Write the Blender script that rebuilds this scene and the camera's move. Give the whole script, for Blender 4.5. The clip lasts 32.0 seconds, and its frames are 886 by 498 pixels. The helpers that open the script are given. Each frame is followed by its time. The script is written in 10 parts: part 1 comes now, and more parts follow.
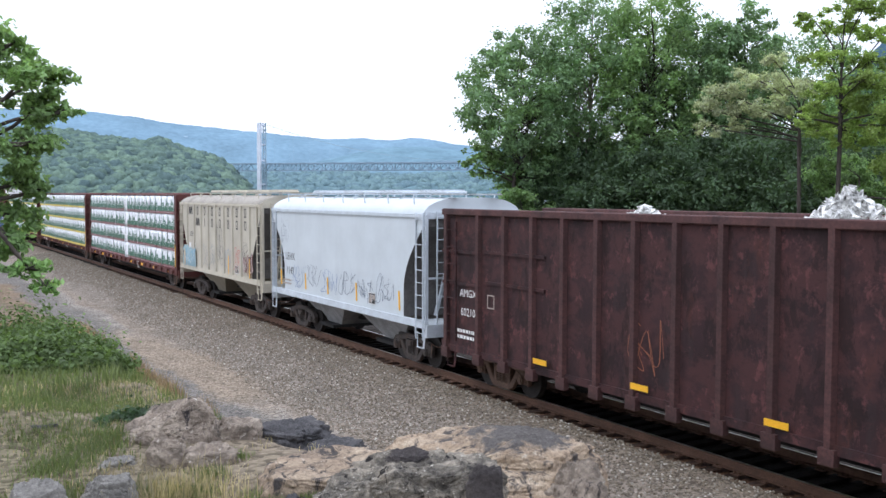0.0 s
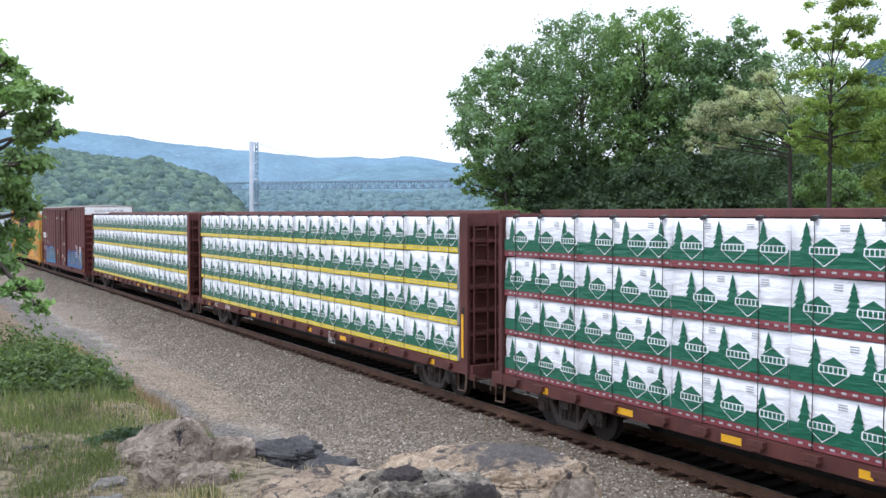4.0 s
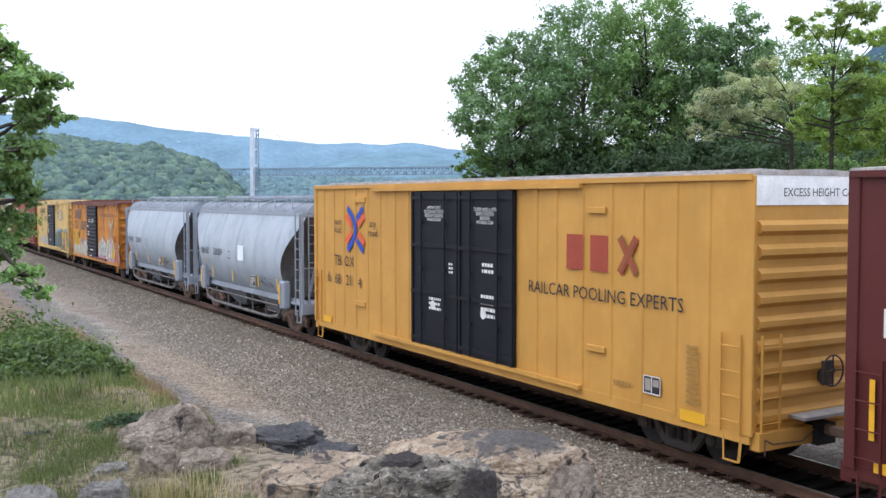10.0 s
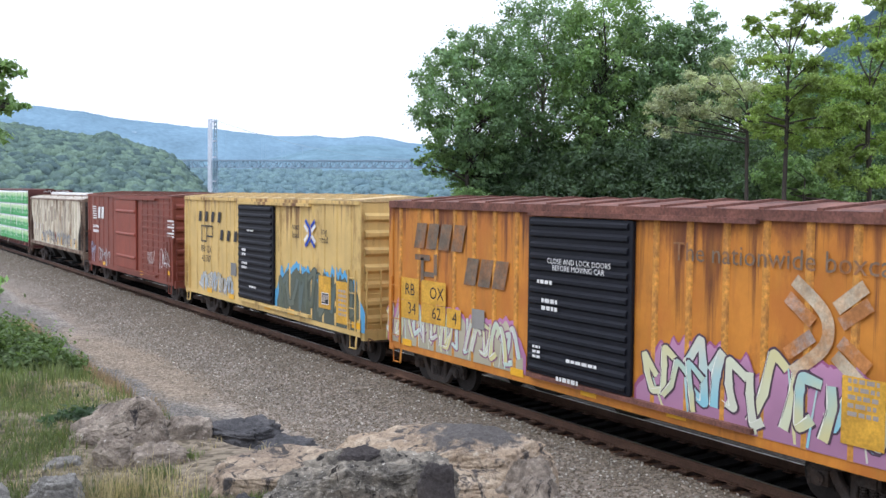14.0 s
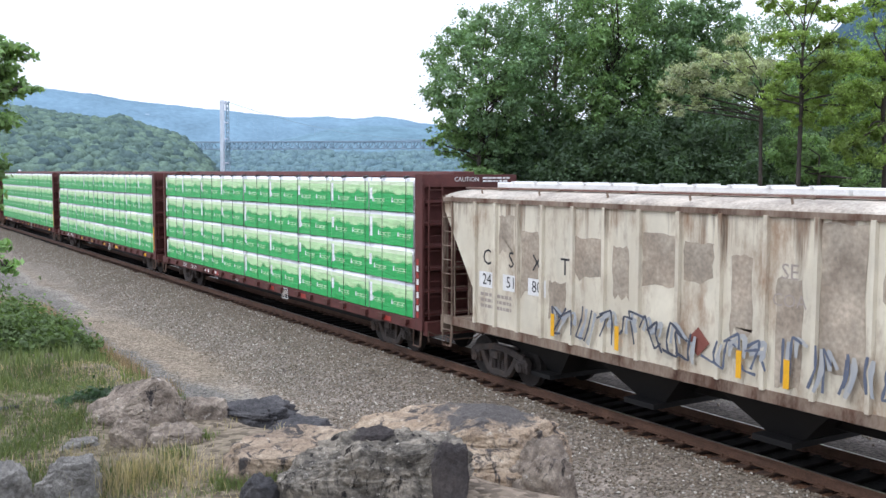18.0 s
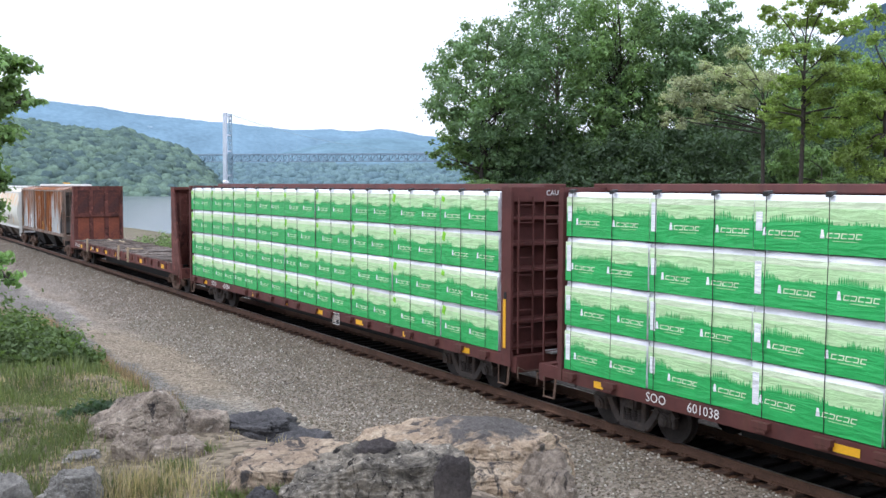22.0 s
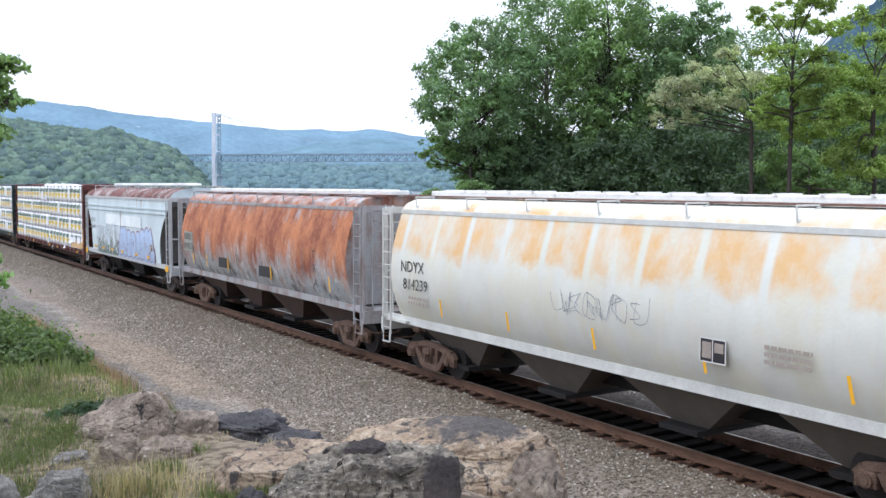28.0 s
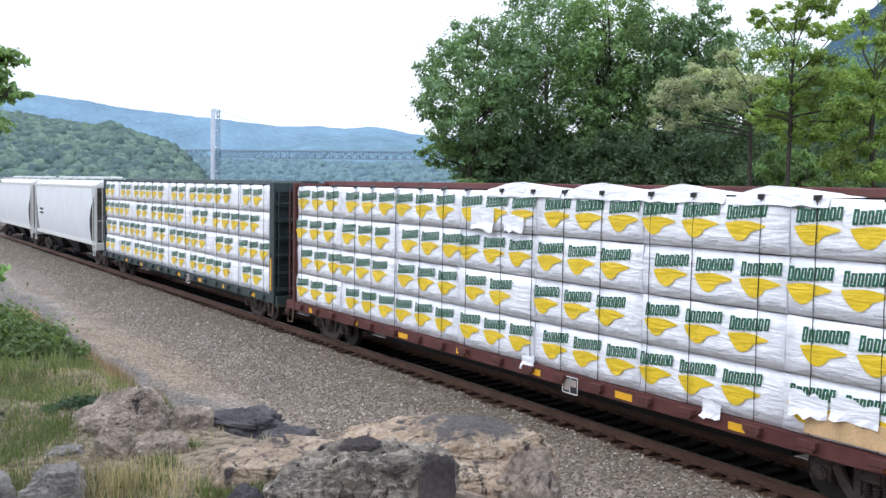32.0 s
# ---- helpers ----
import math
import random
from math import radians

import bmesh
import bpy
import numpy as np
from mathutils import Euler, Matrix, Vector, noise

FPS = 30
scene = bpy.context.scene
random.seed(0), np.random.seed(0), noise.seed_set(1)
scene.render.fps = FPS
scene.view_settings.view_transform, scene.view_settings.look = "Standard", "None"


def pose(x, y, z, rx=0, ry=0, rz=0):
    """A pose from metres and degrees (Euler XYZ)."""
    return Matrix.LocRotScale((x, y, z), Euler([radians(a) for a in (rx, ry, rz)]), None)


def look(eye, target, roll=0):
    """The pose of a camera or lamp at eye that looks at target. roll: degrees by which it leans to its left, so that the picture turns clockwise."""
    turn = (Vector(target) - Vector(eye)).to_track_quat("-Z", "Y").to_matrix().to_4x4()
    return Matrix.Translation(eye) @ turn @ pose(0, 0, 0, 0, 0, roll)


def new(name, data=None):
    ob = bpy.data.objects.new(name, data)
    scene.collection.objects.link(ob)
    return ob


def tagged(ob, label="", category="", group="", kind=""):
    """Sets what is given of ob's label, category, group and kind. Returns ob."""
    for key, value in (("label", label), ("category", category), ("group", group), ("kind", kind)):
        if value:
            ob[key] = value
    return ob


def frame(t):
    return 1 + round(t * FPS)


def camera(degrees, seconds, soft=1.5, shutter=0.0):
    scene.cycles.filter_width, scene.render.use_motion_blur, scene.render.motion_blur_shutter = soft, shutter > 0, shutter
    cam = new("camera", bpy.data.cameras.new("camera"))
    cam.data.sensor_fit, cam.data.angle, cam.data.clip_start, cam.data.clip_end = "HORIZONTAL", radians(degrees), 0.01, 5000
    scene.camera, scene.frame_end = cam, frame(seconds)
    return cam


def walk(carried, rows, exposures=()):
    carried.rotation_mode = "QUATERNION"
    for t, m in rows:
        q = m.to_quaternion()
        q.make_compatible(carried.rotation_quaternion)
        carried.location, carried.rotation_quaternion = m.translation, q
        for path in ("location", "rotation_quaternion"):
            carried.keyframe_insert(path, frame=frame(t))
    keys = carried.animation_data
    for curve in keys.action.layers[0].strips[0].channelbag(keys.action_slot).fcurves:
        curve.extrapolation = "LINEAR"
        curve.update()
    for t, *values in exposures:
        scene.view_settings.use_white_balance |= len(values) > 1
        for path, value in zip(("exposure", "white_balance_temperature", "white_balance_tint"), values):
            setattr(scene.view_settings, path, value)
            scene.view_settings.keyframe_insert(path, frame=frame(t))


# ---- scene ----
# The train runs along x towards +x; the near rail lies at y = 13.42; rail tops are z = 0.
EYE = (0.0, 0.0, 4.83)
YC = 14.17            # centre line of the track
SPEED = 13.03         # train, metres a second
CAM_ROWS = [
    (0, 86.815, -0.115, 60.122), (0.5, 86.917, -0.106, 60.079), (1, 87.069, -0.034, 60.033), (1.5, 87.179, 0.096, 59.939),
    (2, 87.301, -0.002, 59.857), (2.5, 87.416, 0.164, 59.713), (3, 87.513, 0.252, 59.575), (3.5, 87.674, 0.185, 59.630),
    (5.5, 88.252, 0.311, 59.542), (6, 88.352, 0.362, 59.246), (6.5, 88.481, 0.418, 58.957), (7, 88.399, 0.369, 58.960),
    (7.5, 87.988, 0.307, 59.263), (8, 87.256, 0.156, 60.325), (8.5, 86.717, 0.143, 60.419), (9, 86.699, 0.082, 60.472),
    (9.5, 86.879, 0.010, 60.245), (10, 87.077, 0.031, 59.733), (10.5, 87.156, 0.008, 59.430), (11, 87.159, -0.005, 59.138),
    (11.5, 87.067, -0.026, 58.966), (12, 87.004, -0.239, 58.798), (12.5, 86.995, -0.363, 58.582), (13, 86.962, -0.461, 58.143),
    (13.5, 86.878, -0.506, 57.626), (14, 86.740, -0.532, 57.379), (14.5, 86.505, -0.356, 57.517), (15, 86.302, -0.239, 57.718),
    (15.5, 85.846, -0.308, 57.941), (17.5, 85.490, -0.298, 58.211), (18, 85.592, -0.155, 58.093), (18.5, 85.762, -0.149, 58.016),
    (19, 85.863, -0.113, 57.866), (19.5, 86.019, -0.080, 57.727), (20, 86.096, -0.090, 57.770), (20.5, 86.169, -0.080, 57.806),
    (21, 86.198, 0.005, 58.029), (21.5, 86.349, -0.081, 58.179), (22, 86.313, -0.167, 58.228), (22.5, 86.173, -0.258, 58.317),
    (23, 86.053, -0.178, 58.394), (23.5, 86.060, -0.049, 58.301), (24, 86.212, -0.105, 58.175), (24.5, 86.148, -0.168, 57.966),
    (26.5, 86.660, -0.104, 57.391), (27, 86.618, -0.128, 57.493), (27.5, 86.564, -0.108, 57.485), (28, 86.323, -0.173, 57.619),
    (28.5, 86.149, -0.462, 57.765), (29, 86.126, -0.714, 57.768), (29.5, 86.128, -0.555, 57.885), (30, 86.211, -0.565, 57.976),
    (30.5, 86.312, -0.715, 57.987), (31, 86.317, -0.683, 57.831), (31.5, 86.258, -0.866, 57.673), (32, 86.239, -0.897, 57.533),
]
cam = camera(48.5, 32.0)
walk(cam, [(t, pose(*EYE, rx, ry, rz)) for t, rx, ry, rz in CAM_ROWS])

# ---- world, sun ----
world = bpy.data.worlds.new("overcast_sky")
scene.world = world
world.use_nodes = True
wn, wl = world.node_tree.nodes, world.node_tree.links
wn.clear()
w_out = wn.new("ShaderNodeOutputWorld")
w_bg = wn.new("ShaderNodeBackground")
w_sky = wn.new("ShaderNodeTexSky")
w_sky.sky_type = "NISHITA"
w_sky.sun_disc = False
w_sky.sun_elevation = radians(60)
w_sky.sun_rotation = radians(190)
w_mul = wn.new("ShaderNodeVectorMath")
w_mul.operation = "SCALE"
w_mul.inputs["Scale"].default_value = 0.12
w_mix = wn.new("ShaderNodeMix")
w_mix.data_type = "RGBA"
w_mix.inputs["Factor"].default_value = 0.9
# overcast sky: brightest overhead
w_tc = wn.new("ShaderNodeTexCoord")
w_sep = wn.new("ShaderNodeSeparateXYZ")
wl.new(w_tc.outputs["Generated"], w_sep.inputs["Vector"])
w_ramp = wn.new("ShaderNodeMix")
w_ramp.data_type = "RGBA"
w_ramp.inputs["A"].default_value = (1.16, 1.23, 1.45, 1)
w_ramp.inputs["B"].default_value = (2.05, 2.2, 2.65, 1)
wl.new(w_sep.outputs["Z"], w_ramp.inputs["Factor"])
wl.new(w_ramp.outputs["Result"], w_mix.inputs["B"])
w_bg.inputs["Strength"].default_value = 1.0
wl.new(w_sky.outputs["Color"], w_mul.inputs[0])
wl.new(w_mul.outputs["Vector"], w_mix.inputs["A"])
wl.new(w_mix.outputs["Result"], w_bg.inputs["Color"])
wl.new(w_bg.outputs["Background"], w_out.inputs["Surface"])

sun_data = bpy.data.lights.new("sun", "SUN")
sun_data.energy = 1.0
sun_data.angle = radians(25)
sun_data.color = (1.0, 0.995, 0.99)
sun = new("sun", sun_data)
sun.matrix_world = look((0, 0, 50), (5, 28, 0))

# ---- materials ----
def mat(name, color, rough=0.8, metal=0.0, var=0.25, scale=3.0, fine=40.0, bump=0.2, coord="Object", spec=0.5,
        second=None, second_amount=0.45, rnd=0.0):
    """A surface with stains (scale), grain (fine), bump and, where given, a second colour in patches."""
    m = bpy.data.materials.new(name)
    m.use_nodes = True
    n, l = m.node_tree.nodes, m.node_tree.links
    b = n["Principled BSDF"]
    b.inputs["Roughness"].default_value = rough
    b.inputs["Metallic"].default_value = metal
    b.inputs["Specular IOR Level"].default_value = spec
    tc = n.new("ShaderNodeTexCoord")
    out = tc.outputs[coord]
    n1 = n.new("ShaderNodeTexNoise")
    n1.inputs["Scale"].default_value = scale
    n1.inputs["Detail"].default_value = 6
    n1.inputs["Roughness"].default_value = 0.62
    n2 = n.new("ShaderNodeTexNoise")
    n2.inputs["Scale"].default_value = fine
    n2.inputs["Detail"].default_value = 3
    l.new(out, n1.inputs["Vector"])
    l.new(out, n2.inputs["Vector"])
    c = (*color, 1)
    cur = None
    if second is not None:
        r = n.new("ShaderNodeValToRGB")
        r.color_ramp.elements[0].position = 1 - second_amount - 0.12
        r.color_ramp.elements[1].position = 1 - second_amount + 0.12
        r.color_ramp.elements[0].color = c
        r.color_ramp.elements[1].color = (*second, 1)
        n0 = n.new("ShaderNodeTexNoise")
        n0.inputs["Scale"].default_value = scale * 0.6
        n0.inputs["Detail"].default_value = 8
        n0.inputs["Roughness"].default_value = 0.7
        l.new(out, n0.inputs["Vector"])
        l.new(n0.outputs["Fac"], r.inputs["Fac"])
        cur = r.outputs["Color"]
    def shade(src, fac, lo, hi):
        mr = n.new("ShaderNodeMapRange")
        mr.inputs["From Min"].default_value = 0.3
        mr.inputs["From Max"].default_value = 0.7
        mr.inputs["To Min"].default_value = lo
        mr.inputs["To Max"].default_value = hi
        l.new(fac, mr.inputs["Value"])
        mx = n.new("ShaderNodeVectorMath")
        mx.operation = "SCALE"
        if src is None:
            mx.inputs[0].default_value = color
        else:
            l.new(src, mx.inputs[0])
        l.new(mr.outputs["Result"], mx.inputs["Scale"])
        return mx.outputs["Vector"]
    cur = shade(cur, n1.outputs["Fac"], 1 - var, 1 + var)
    cur = shade(cur, n2.outputs["Fac"], 1 - var * 0.6, 1 + var * 0.6)
    if rnd:
        oi = n.new("ShaderNodeObjectInfo")
        mr = n.new("ShaderNodeMapRange")
        mr.inputs["To Min"].default_value = 1 - rnd
        mr.inputs["To Max"].default_value = 1 + rnd
        l.new(oi.outputs["Random"], mr.inputs["Value"])
        mx = n.new("ShaderNodeVectorMath")
        mx.operation = "SCALE"
        l.new(cur, mx.inputs[0])
        l.new(mr.outputs["Result"], mx.inputs["Scale"])
        cur = mx.outputs["Vector"]
    l.new(cur, b.inputs["Base Color"])
    if bump:
        bp = n.new("ShaderNodeBump")
        bp.inputs["Strength"].default_value = bump
        bp.inputs["Distance"].default_value = 0.02
        l.new(n2.outputs["Fac"], bp.inputs["Height"])
        l.new(bp.outputs["Normal"], b.inputs["Normal"])
    return m


def leaf_mat(name, color, var=0.35):
    """Leaf: diffuse and translucent, each leaf its own tone."""
    m = bpy.data.materials.new(name)
    m.use_nodes = True
    n, l = m.node_tree.nodes, m.node_tree.links
    b = n["Principled BSDF"]
    b.inputs["Roughness"].default_value = 0.6
    b.inputs["Specular IOR Level"].default_value = 0.45
    g = n.new("ShaderNodeNewGeometry")
    mr = n.new("ShaderNodeMapRange")
    mr.inputs["To Min"].default_value = 1 - var
    mr.inputs["To Max"].default_value = 1 + var
    l.new(g.outputs["Random Per Island"], mr.inputs["Value"])
    tc = n.new("ShaderNodeTexCoord")
    nz = n.new("ShaderNodeTexNoise")
    nz.inputs["Scale"].default_value = 0.5
    l.new(tc.outputs["Object"], nz.inputs["Vector"])
    mr2 = n.new("ShaderNodeMapRange")
    mr2.inputs["From Min"].default_value = 0.35
    mr2.inputs["From Max"].default_value = 0.65
    mr2.inputs["To Min"].default_value = 0.7
    mr2.inputs["To Max"].default_value = 1.3
    l.new(nz.outputs["Fac"], mr2.inputs["Value"])
    mm = n.new("ShaderNodeMath")
    mm.operation = "MULTIPLY"
    l.new(mr.outputs["Result"], mm.inputs[0])
    l.new(mr2.outputs["Result"], mm.inputs[1])
    sc = n.new("ShaderNodeVectorMath")
    sc.operation = "SCALE"
    sc.inputs[0].default_value = color
    l.new(mm.outputs["Value"], sc.inputs["Scale"])
    l.new(sc.outputs["Vector"], b.inputs["Base Color"])
    tr = n.new("ShaderNodeBsdfTranslucent")
    sc2 = n.new("ShaderNodeVectorMath")
    sc2.operation = "MULTIPLY"
    sc2.inputs[1].default_value = (1.25, 1.3, 0.7)
    l.new(sc.outputs["Vector"], sc2.inputs[0])
    l.new(sc2.outputs["Vector"], tr.inputs["Color"])
    mix = n.new("ShaderNodeMixShader")
    mix.inputs["Fac"].default_value = 0.45
    l.new(b.outputs["BSDF"], mix.inputs[1])
    l.new(tr.outputs["BSDF"], mix.inputs[2])
    l.new(mix.outputs["Shader"], n["Material Output"].inputs["Surface"])
    return m


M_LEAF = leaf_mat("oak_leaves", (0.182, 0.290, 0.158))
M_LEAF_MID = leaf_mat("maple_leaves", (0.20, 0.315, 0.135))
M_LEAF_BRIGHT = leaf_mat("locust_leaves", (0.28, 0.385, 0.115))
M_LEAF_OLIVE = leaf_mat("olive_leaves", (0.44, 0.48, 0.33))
# darker leaf tone stands in for the shade under the canopy
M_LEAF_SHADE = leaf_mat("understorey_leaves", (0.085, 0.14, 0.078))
M_LEAF_BUSH = leaf_mat("bush_leaves", (0.20, 0.285, 0.13))
M_LEAF_OAK = leaf_mat("young_oak_leaves", (0.25, 0.39, 0.16))
M_LEAF_BANK = leaf_mat("shrub_leaves", (0.125, 0.19, 0.07))
M_BARK = mat("bark", (0.055, 0.045, 0.038), 0.9, var=0.35, scale=2, fine=14, bump=0.6)
M_BARK_PALE = mat("pale_bark", (0.24, 0.21, 0.18), 0.9, var=0.3, scale=2, fine=14, bump=0.5)

# ---- helpers for meshes ----
def mesh_of(name, verts, faces, mats, smooth=False, idx=None):
    me = bpy.data.meshes.new(name)
    me.from_pydata([tuple(v) for v in verts] if not isinstance(verts, list) else verts, [], faces)
    for m in (mats if isinstance(mats, (list, tuple)) else [mats]):
        me.materials.append(m)
    if idx is not None:
        me.polygons.foreach_set("material_index", idx)
    if smooth:
        me.polygons.foreach_set("use_smooth", [True] * len(me.polygons))
    me.update()
    return me


def smooth01(v):
    v = np.clip(v, 0, 1)
    return v * v * (3 - 2 * v)


def nz2(x, y, s, seed=0.0):
    """Cheap smooth noise in -1..1 from a few sines."""
    return (np.sin(x * s + 1.3 * np.sin(y * s * 0.7 + seed) + seed) + np.sin(y * s * 1.13 - 1.7 * np.sin(x * s * 0.6 + 2 + seed))
            + np.sin((x + y) * s * 0.77 + seed * 1.7)) / 3


WATER_Z = -2.9


def ground_z(x, y):
    """Height of the ground: trackbed, gravel path, the bank with the camera's knoll, the shore and the river bed."""
    x, y = np.asarray(x, float), np.asarray(y, float)
    z = -0.85 + 0.06 * nz2(x, y, 0.5) + 0.02 * nz2(x, y, 2.1, 3)
    bed = smooth01((y - 9.6) / 2.6) * smooth01((20.0 - y) / 2.6)
    z = z * (1 - bed) - 0.26 * bed
    high = 0.35 + 3.35 * smooth01((x + 34) / 26) + 0.12 * nz2(x, y, 0.6, 1)
    edge = 4.6 + 0.30 * np.clip(x + 8.3, 0, 6) + 0.3 * nz2(x, y, 0.45, 5) + 1.15 * smooth01((-x - 9) / 5) + 0.9 * smooth01((-x - 14) / 10)
    wide = 2.2 + 3.2 * smooth01((-x - 9) / 10)
    z = z + high * smooth01((edge - y) / wide) + 0.05 * nz2(x, y, 3.3, 6) * smooth01((edge - y) / wide)
    z = z + 0.085 * smooth01((y - 12.0) / 0.7) * smooth01((13.3 - y) / 0.3) + 0.035 * nz2(x, y * 2, 2.6, 9) * smooth01((y - 12.2) / 0.5) * smooth01((13.3 - y) / 0.3)
    # far side: a low rise with outcrops, then down to the river
    far = smooth01((y - 20) / 10)
    rise = 2.2 * smooth01((x + 46) / 24) * smooth01((y - 21) / 12)
    z = z + rise + 0.12 * far * nz2(x, y, 0.3, 2)
    shore = 46 + 3 * nz2(x, y * 0, 0.06, 4) - 14 * smooth01((-x - 46) / 12)
    z = z - 5.5 * smooth01((y - shore) / 14)
    return z


def graded(lo, hi, fine_lo, fine_hi, step, grow=1.14):
    v = list(np.arange(fine_lo, fine_hi + 1e-6, step))
    s, a = step, v[-1]
    while a < hi:
        s *= grow
        a += s
        v.append(min(a, hi))
    s, a = step, v[0]
    while a > lo:
        s *= grow
        a -= s
        v.insert(0, max(a, lo))
    return np.array(v)


def grid_mesh(name, xs, ys, zf, material, smooth=True):
    X, Y = np.meshgrid(xs, ys)
    Z = zf(X, Y)
    nx, ny = len(xs), len(ys)
    verts = np.stack([X, Y, Z], -1).reshape(-1, 3).tolist()
    a = (np.arange(ny - 1)[:, None] * nx + np.arange(nx - 1)[None]).reshape(-1)
    faces = np.stack([a, a + 1, a + nx + 1, a + nx], 1).tolist()
    return mesh_of(name, verts, faces, material, smooth)


def ground_mat():
    """Ground in belts along the track: grass soil, dry verge, grey path, tan edge, pale gravel, ballast, track bed
    darkened for the train's shade, far verge.
    """
    m = bpy.data.materials.new("trackside_ground")
    m.use_nodes = True
    n, l = m.node_tree.nodes, m.node_tree.links
    b = n["Principled BSDF"]
    b.inputs["Roughness"].default_value = 0.95
    b.inputs["Specular IOR Level"].default_value = 0.06
    tc = n.new("ShaderNodeTexCoord")
    obj = tc.outputs["Object"]
    sep = n.new("ShaderNodeSeparateXYZ")
    l.new(obj, sep.inputs["Vector"])

    def tex(scale, detail=5, stretch=(1, 1, 1)):
        mp = n.new("ShaderNodeMapping")
        mp.inputs["Scale"].default_value = stretch
        l.new(obj, mp.inputs["Vector"])
        t = n.new("ShaderNodeTexNoise")
        t.inputs["Scale"].default_value = scale
        t.inputs["Detail"].default_value = detail
        t.inputs["Roughness"].default_value = 0.65
        l.new(mp.outputs["Vector"], t.inputs["Vector"])
        return t.outputs["Fac"]

    def ma(op, a, c, d=None):
        k = n.new("ShaderNodeMath")
        k.operation = op
        for i, v in enumerate((a, c, d)):
            if v is None:
                continue
            if isinstance(v, (int, float)):
                k.inputs[i].default_value = v
            else:
                l.new(v, k.inputs[i])
        return k.outputs["Value"]

    wob = ma("ADD", ma("MULTIPLY_ADD", tex(0.35, 5, (0.5, 1, 1)), 3.4, -1.7), ma("MULTIPLY_ADD", tex(2.2, 4), 0.9, -0.45))
    amt = n.new("ShaderNodeMapRange")
    amt.inputs["From Min"].default_value = 9.5
    amt.inputs["From Max"].default_value = 12.0
    amt.inputs["To Min"].default_value = 1.0
    amt.inputs["To Max"].default_value = 0.12
    l.new(sep.outputs["Y"], amt.inputs["Value"])
    yy = ma("MULTIPLY_ADD", wob, amt.outputs["Result"], sep.outputs["Y"])
    mr = n.new("ShaderNodeMapRange")
    mr.inputs["From Min"].default_value = 0.0
    mr.inputs["From Max"].default_value = 40.0
    l.new(yy, mr.inputs["Value"])
    ramp = n.new("ShaderNodeValToRGB")
    el = ramp.color_ramp.elements
    # belts from 13.5 to 16.3 carry the shade beneath the train
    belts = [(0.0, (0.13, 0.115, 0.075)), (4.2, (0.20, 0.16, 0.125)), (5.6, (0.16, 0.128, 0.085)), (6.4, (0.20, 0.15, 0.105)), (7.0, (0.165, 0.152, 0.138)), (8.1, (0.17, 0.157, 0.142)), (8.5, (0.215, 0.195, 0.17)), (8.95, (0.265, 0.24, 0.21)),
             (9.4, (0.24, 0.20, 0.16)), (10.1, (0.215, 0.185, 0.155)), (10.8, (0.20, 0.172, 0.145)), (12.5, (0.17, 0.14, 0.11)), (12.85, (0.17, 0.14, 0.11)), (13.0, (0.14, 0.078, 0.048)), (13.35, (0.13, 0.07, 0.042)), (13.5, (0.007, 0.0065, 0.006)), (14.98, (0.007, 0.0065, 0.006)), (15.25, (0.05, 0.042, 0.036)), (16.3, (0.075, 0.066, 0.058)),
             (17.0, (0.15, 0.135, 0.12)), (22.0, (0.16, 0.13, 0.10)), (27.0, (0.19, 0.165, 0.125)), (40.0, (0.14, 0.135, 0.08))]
    el[0].position, el[0].color = 0.0, (*belts[0][1], 1)
    el[1].position, el[1].color = 1.0, (*belts[-1][1], 1)
    for p, c in belts[1:-1]:
        e = el.new(p / 40)
        e.color = (*c, 1)
    l.new(mr.outputs["Result"], ramp.inputs["Fac"])
    # a worn tan strip between the path and the ballast
    dx = ma("MULTIPLY", ma("ADD", sep.outputs["X"], 33.0), 1 / 9.0)
    dy = ma("MULTIPLY", ma("ADD", yy, -8.70), 1 / 0.95)
    dd = ma("ADD", ma("ADD", ma("MULTIPLY", dx, dx), ma("MULTIPLY", dy, dy)), ma("MULTIPLY_ADD", tex(1.6, 6), 1.6, -0.8))
    tm = n.new("ShaderNodeMapRange")
    tm.inputs["From Min"].default_value, tm.inputs["From Max"].default_value = 0.5, 1.2
    tm.inputs["To Min"].default_value, tm.inputs["To Max"].default_value = 0.85, 0.0
    l.new(dd, tm.inputs["Value"])
    tan = n.new("ShaderNodeMix")
    tan.data_type = "RGBA"
    l.new(tm.outputs["Result"], tan.inputs["Factor"])
    l.new(ramp.outputs["Color"], tan.inputs["A"])
    tan.inputs["B"].default_value = (0.25, 0.20, 0.15, 1)
    vo = n.new("ShaderNodeTexVoronoi")
    vo.inputs["Scale"].default_value = 17.0
    l.new(obj, vo.inputs["Vector"])
    sc = n.new("ShaderNodeSeparateColor")
    l.new(vo.outputs["Color"], sc.inputs["Color"])
    st = n.new("ShaderNodeMapRange")
    st.inputs["To Min"].default_value = 0.55
    st.inputs["To Max"].default_value = 1.5
    l.new(sc.outputs["Red"], st.inputs["Value"])
    big = n.new("ShaderNodeMapRange")
    big.inputs["From Min"].default_value = 0.3
    big.inputs["From Max"].default_value = 0.7
    big.inputs["To Min"].default_value = 0.78
    big.inputs["To Max"].default_value = 1.22
    l.new(tex(0.9, 6), big.inputs["Value"])
    k = n.new("ShaderNodeVectorMath")
    k.operation = "SCALE"
    l.new(tan.outputs["Result"], k.inputs[0])
    l.new(ma("MULTIPLY", st.outputs["Result"], big.outputs["Result"]), k.inputs["Scale"])
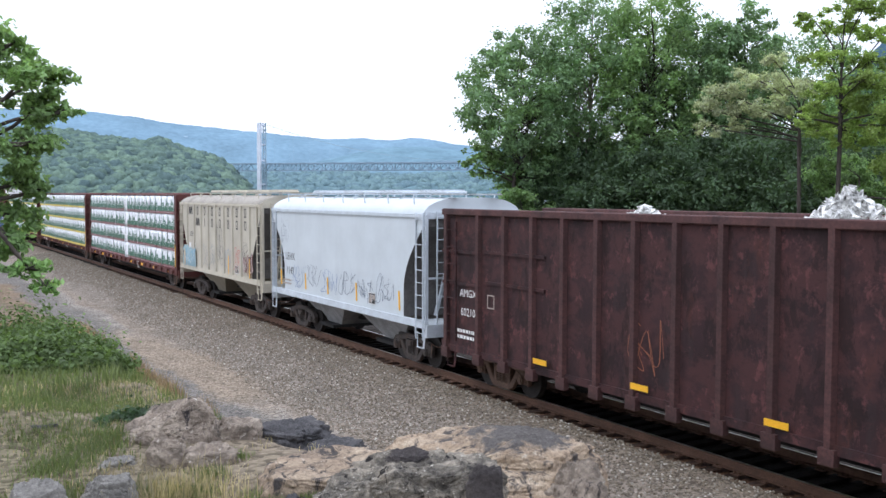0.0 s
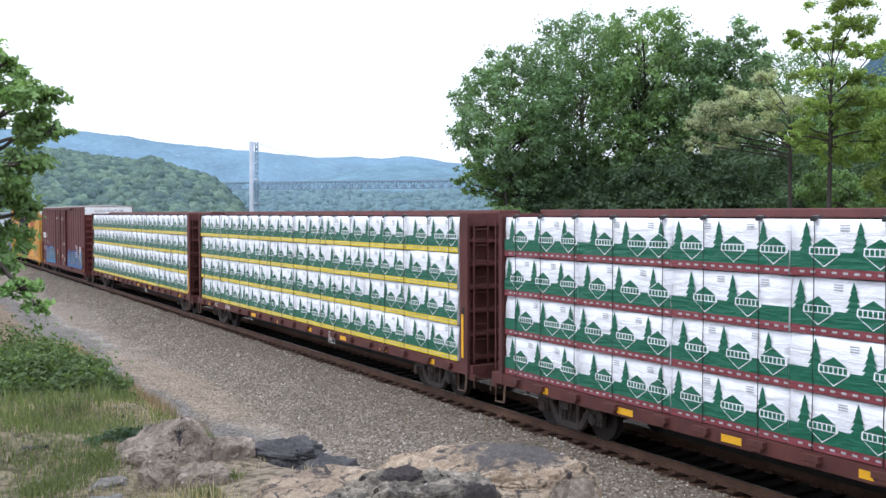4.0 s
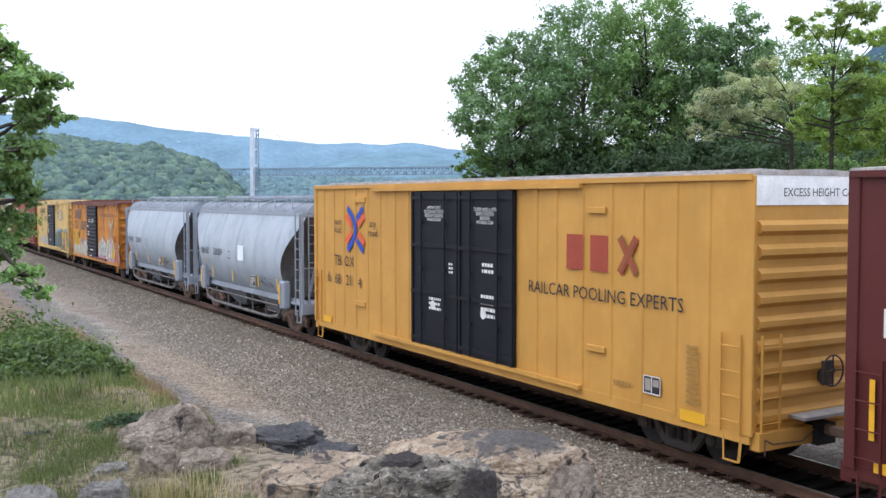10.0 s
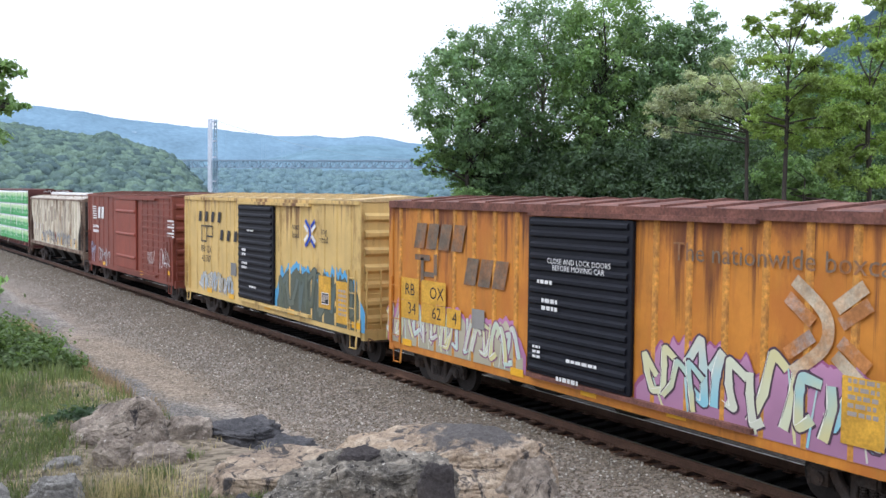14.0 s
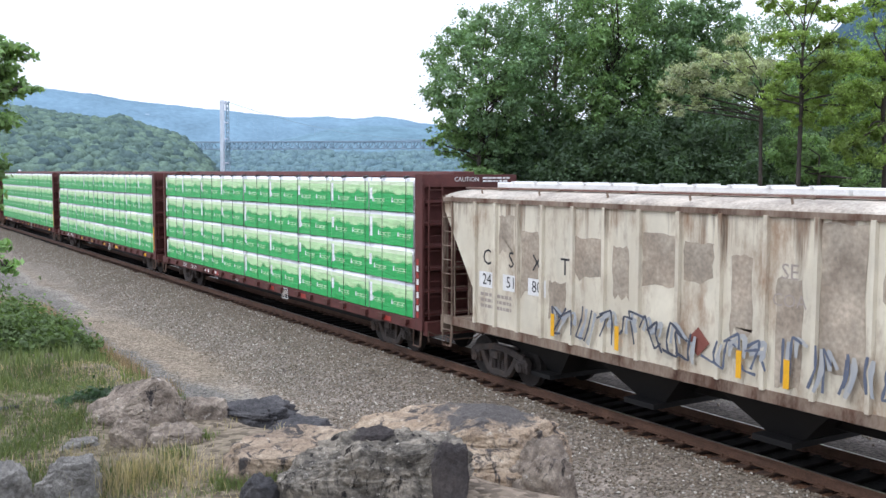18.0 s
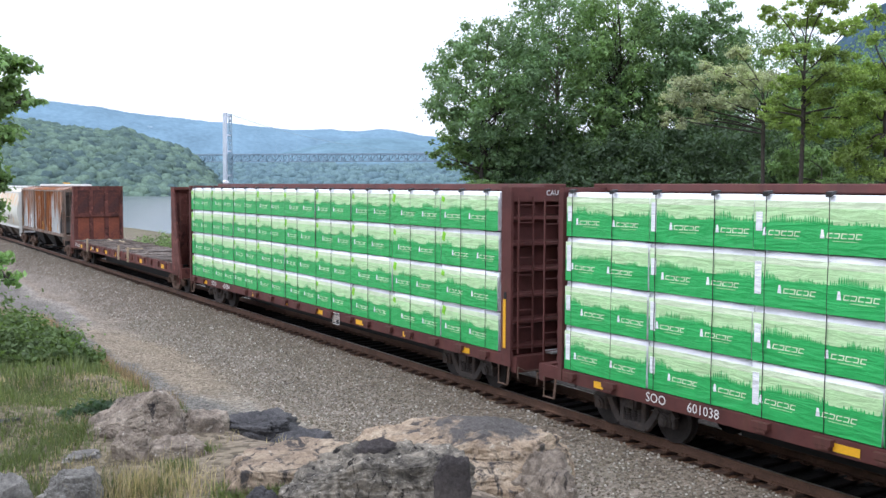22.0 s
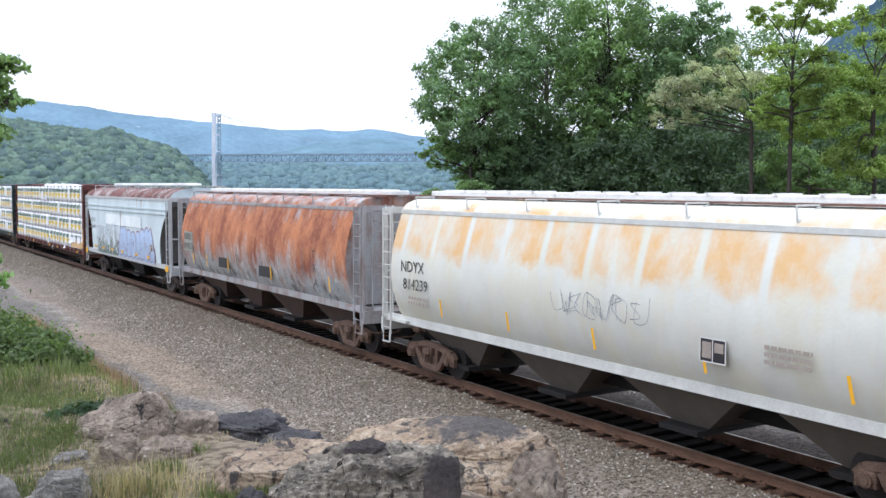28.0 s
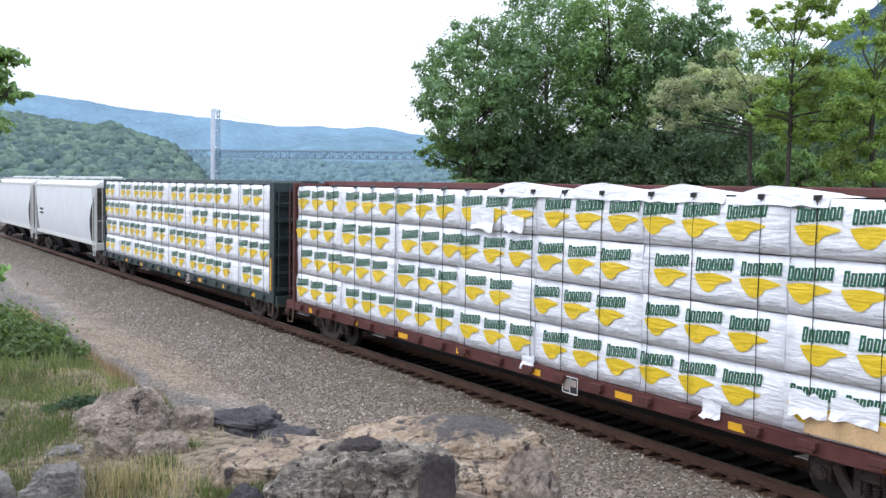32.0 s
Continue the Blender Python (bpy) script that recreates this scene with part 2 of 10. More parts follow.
    l.new(k.outputs["Vector"], b.inputs["Base Color"])
    bp = n.new("ShaderNodeBump")
    bp.inputs["Strength"].default_value = 0.8
    bp.inputs["Distance"].default_value = 0.04
    l.new(vo.outputs["Distance"], bp.inputs["Height"])
    bp.invert = True
    l.new(bp.outputs["Normal"], b.inputs["Normal"])
    return m


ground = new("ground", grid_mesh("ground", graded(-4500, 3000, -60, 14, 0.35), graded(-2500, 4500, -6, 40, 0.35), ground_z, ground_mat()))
tagged(ground, "grey-brown gravel trackside ground with a grassy bank beside it", "ground", kind="structure")

# ---- river, hills, bridge ----
def water_mat():
    m = bpy.data.materials.new("river_water")
    m.use_nodes = True
    n, l = m.node_tree.nodes, m.node_tree.links
    b = n["Principled BSDF"]
    b.inputs["Base Color"].default_value = (0.085, 0.11, 0.13, 1)
    b.inputs["Roughness"].default_value = 0.16
    b.inputs["IOR"].default_value = 1.33
    tc = n.new("ShaderNodeTexCoord")
    mp = n.new("ShaderNodeMapping")
    mp.inputs["Scale"].default_value = (0.25, 0.25, 0.25)
    l.new(tc.outputs["Object"], mp.inputs["Vector"])
    nz = n.new("ShaderNodeTexNoise")
    nz.inputs["Scale"].default_value = 1.0
    nz.inputs["Detail"].default_value = 5
    l.new(mp.outputs["Vector"], nz.inputs["Vector"])
    bp = n.new("ShaderNodeBump")
    bp.inputs["Strength"].default_value = 0.30
    bp.inputs["Distance"].default_value = 0.08
    l.new(nz.outputs["Fac"], bp.inputs["Height"])
    l.new(bp.outputs["Normal"], b.inputs["Normal"])
    return m


river = new("water", grid_mesh("water", np.linspace(-4400, 1500, 24), np.linspace(30, 4400, 20), lambda X, Y: X * 0 + WATER_Z, water_mat(), False))
tagged(river, "calm grey-blue river reflecting the pale sky", "river", kind="structure")

HEAD = 58.17   # degrees from +y towards -x along which the camera mostly looks


def bearing(px):
    """Degrees from +y towards -x for a column of the mid view."""
    return HEAD - math.degrees(math.atan((px - 784) / 1740))


def spot(px, r):
    a = radians(bearing(px))
    return -math.sin(a) * r, math.cos(a) * r


def domes(u, v, seed):
    """Crowns of a wood: rounded bumps round scattered points of a unit grid."""
    iu, iv = np.floor(u), np.floor(v)
    best = np.full(u.shape, 9.0)
    for du in (-1, 0, 1):
        for dv in (-1, 0, 1):
            cu, cv = iu + du, iv + dv
            h1 = np.modf(np.abs(np.sin(cu * 127.1 + cv * 311.7 + seed) * 43758.5))[0]
            h2 = np.modf(np.abs(np.sin(cu * 269.5 + cv * 183.3 + seed) * 24634.6))[0]
            h3 = 0.75 + 0.5 * np.modf(np.abs(np.sin(cu * 71.3 + cv * 97.9 + seed) * 13421.3))[0]
            best = np.minimum(best, ((cu + h1 - u) ** 2 + (cv + h2 - v) ** 2) * h3)
    return np.sqrt(np.clip(1 - best * 1.9, 0, 1))


def ridge(name, label, r, prof, depth, material, seed, rough=1.0, base=-6, steps=300, crown=11.0, rows_n=44):
    """A wooded hill: crest heights along the columns in prof at the distance r, falling to front and back, with tree crowns."""
    cols = np.linspace(prof[0][0], prof[-1][0], steps)
    hs = np.interp(cols, [p[0] for p in prof], [p[1] for p in prof])
    v = np.linspace(0, 1, rows_n)[:, None]
    d = r + depth * (v - 0.62)
    up = np.where(v < 0.62, np.sin(np.minimum(v / 0.62, 1) * math.pi / 2), np.cos((v - 0.62) / 0.38 * math.pi / 2))
    ang = np.radians(HEAD) - np.arctan((cols[None] - 784) / 1740)
    X, Y = -np.sin(ang) * d, np.cos(ang) * d
    lump = nz2(X, Y, 0.02, seed) * 4 + domes(X / crown, Y / crown, seed) * crown * 0.62 + domes(X / crown / 2.3, Y / crown / 2.3, seed + 5) * crown * 0.5 - crown * 0.6
    Z = base + (hs[None] - base) * np.clip(up, 0, 1) ** 0.8 + rough * lump * np.minimum(1, 4 * v)
    verts = np.stack([X, Y, Z], -1).reshape(-1, 3).tolist()
    a = (np.arange(rows_n - 1)[:, None] * steps + np.arange(steps - 1)[None]).reshape(-1)
    faces = np.stack([a, a + 1, a + steps + 1, a + steps], 1).tolist()
    ob = new(name, mesh_of(name, verts, faces, material, True))
    return tagged(ob, label, "hill", "hills across the river", "structure")


def wood_mat(name, color, cell, var):
    """A far wood: each crown its own tone."""
    m = mat(name, color, 1.0, var=var * 0.5, scale=0.15 / cell, fine=1.2 / cell, bump=0.0, spec=0)
    n, l = m.node_tree.nodes, m.node_tree.links
    b = n["Principled BSDF"]
    src = b.inputs["Base Color"].links[0].from_socket
    tc = n.new("ShaderNodeTexCoord")
    vo = n.new("ShaderNodeTexVoronoi")
    vo.inputs["Scale"].default_value = 1.0 / cell
    l.new(tc.outputs["Object"], vo.inputs["Vector"])
    sp = n.new("ShaderNodeSeparateColor")
    l.new(vo.outputs["Color"], sp.inputs["Color"])
    mr = n.new("ShaderNodeMapRange")
    mr.inputs["To Min"].default_value, mr.inputs["To Max"].default_value = 1 - var, 1 + var
    l.new(sp.outputs["Red"], mr.inputs["Value"])
    k = n.new("ShaderNodeVectorMath")
    k.operation = "SCALE"
    l.new(src, k.inputs[0])
    l.new(mr.outputs["Result"], k.inputs["Scale"])
    l.new(k.outputs["Vector"], b.inputs["Base Color"])
    return m


# bluer, paler base colours with distance stand in for haze
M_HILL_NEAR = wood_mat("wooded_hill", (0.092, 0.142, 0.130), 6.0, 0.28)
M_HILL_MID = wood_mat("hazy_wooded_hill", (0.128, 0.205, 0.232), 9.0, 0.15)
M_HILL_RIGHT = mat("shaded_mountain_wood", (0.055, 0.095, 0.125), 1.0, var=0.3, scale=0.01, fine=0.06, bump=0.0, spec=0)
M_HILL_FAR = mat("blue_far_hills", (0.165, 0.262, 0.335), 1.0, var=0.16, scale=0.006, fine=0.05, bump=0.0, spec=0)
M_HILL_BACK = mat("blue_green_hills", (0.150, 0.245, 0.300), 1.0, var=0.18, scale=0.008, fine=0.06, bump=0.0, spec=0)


def crown_mat(name, color, var):
    """Tree crowns of a far wood: each crown its own tone, mottled."""
    m = mat(name, color, 1.0, var=0.25, scale=0.3, fine=1.1, bump=0.0, spec=0)
    n, l = m.node_tree.nodes, m.node_tree.links
    b = n["Principled BSDF"]
    src = b.inputs["Base Color"].links[0].from_socket
    g = n.new("ShaderNodeNewGeometry")
    r = n.new("ShaderNodeValToRGB")
    e = r.color_ramp.elements
    e[0].color = (1 - var, 1 - var, 1 - var * 0.7, 1)
    e[1].color = (1 + var * 1.4, 1 + var * 1.2, 1 + var * 0.3, 1)
    l.new(g.outputs["Random Per Island"], r.inputs["Fac"])
    k = n.new("ShaderNodeVectorMath")
    k.operation = "MULTIPLY"
    l.new(src, k.inputs[0])
    l.new(r.outputs["Color"], k.inputs[1])
    l.new(k.outputs["Vector"], b.inputs["Base Color"])
    return m


# the crowns carry the same haze tint in their colour
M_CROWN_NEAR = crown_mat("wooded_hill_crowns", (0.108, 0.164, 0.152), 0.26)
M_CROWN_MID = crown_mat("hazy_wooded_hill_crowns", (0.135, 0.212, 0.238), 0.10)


def hill_wood(name, label, r, prof, depth, material, seed, n, size, base=-6, rough=0.45):
    """Rounded leafy crowns scattered over the near slope of a hill of the same profile."""
    rs = np.random.RandomState(seed)
    bm = bmesh.new()
    bmesh.ops.create_icosphere(bm, subdivisions=2, radius=1)
    bm.verts.ensure_lookup_table()
    ball = np.array([v.co[:] for v in bm.verts])
    tri = np.array([[v.index for v in f.verts] for f in bm.faces])
    bm.free()
    cols = rs.uniform(prof[0][0], prof[-1][0], n)
    hs = np.interp(cols, [q[0] for q in prof], [q[1] for q in prof])
    v = rs.uniform(0.0, 0.66, n)
    d = r + depth * (v - 0.62)
    up = np.sin(np.minimum(v / 0.62, 1) * math.pi / 2)
    ang = np.radians(HEAD) - np.arctan((cols - 784) / 1740)
    X, Y = -np.sin(ang) * d, np.cos(ang) * d
    Z = base + (hs - base) * up ** 0.8
    sz = size * rs.uniform(0.4, 1.3, n) ** 1.5 * (0.6 + 0.4 * d / r)
    P = ball[None] * (1 + rough * rs.uniform(-0.5, 0.5, (n, len(ball))))[..., None] * sz[:, None, None] * np.array([1, 1, 0.9])
    P = P + np.stack([X, Y, Z + sz * 0.30 - size * 0.62], 1)[:, None]
    F = tri[None] + len(ball) * np.arange(n)[:, None, None]
    ob = new(name, mesh_of(name, P.reshape(-1, 3).tolist(), F.reshape(-1, 3).tolist(), material, True))
    return tagged(ob, label, "woodland", "hills across the river", "stuff")


def hz(y, r):
    """Height at the distance r that shows at a row of the mid view (horizon at row 328)."""
    return 4.83 + (328 - y) / 1740 * r


def prof(r, pts):
    return [(px, hz(y + 7, r)) for px, y in pts]


ridge("backdrop_far_ridge", "long wooded ridge on the horizon, tinted blue for haze", 4200, prof(4200, [(-500, 190), (-200, 187), (60, 187), (110, 189), (172, 194), (230, 203), (322, 211),
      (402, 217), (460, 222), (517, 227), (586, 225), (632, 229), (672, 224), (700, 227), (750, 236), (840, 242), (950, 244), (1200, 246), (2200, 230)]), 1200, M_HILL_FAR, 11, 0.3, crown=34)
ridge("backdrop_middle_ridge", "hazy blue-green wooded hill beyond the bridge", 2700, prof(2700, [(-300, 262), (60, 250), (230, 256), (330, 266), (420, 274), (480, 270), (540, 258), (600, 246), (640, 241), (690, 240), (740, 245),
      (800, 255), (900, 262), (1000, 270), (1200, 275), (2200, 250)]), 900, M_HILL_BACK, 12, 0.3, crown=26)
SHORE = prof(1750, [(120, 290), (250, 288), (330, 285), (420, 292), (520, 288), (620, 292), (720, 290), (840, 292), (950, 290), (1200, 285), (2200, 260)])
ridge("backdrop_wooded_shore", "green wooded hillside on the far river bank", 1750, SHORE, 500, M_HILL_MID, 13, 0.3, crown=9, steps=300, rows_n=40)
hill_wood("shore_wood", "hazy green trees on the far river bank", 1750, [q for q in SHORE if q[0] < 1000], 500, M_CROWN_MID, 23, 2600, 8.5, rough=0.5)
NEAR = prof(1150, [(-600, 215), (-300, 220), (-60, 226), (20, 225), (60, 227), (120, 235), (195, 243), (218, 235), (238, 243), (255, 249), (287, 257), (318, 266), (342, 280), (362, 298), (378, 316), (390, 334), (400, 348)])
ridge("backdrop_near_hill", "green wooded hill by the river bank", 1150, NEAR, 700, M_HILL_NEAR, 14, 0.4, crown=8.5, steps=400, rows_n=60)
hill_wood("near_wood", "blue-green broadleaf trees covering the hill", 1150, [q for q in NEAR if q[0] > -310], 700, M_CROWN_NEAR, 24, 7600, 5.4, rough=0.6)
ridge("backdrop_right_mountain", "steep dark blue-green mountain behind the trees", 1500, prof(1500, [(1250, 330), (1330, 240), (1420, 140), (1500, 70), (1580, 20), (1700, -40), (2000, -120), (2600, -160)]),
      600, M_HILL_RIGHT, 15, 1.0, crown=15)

M_STEEL = mat("pale_bridge_steel", (0.62, 0.66, 0.72), 0.6, var=0.1, scale=0.05, fine=0.3, bump=0)
# blue tint in the cable steel stands in for haze
M_CABLE = mat("bridge_cable_steel", (0.30, 0.40, 0.47), 0.7, var=0.1, scale=0.05, fine=0.3, bump=0)
M_DECK = mat("bridge_truss_steel", (0.25, 0.34, 0.42), 0.7, var=0.1, scale=0.05, fine=0.3, bump=0)


def box_bm(bm, c, s, rot=None):
    """A box of size s centred at c in bm, turned by the matrix rot."""
    m = Matrix.Translation(c) @ (rot or Matrix.Identity(4)) @ Matrix.Diagonal((*s, 1))
    return bmesh.ops.create_cube(bm, size=1, matrix=m)["verts"]


def part(name, bm, material, parent=None, label=""):
    """Links a bmesh as one mesh under a thing or a part."""
    me = bpy.data.meshes.new(name)
    bm.to_mesh(me)
    bm.free()
    for m in (material if isinstance(material, (list, tuple)) else [material]):
        me.materials.append(m)
    ob = new(name, me)
    if parent is not None:
        ob.parent = parent
    if label:
        ob["label"] = label
    return ob


def bar(bm, a, b, w, d=None):
    """A straight bar of section w x d from a to b."""
    a, b = Vector(a), Vector(b)
    v = b - a
    m = Matrix.Translation((a + b) / 2) @ v.to_track_quat("Z", "Y").to_matrix().to_4x4() @ Matrix.Diagonal((w, d or w, v.length, 1))
    bmesh.ops.create_cube(bm, size=1, matrix=m)


R_BR = 1340.0
bx, by = spot(404, R_BR)
bridge = new("suspension_bridge")
bridge.location = (bx, by, WATER_Z)
# the deck runs across the river, to the right and a little away
bridge.rotation_euler = (0, 0, radians(58.17 - 12))
tagged(bridge, "pale steel suspension bridge with a truss deck over the river", "bridge")
TOWER_H = hz(205.5, R_BR) - WATER_Z
DECK_H = hz(282, R_BR) - WATER_Z
for x0 in (0.0,):
    for sy, ox, solid in ((-7, -1.2, True), (4.0, 1.2, False)):
        bm = bmesh.new()
        if solid:
            bar(bm, (x0 + ox - 0.6, sy, 0), (x0 + ox, sy, TOWER_H), 4.6, 4.6)
        else:
            for sx in (-1, 1):
                bar(bm, (x0 + ox + sx * 2.2, sy, 0), (x0 + ox + sx * 1.8, sy, TOWER_H), 1.2, 1.2)
            for k in range(16):
                z0, z1 = TOWER_H * k / 16, TOWER_H * (k + 1) / 16
                bar(bm, (x0 + ox - 2.1, sy, z0), (x0 + ox + 2.0, sy, z1), 0.8)
                bar(bm, (x0 + ox + 2.1, sy, z0), (x0 + ox - 2.0, sy, z1), 0.8)
        part("tower_leg", bm, M_STEEL if solid else M_CABLE, bridge)
    for z in (TOWER_H - 3, TOWER_H * 0.72, DECK_H + 9, TOWER_H * 0.2):
        bm = bmesh.new()
        bar(bm, (x0 - 1.2, -7, z), (x0 + 1.6, 7, z), 2.0, 2.0)
        part("cross_beam", bm, M_STEEL, bridge)
bm = bmesh.new()
box_bm(bm, (0, 0, 2), (14, 26, 8))
part("pier", bm, mat("concrete_pier", (0.4, 0.4, 0.38), 0.9, scale=0.1, fine=1), bridge)
for nm, x0, x1 in (("side_span", -230, -3), ("main_span", 3, 560)):
    for sy in (-7, 7):
        bm = bmesh.new()
        bar(bm, (x0, sy, DECK_H + 4.4), (x1, sy, DECK_H + 4.4), 1.2)
        bar(bm, (x0, sy, DECK_H - 4.4), (x1, sy, DECK_H - 4.4), 1.2)
        k = x0
        while k < x1 - 12:
            bar(bm, (k, sy, DECK_H - 4.4), (k, sy, DECK_H + 4.4), 0.8)
            bar(bm, (k, sy, DECK_H - 4.4), (k + 6, sy, DECK_H + 4.4), 0.7)
            bar(bm, (k + 6, sy, DECK_H + 4.4), (k + 12, sy, DECK_H - 4.4), 0.7)
            k += 12
        part(nm + "_truss", bm, M_DECK, bridge)
    bm = bmesh.new()
    box_bm(bm, ((x0 + x1) / 2, 0, DECK_H + 5.2), (x1 - x0, 15, 1.0))
    part(nm + "_deck", bm, M_DECK, bridge)
for sy in (-7, 7):
    bm = bmesh.new()
    last = None
    for k in range(40):
        x = k * 14.0
        z = DECK_H + 6 + (TOWER_H - DECK_H - 6) * ((x - 300) / 300) ** 2
        if last:
            bar(bm, last, (x, sy, z), 0.3)
        last = (x, sy, z)
        if k % 2 == 1:
            bar(bm, (x, sy, DECK_H + 4), (x, sy, z), 0.06)
    part("cable", bm, M_CABLE, bridge)

# pale houses on the far ridge
for px, row, r, ln in ((155, 213, 3900, 22), (262, 227, 3850, 30), (303, 261, 3300, 16)):
    hx, hy = spot(px, r)
    house = new("house")
    house.location = (hx, hy, hz(row + 7, r))
    house.rotation_euler = (0, 0, radians(bearing(px) + 8))
    tagged(house, "small pale house on the wooded ridge", "house", "houses on the far ridge")
    bm = bmesh.new()
    box_bm(bm, (0, 0, -8), (ln, 10, 28))
    part("wall", bm, M_STEEL, house)
    bm = bmesh.new()
    prof_h = [(-5.6, 6), (5.6, 6), (0, 9.5)]
    va = [bm.verts.new((-ln / 2 - 0.5, a, b)) for a, b in prof_h]
    vb = [bm.verts.new((ln / 2 + 0.5, a, b)) for a, b in prof_h]
    for i in range(3):
        bm.faces.new((va[i], va[(i + 1) % 3], vb[(i + 1) % 3], vb[i]))
    bm.faces.new(va[::-1])
    bm.faces.new(vb)
    part("roof", bm, M_DECK, house)
    for t in (-0.3, 0.0, 0.3):
        bm = bmesh.new()
        box_bm(bm, (t * ln, -5.05, 2.5), (2.2, 0.2, 2.6))
        part("window", bm, M_DECK, house)

# ---- trees ----
def leaf_cloud(centres, radii, counts, size, rs, flat=0.75):
    """Leaves as small bent quads scattered in the shells of many clumps."""
    V, F = [], []
    base = 0
    for c, r, n in zip(centres, radii, counts):
        d = rs.normal(size=(n, 3))
        d /= np.linalg.norm(d, axis=1, keepdims=True)
        rad = r * (0.30 + 0.62 * np.abs(rs.normal(size=(n, 1))))
        p = np.asarray(c) + d * rad * np.array([1, 1, flat])
        s = size * rs.uniform(0.6, 1.35, (n, 1))
        a = rs.normal(size=(n, 3)) + np.array([0, 0, 0.0])
        a /= np.linalg.norm(a, axis=1, keepdims=True)
        nn = rs.normal(size=(n, 3)) * 0.6 + d * 0.8 + np.array([0, 0, 0.55])
        b = np.cross(nn, a)
        b /= np.linalg.norm(b, axis=1, keepdims=True) + 1e-9
        a = np.cross(b, nn)
        a /= np.linalg.norm(a, axis=1, keepdims=True) + 1e-9
        q = np.stack([p - a * s, p + b * s * 0.5, p + a * s, p - b * s * 0.5], 1).reshape(-1, 3)
        V.append(q)
        k = base + np.arange(n) * 4
        F.append(np.stack([k, k + 1, k + 2, k + 3], 1))
        base += 4 * n
    return np.concatenate(V), np.concatenate(F)


def limb(verts, faces, a, b, ra, rb, sides=7, bend=0.0, rs=None):
    """A tapered, slightly bent branch from a to b."""
    a, b = np.asarray(a, float), np.asarray(b, float)
    n = 5
    off = (rs.uniform(-1, 1, 3) if rs is not None else np.zeros(3)) * bend
    ax = (b - a) / (np.linalg.norm(b - a) + 1e-9)
    u = np.cross(ax, [0.3, 0.9, 0.1])
    u /= np.linalg.norm(u)
    w = np.cross(ax, u)
    s0 = len(verts)
    for i in range(n + 1):
        t = i / n
        c = a + (b - a) * t + off * math.sin(math.pi * t)
        r = ra + (rb - ra) * t
        for k in range(sides):
            g = 2 * math.pi * k / sides
            verts.append(tuple(c + r * (math.cos(g) * u + math.sin(g) * w)))
    for i in range(n):
        for k in range(sides):
            p, q = s0 + i * sides + k, s0 + i * sides + (k + 1) % sides
            faces.append((p, q, q + sides, p + sides))


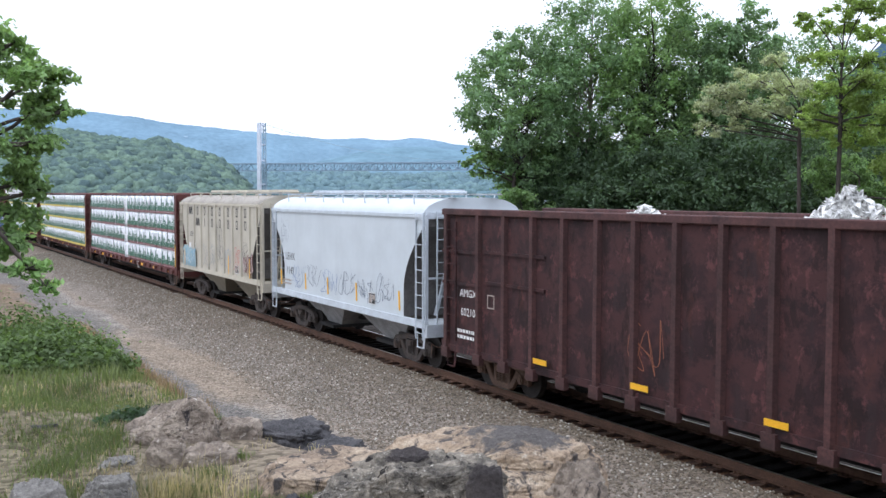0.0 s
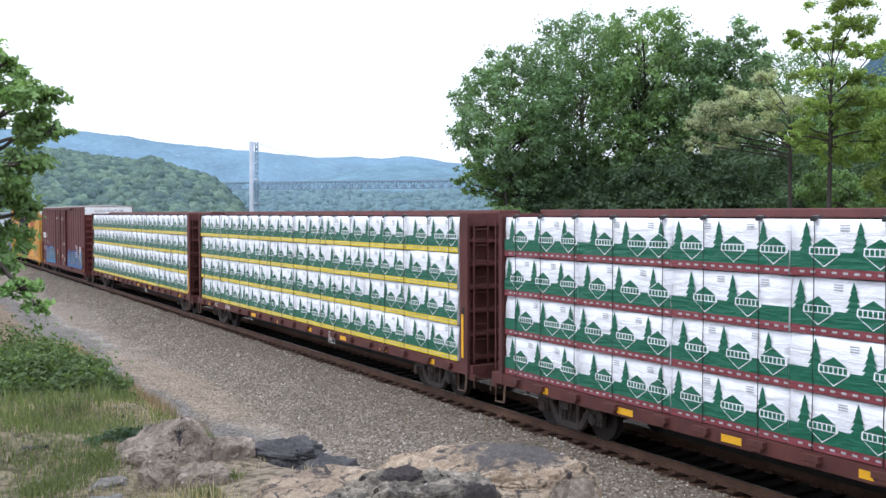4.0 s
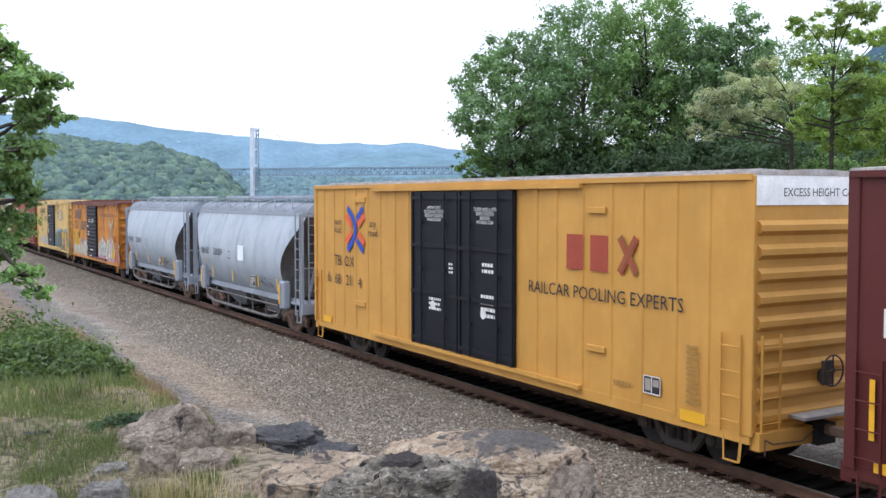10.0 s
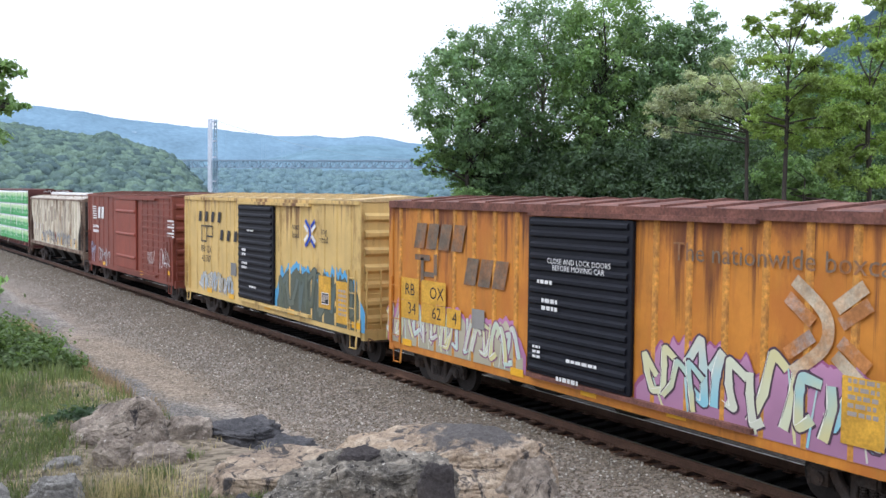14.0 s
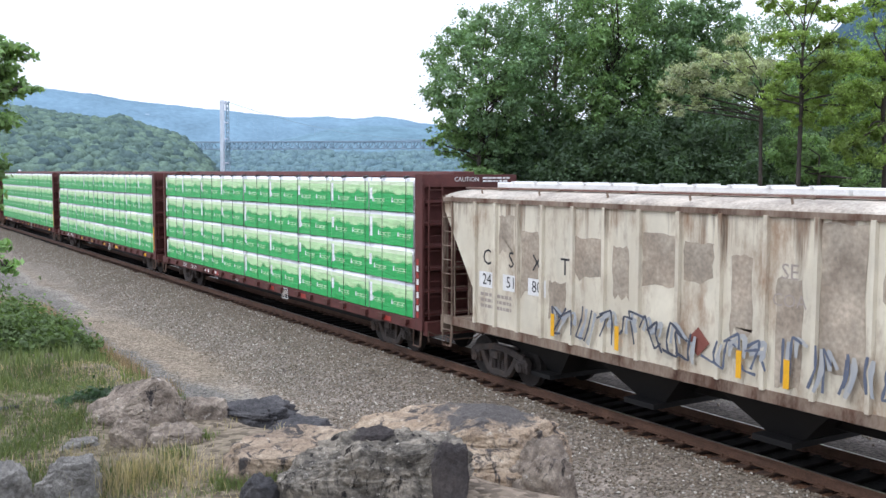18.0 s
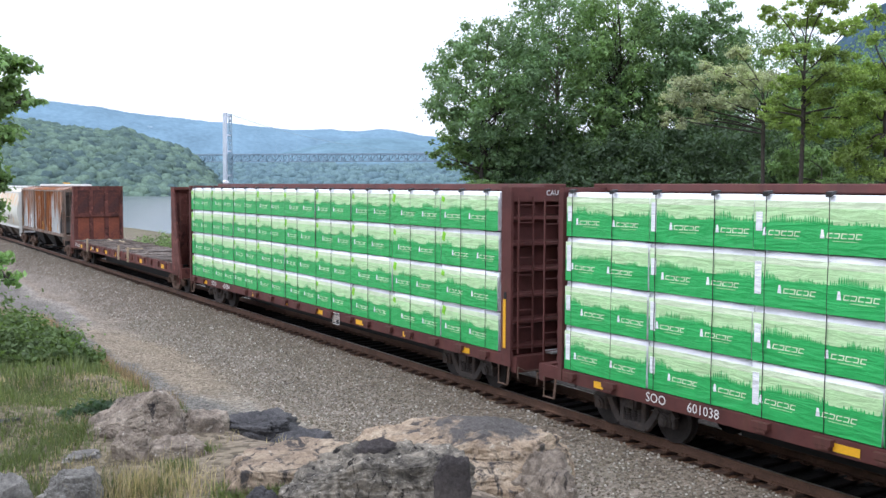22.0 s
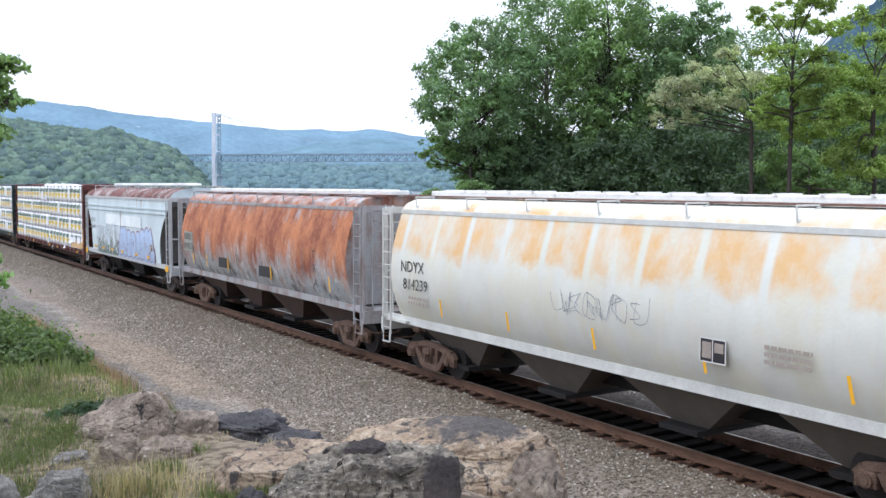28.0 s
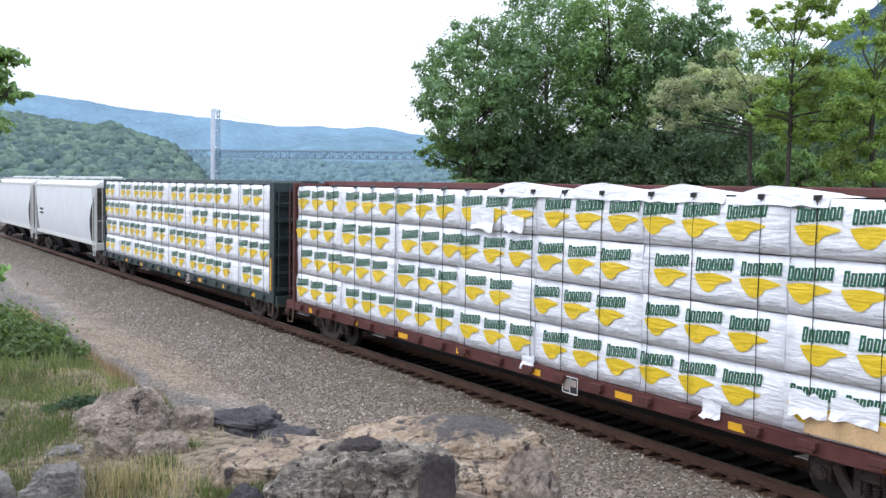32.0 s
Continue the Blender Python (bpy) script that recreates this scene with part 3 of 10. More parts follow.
def tree(x, y, height, radius, low, leaf, bark, seed, label, clumps=150, leaves=15000, size=0.17, lean=(0, 0), trunk_r=0.22, z=None, flat=0.75, category="tree", group="trees by the river", name="tree", airy=0.0):
    """A broadleaf tree: trunk, limbs out to the clumps, and an uneven crown of leaf sprays from the height low upwards."""
    rs = np.random.RandomState(seed)
    z0 = float(ground_z(x, y)) - 0.15 if z is None else z
    top = new(name)
    top.location = (x, y, z0)
    tagged(top, label, category, group)
    V, F = [], []
    lean = np.array([lean[0], lean[1], 0.0])
    half = (height - low) / 2
    mid = lean + np.array([0, 0, low + half])
    fork = lean * 0.25 + np.array([0, 0, low + 0.18 * half])
    limb(V, F, (0, 0, 0), fork, trunk_r, trunk_r * 0.75, 9, 0.25, rs)
    leader = lean + np.array([0, 0, low + half * 1.8])
    limb(V, F, fork, leader, trunk_r * 0.7, 0.03, 7, 0.5, rs)
    lobes = [(Vector(rs.normal(size=3)).normalized(), rs.uniform(-0.30, 0.22)) for _ in range(9)]
    cs, rr = [], []
    for i in range(clumps):
        t = -1 + 2 * (i + rs.uniform(0, 1)) / clumps
        g = i * 2.39996 + rs.uniform(-0.3, 0.3)
        w = math.sqrt(max(0.0, 1 - t * t)) ** 0.75 * (1.0 if t > -0.2 else 1.0 + 0.3 * (t + 0.2))
        d = Vector((w * math.cos(g), w * math.sin(g), t))
        k = 1.0 + sum(a * max(0.0, d.dot(v)) ** 6 for v, a in lobes) + rs.uniform(-0.22, 0.12)
        if t > 0.45:
            k = min(k, 0.98)
        if i % 4 == 0:
            k *= rs.uniform(0.45, 0.8)
        if airy and rs.uniform(0, 1) < airy:
            continue
        cr = radius * rs.uniform(0.08, 0.20)
        c = mid + np.array([d.x * (radius - cr * 0.6), d.y * (radius - cr * 0.6), d.z * (half - cr * 0.5)]) * k
        c[2] = max(low * 0.8, c[2])
        cs.append(c)
        rr.append(cr)
        if i % 4 == 0 or airy > 0.25:
            a0 = fork + (leader - fork) * min(0.95, max(0.0, (c[2] - fork[2]) / (leader[2] - fork[2]) - 0.22))
            limb(V, F, a0, c, trunk_r * 0.26 * (1 - 0.4 * max(t, 0)), 0.02, 5, 0.35, rs)
    for i in range(clumps // 6):        # loose sprays beyond the crown's outline
        d = Vector(rs.normal(size=3))
        d.z *= 0.6
        d.normalize()
        k = rs.uniform(0.98, 1.10) - 0.12 * max(0.0, d.z)
        c = mid + np.array([d.x * radius, d.y * radius, d.z * half]) * k
        c[2] = max(low * 0.8, c[2])
        cs.append(c)
        rr.append(radius * rs.uniform(0.045, 0.085))
        a0 = fork + (leader - fork) * min(0.95, max(0.0, (c[2] - fork[2]) / (leader[2] - fork[2]) - 0.2))
        limb(V, F, a0, c, 0.035, 0.008, 4, 0.2, rs)
    trunk = new("trunk", mesh_of("trunk", V, F, bark, True))
    trunk.parent = top
    w = np.array(rr) ** 2
    counts = np.maximum(20, (leaves * w / w.sum()).astype(int))
    lv, lf = leaf_cloud(cs, rr, counts, size, rs, flat)
    crown = new("crown", mesh_of("crown", lv.tolist(), lf.tolist(), leaf))
    crown.parent = top
    return top


def tree_at(px, r, top_row, width_px, low_row, leaf, bark, seed, label, left=0.0, **kw):
    """A tree placed by its bearing and distance, with its top, width and lower edge as seen; left leans its crown that way."""
    x, y = spot(px, r)
    z0 = float(ground_z(x, y)) - 0.15
    b = radians(bearing(px))
    return tree(x, y, hz(top_row, r) - z0, width_px / 1740 * r / 2, max(0.6, hz(low_row, r) - z0), leaf, bark, seed, label, lean=(-math.cos(b) * left, -math.sin(b) * left), **kw)


def lobed_tree(px, r, fork_row, lobes, leaf, bark, seed, label, leaves=12000, size=0.1, trunk_r=0.15, spread=1.0, dense=1.0, group="trees by the river", flat=0.7):
    """A tree of open habit: a trunk up to its fork, limbs to each lobe of the crown, each lobe (column, row, half width, half height) of several sprays."""
    rs = np.random.RandomState(seed)
    x, y = spot(px, r)
    z0 = float(ground_z(x, y)) - 0.15
    base = np.array([x, y, z0])
    top = new("tree")
    top.location = base
    tagged(top, label, "tree", group)
    V, F = [], []
    fork = np.array(at_px(px, fork_row, r)) - base
    limb(V, F, (0, 0, 0), fork, trunk_r, trunk_r * 0.78, 9, 0.12, rs)
    high = np.array(at_px(px, min(q[1] for q in lobes), r)) - base
    cs, rr = [], []
    for lx, ly, hw_, hh_ in lobes:
        w, h = hw_ / 1740 * r, hh_ / 1740 * r
        c = np.array(at_px(lx, ly, r + rs.uniform(-1, 1) * spread)) - base
        up = min(1.0, max(0.0, (c[2] - fork[2]) / (high[2] - fork[2] + 1e-6)))
        start = fork + (high - fork) * up * 0.55
        limb(V, F, start, c, trunk_r * 0.5 * (1 - 0.5 * up), 0.02 + 0.03 * trunk_r, 6, 0.12 * w + 0.1, rs)
        if up > 0.3:
            limb(V, F, fork, start, trunk_r * 0.7, trunk_r * 0.45 * (1 - 0.5 * up), 6, 0.05, rs)
        m = max(4, int(dense * 7 * max(w / h, h / w)))
        for _ in range(m):
            d = rs.normal(size=3)
            d = d / np.linalg.norm(d) * rs.uniform(0.25, 0.95)
            q = c + d * np.array([w, w, h])
            cs.append(q)
            rr.append(min(w, h) * rs.uniform(0.28, 0.55))
            if rs.uniform() < 0.5:
                limb(V, F, c, q, 0.02 + 0.02 * trunk_r, 0.006, 4, 0.05, rs)
    trunk = new("trunk", mesh_of("trunk", V, F, bark, True))
    trunk.parent = top
    w = np.array(rr) ** 2
    lv, lf = leaf_cloud(cs, rr, np.maximum(12, (leaves * w / w.sum()).astype(int)), size, rs, flat)
    crown = new("crown", mesh_of("crown", lv.tolist(), lf.tolist(), leaf))
    crown.parent = top
    return top


def at_px(px, row, r):
    """A point on the ray of a column and row of the mid view at the distance r."""
    x, y = spot(px, r)
    dep = r * math.cos(math.atan((px - 784) / 1740))
    return x, y, 4.83 + (327 - row) / 1740 * dep


L_OAK = "tall broadleaf tree with a dense green crown"
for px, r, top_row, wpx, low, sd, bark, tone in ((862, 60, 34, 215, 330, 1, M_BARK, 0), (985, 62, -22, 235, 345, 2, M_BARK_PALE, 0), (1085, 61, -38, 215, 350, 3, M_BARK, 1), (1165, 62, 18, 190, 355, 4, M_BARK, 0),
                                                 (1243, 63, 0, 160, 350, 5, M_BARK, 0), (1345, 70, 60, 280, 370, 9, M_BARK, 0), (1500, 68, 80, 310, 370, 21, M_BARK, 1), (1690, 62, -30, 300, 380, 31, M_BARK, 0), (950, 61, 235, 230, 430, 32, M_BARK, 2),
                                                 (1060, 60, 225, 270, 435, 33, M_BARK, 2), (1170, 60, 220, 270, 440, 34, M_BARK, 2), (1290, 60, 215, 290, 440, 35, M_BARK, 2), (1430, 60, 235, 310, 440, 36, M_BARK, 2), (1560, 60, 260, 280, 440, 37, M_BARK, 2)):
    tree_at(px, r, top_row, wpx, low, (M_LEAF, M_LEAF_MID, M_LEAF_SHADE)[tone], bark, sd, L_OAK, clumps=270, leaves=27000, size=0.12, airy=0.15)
lobed_tree(850, 59, 330, [(795, 205, 38, 20), (786, 245, 22, 10), (815, 262, 45, 18), (850, 180, 50, 30), (845, 300, 40, 20), (880, 250, 50, 30), (790, 150, 30, 18), (830, 110, 40, 25), (764, 272, 18, 7), (792, 290, 30, 12)], M_LEAF_MID, M_BARK, 51,
           "broadleaf tree with long boughs reaching out over the water", leaves=9000, size=0.11, trunk_r=0.16, spread=1.5)
lobed_tree(1345, 50, 262, [(1185, 178, 30, 18), (1225, 150, 46, 26), (1272, 128, 48, 24), (1320, 140, 42, 26), (1250, 176, 52, 20), (1200, 212, 20, 16), (1310, 176, 38, 18), (1172, 205, 14, 18), (1355, 150, 25, 24), (1300, 95, 32, 18), (1235, 205, 26, 14)],
           M_LEAF_OLIVE, M_BARK, 6, "leaning tree with a spreading crown of pale olive foliage", leaves=19000, size=0.062, trunk_r=0.11, spread=1.4)
lobed_tree(1415, 48, 215, [(1400, 40, 60, 20), (1450, 5, 60, 18), (1360, 20, 30, 14), (1490, 45, 50, 16), (1385, 90, 45, 14), (1460, 95, 55, 16), (1395, 150, 45, 16), (1440, 168, 60, 22), (1500, 140, 55, 18), (1430, -40, 60, 20), (1480, 205, 60, 22), (1370, 175, 30, 14), (1400, 205, 50, 18), (1450, 130, 60, 22), (1520, 180, 55, 22), (1375, 215, 34, 14), (1440, 235, 50, 16), (1350, 195, 24, 11)],
           M_LEAF_BRIGHT, M_BARK, 7, "tall airy tree with layered bright yellow-green leaves", leaves=36000, size=0.078, trunk_r=0.12, spread=1.5)
lobed_tree(1560, 49, 235, [(1540, 30, 60, 18), (1590, 70, 60, 22), (1545, 120, 45, 18), (1600, 150, 60, 30), (1540, 190, 55, 25), (1590, 230, 60, 30), (1530, 250, 50, 22), (1500, 275, 50, 20), (1560, 295, 60, 25), (1620, 20, 50, 30), (1580, -20, 60, 20)],
           M_LEAF_BRIGHT, M_BARK, 8, "tall airy tree with bright yellow-green leaves", leaves=32000, size=0.078, trunk_r=0.13, spread=1.6)
lobed_tree(1450, 53, 330, [(1400, 265, 40, 25), (1450, 290, 60, 30), (1420, 320, 50, 20), (1500, 320, 60, 25), (1540, 345, 50, 20), (1380, 300, 30, 25)], M_LEAF_MID, M_BARK, 14, "low broadleaf tree with fresh green leaves", leaves=11000, size=0.09, trunk_r=0.12, spread=1.5)
lobed_tree(888, 56, 440, [(790, 348, 55, 18), (742, 384, 36, 16), (825, 378, 60, 24), (768, 415, 50, 20), (845, 425, 50, 24), (735, 402, 30, 12), (880, 370, 50, 28), (905, 415, 45, 26), (800, 448, 42, 20), (860, 330, 45, 20), (750, 452, 28, 14)], M_LEAF_MID, M_BARK, 10,
           "low spreading tree with fresh green leaves", leaves=30000, size=0.10, trunk_r=0.2, spread=1.6, dense=1.6)
# the tree beside the bank
lobed_tree(-150, 16, 330, [(36, 116, 34, 20), (-12, 108, 42, 36), (44, 180, 38, 17), (-4, 170, 60, 36), (-18, 238, 50, 36), (-32, 305, 42, 36), (0, 322, 30, 16), (-32, 366, 38, 32), (-50, 415, 30, 34), (-24, 462, 48, 15), (10, 497, 28, 12),
                           (-110, 120, 60, 60), (-120, 225, 60, 65), (-135, 330, 60, 65), (-120, 430, 60, 50), (-95, 45, 50, 36), (-40, 60, 30, 20), (-180, 180, 60, 90), (-190, 320, 60, 80)],
           M_LEAF_OAK, M_BARK, 12, "young oak with lobed green leaves on the grassy bank", leaves=30000, size=0.052, trunk_r=0.10, spread=0.55, group="", dense=1.3)


def shrub(x, y, rad, height, leaf, seed, label, leaves=5000, size=0.07, name="bush", group="bushes", z=None):
    """A low bush: several stems and clumps of leaves that reach the ground."""
    rs = np.random.RandomState(seed)
    z0 = float(ground_z(x, y)) - 0.05 if z is None else z
    top = new(name)
    top.location = (x, y, z0)
    tagged(top, label, "bush", group)
    cs, rr = [], []
    for i in range(34):
        a, k = rs.uniform(0, 6.28), rs.uniform(0, 1) ** 0.5
        cs.append((rad * k * math.cos(a), rad * k * math.sin(a), height * (0.2 + 0.65 * rs.uniform(0.1, 1) * (1.1 - k * 0.7))))
        rr.append(rad * rs.uniform(0.18, 0.34))
    V, F = [], []
    for c in cs[::4]:
        limb(V, F, (c[0] * 0.2, c[1] * 0.2, 0), c, 0.03, 0.008, 5, 0.1, rs)
    st = new("stem", mesh_of("stem", V, F, M_BARK, True))
    st.parent = top
    w = np.array(rr) ** 2
    lv, lf = leaf_cloud(cs, rr, np.maximum(20, (leaves * w / w.sum()).astype(int)), size, rs, 0.8)
    lv[:, 2] = np.maximum(lv[:, 2], 0.0)
    cr = new("crown", mesh_of("crown", lv.tolist(), lf.tolist(), leaf))
    cr.parent = top
    return top


for i, (px, r, rad, h) in enumerate(((505, 66, 1.8, 2.3), (552, 65, 1.6, 2.9), (585, 63, 1.3, 2.0), (628, 62, 1.5, 3.1), (655, 61, 1.9, 2.3), (700, 60, 1.7, 3.0), (735, 59, 2.1, 2.6), (770, 58, 2.0, 2.7), (430, 68, 2.2, 2.6), (360, 70, 2.4, 2.2), (290, 74, 2.6, 2.8))):
    x, y = spot(px, r)
    shrub(x, y, rad, h, M_LEAF_BUSH, 70 + i, "rounded green bush on the river bank", 5000, 0.10, group="bushes on the river bank")
for i, (px, r, rad, h) in enumerate(((-80, 15.5, 1.2, 1.15), (-25, 16.0, 0.9, 0.95), (30, 16.5, 0.85, 0.9), (75, 16.5, 0.65, 0.75), (5, 20, 1.1, 1.2), (70, 21, 0.9, 1.0), (125, 17.5, 0.5, 0.5), (100, 16.2, 0.7, 0.6), (60, 14.4, 0.7, 0.6), (0, 14.0, 0.8, 0.75), (110, 19.5, 0.7, 0.75), (165, 18.5, 0.45, 0.4), (40, 18.0, 0.9, 0.95), (20, 13.2, 0.6, 0.5), (80, 13.8, 0.5, 0.45), (-25, 12.8, 0.6, 0.5), (115, 14.6, 0.4, 0.4), (50, 12.7, 0.4, 0.35))):
    x, y = spot(px, r)
    shrub(x, y, rad, h, M_LEAF_BANK, 90 + i, "dense green shrub on the grassy bank", 11000, 0.036, group="shrubs on the bank")
for i, (px, r, rad, h) in enumerate(((890, 67, 2.2, 2.6), (935, 68, 2.4, 3.2), (985, 67, 2.4, 2.6), (1060, 66, 2.8, 3.4), (1125, 68, 2.8, 3.6), (1190, 66, 2.6, 3.2), (1255, 67, 3.0, 3.8), (1330, 66, 2.8, 3.4), (1405, 67, 3.0, 3.8), (1480, 66, 3.0, 3.6), (1560, 66, 3.2, 4.0))):
    x, y = spot(px, r)
    shrub(x, y, rad, h, M_LEAF, 170 + i, "dark green undergrowth beneath the trees", 5000, 0.10, name="undergrowth", group="undergrowth beneath the trees")

# ---- track ----
M_RAIL = mat("rusty_rail", (0.12, 0.064, 0.04), 0.75, 0.2, var=0.3, scale=3, fine=30)
M_RAILTOP = mat("worn_rail_head", (0.42, 0.40, 0.38), 0.35, 0.9, var=0.15, scale=3, fine=30)
M_TIE = mat("creosoted_tie", (0.045, 0.032, 0.027), 0.9, var=0.45, scale=3, fine=18, bump=0.5, rnd=0.35, spec=0.08, second=(0.085, 0.05, 0.032), second_amount=0.4)
tn, tl = M_TIE.node_tree.nodes, M_TIE.node_tree.links
t_b = tn["Principled BSDF"]
t_src = t_b.inputs["Base Color"].links[0].from_socket
t_sep = tn.new("ShaderNodeSeparateXYZ")
tl.new(tn.new("ShaderNodeTexCoord").outputs["Object"], t_sep.inputs["Vector"])
t_abs = tn.new("ShaderNodeMath")
t_abs.operation = "ABSOLUTE"
tl.new(t_sep.outputs["Y"], t_abs.inputs[0])
t_mr = tn.new("ShaderNodeMapRange")      # shade under the wagons put into the colour between the rails
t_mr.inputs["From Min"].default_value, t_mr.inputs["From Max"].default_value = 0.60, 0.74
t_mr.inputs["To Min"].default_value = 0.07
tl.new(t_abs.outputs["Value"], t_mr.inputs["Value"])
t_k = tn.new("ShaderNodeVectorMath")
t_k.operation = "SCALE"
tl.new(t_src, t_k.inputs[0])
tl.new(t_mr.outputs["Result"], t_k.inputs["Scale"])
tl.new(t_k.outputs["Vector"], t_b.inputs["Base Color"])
track = new("railway_track")
tagged(track, "rusty steel rails spiked to dark wooden ties in grey ballast", "railway track", kind="structure")
for sgn in (-1, 1):
    y0 = YC + sgn * 0.7525
    prof_r = [(-0.07, -0.18), (0.07, -0.18), (0.07, -0.165), (0.012, -0.15), (0.009, -0.045), (0.036, -0.032), (0.036, -0.004), (0.03, -0.001), (-0.03, -0.001), (-0.036, -0.004), (-0.036, -0.032), (-0.009, -0.045), (-0.012, -0.15), (-0.07, -0.165)]
    bm = bmesh.new()
    for x0, x1 in ((-640, -60), (-60, 12), (12, 480)):
        va = [bm.verts.new((x0, y0 + a, b)) for a, b in prof_r]
        vb = [bm.verts.new((x1, y0 + a, b)) for a, b in prof_r]
        for i in range(len(prof_r)):
            bm.faces.new((va[i], va[(i + 1) % len(prof_r)], vb[(i + 1) % len(prof_r)], vb[i]))
    rail = part("rail", bm, M_RAIL, track, "rusty steel rail")
    bm = bmesh.new()
    box_bm(bm, (-80, y0, 0.0), (1120, 0.045, 0.003))
    part("rail_head", bm, M_RAILTOP, rail, "bright worn running surface")
rs = random.Random(3)


def build_tie(bm):
    box_bm(bm, (0, 0, 0), (0.23, 2.62, 0.16))
    bmesh.ops.bevel(bm, geom=bm.edges[:], offset=0.015, segments=1, affect="EDGES")


def build_plate(bm):
    for s in (-1, 1):
        box_bm(bm, (0, s * 0.7525, 0.088), (0.19, 0.36, 0.016))
        for a in (-0.06, 0.06):
            for t in (-0.10, 0.10):
                cyl_spike(bm, (a, s * 0.7525 + t, 0.11))


def cyl_spike(bm, c):
    box_bm(bm, c, (0.03, 0.04, 0.035))


def simple_mesh(name, build, material):
    bm = bmesh.new()
    build(bm)
    me = bpy.data.meshes.new(name)
    bm.to_mesh(me)
    bm.free()
    me.materials.append(material)
    return me


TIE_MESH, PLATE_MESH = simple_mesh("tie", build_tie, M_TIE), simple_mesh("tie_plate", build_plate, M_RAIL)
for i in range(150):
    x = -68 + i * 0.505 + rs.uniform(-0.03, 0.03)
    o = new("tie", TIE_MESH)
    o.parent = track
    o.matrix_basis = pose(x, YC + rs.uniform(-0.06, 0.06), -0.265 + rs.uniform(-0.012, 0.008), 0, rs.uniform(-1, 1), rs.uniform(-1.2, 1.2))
    if i > 60:
        q = new("tie_plate", PLATE_MESH)
        q.parent = o
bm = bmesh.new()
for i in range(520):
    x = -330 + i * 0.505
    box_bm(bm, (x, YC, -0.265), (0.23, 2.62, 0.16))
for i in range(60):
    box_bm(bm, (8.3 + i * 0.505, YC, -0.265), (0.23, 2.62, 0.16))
# near-black tone paints in the shade the train throws on these ties
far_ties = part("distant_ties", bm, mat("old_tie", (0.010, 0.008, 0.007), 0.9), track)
far_ties["kind"] = "stuff"

# ballast stones
def stone_mat():
    m = bpy.data.materials.new("crushed_stone")
    m.use_nodes = True
    n, l = m.node_tree.nodes, m.node_tree.links
    b = n["Principled BSDF"]
    b.inputs["Roughness"].default_value = 0.9
    g = n.new("ShaderNodeNewGeometry")
    r = n.new("ShaderNodeValToRGB")
    e = r.color_ramp.elements
    e[0].color, e[1].color = (0.125, 0.10, 0.076, 1), (0.58, 0.54, 0.47, 1)
    for p, c in ((0.35, (0.195, 0.158, 0.115)), (0.7, (0.22, 0.192, 0.152)), (0.92, (0.31, 0.285, 0.24))):
        k = e.new(p)
        k.color = (*c, 1)
    l.new(g.outputs["Random Per Island"], r.inputs["Fac"])
    l.new(r.outputs["Color"], b.inputs["Base Color"])
    return m


def stones(name, n, x_rng, y_rng, size, seed, label, bias=1.0, toe=None):
    rs = np.random.RandomState(seed)
    x = x_rng[1] - (x_rng[1] - x_rng[0]) * rs.uniform(0, 1, n) ** bias
    y = rs.uniform(*y_rng, n)
    if toe:             # thinning out over the foot of the slope
        keep = y + rs.normal(size=n) * 0.22 > toe[0] + toe[1] * np.clip(-20 - x, 0, 40) + 0.25 * nz2(x, y * 0, 0.35, 21)
        x, y = x[keep], y[keep]
        n = len(x)
    z = ground_z(x, y)
    base = np.array([(1, 0, 0), (-1, 0, 0), (0, 1, 0), (0, -1, 0), (0, 0, 1), (0, 0, -1)], float)
    s = size * rs.uniform(0.5, 1.3, (n, 1, 1)) * rs.uniform(0.6, 1.15, (n, 6, 1))
    v = base[None] * s
    a = rs.uniform(0, 6.28, n)
    b = rs.uniform(-0.8, 0.8, n)
    ca, sa, cb, sb = np.cos(a)[:, None], np.sin(a)[:, None], np.cos(b)[:, None], np.sin(b)[:, None]
    vx, vy, vz = v[..., 0], v[..., 1], v[..., 2]
    vy, vz = vy * cb - vz * sb, vy * sb + vz * cb
    vx, vy = vx * ca - vy * sa, vx * sa + vy * ca
    P = np.stack([vx + x[:, None], vy + y[:, None], vz * 0.8 + z[:, None] + 0.012], -1).reshape(-1, 3)
    tri = np.array([(0, 2, 4), (2, 1, 4), (1, 3, 4), (3, 0, 4), (2, 0, 5), (1, 2, 5), (3, 1, 5), (0, 3, 5)])
    F = (tri[None] + 6 * np.arange(n)[:, None, None]).reshape(-1, 3)
    ob = new(name, mesh_of(name, P.tolist(), F.tolist(), M_CRUSHED))
    return tagged(ob, label, "gravel", kind="stuff")


M_CRUSHED = stone_mat()
stones("ballast", 70000, (-90, 1), (8.8, 12.95), 0.034, 5, "grey and brown crushed stone ballast beside the track", 1.25, (9.35, 0.032))
stones("path_gravel", 5000, (-75, -6), (7.0, 10.4), 0.018, 6, "loose pale gravel along the path", 0.8)
stones("far_gravel", 12000, (-60, 2), (16.4, 24.0), 0.04, 7, "loose gravel on the far side of the track", 0.9)

# ---- freight wagons: materials ----
PAINT_COORDS = {}
PIECES = {}


def lay_paint(material, thing):
    """Lays a paint over all the parts of one wagon in the wagon's own space."""
    if material.name in PAINT_COORDS and PAINT_COORDS[material.name].object is None:
        PAINT_COORDS[material.name].object = thing


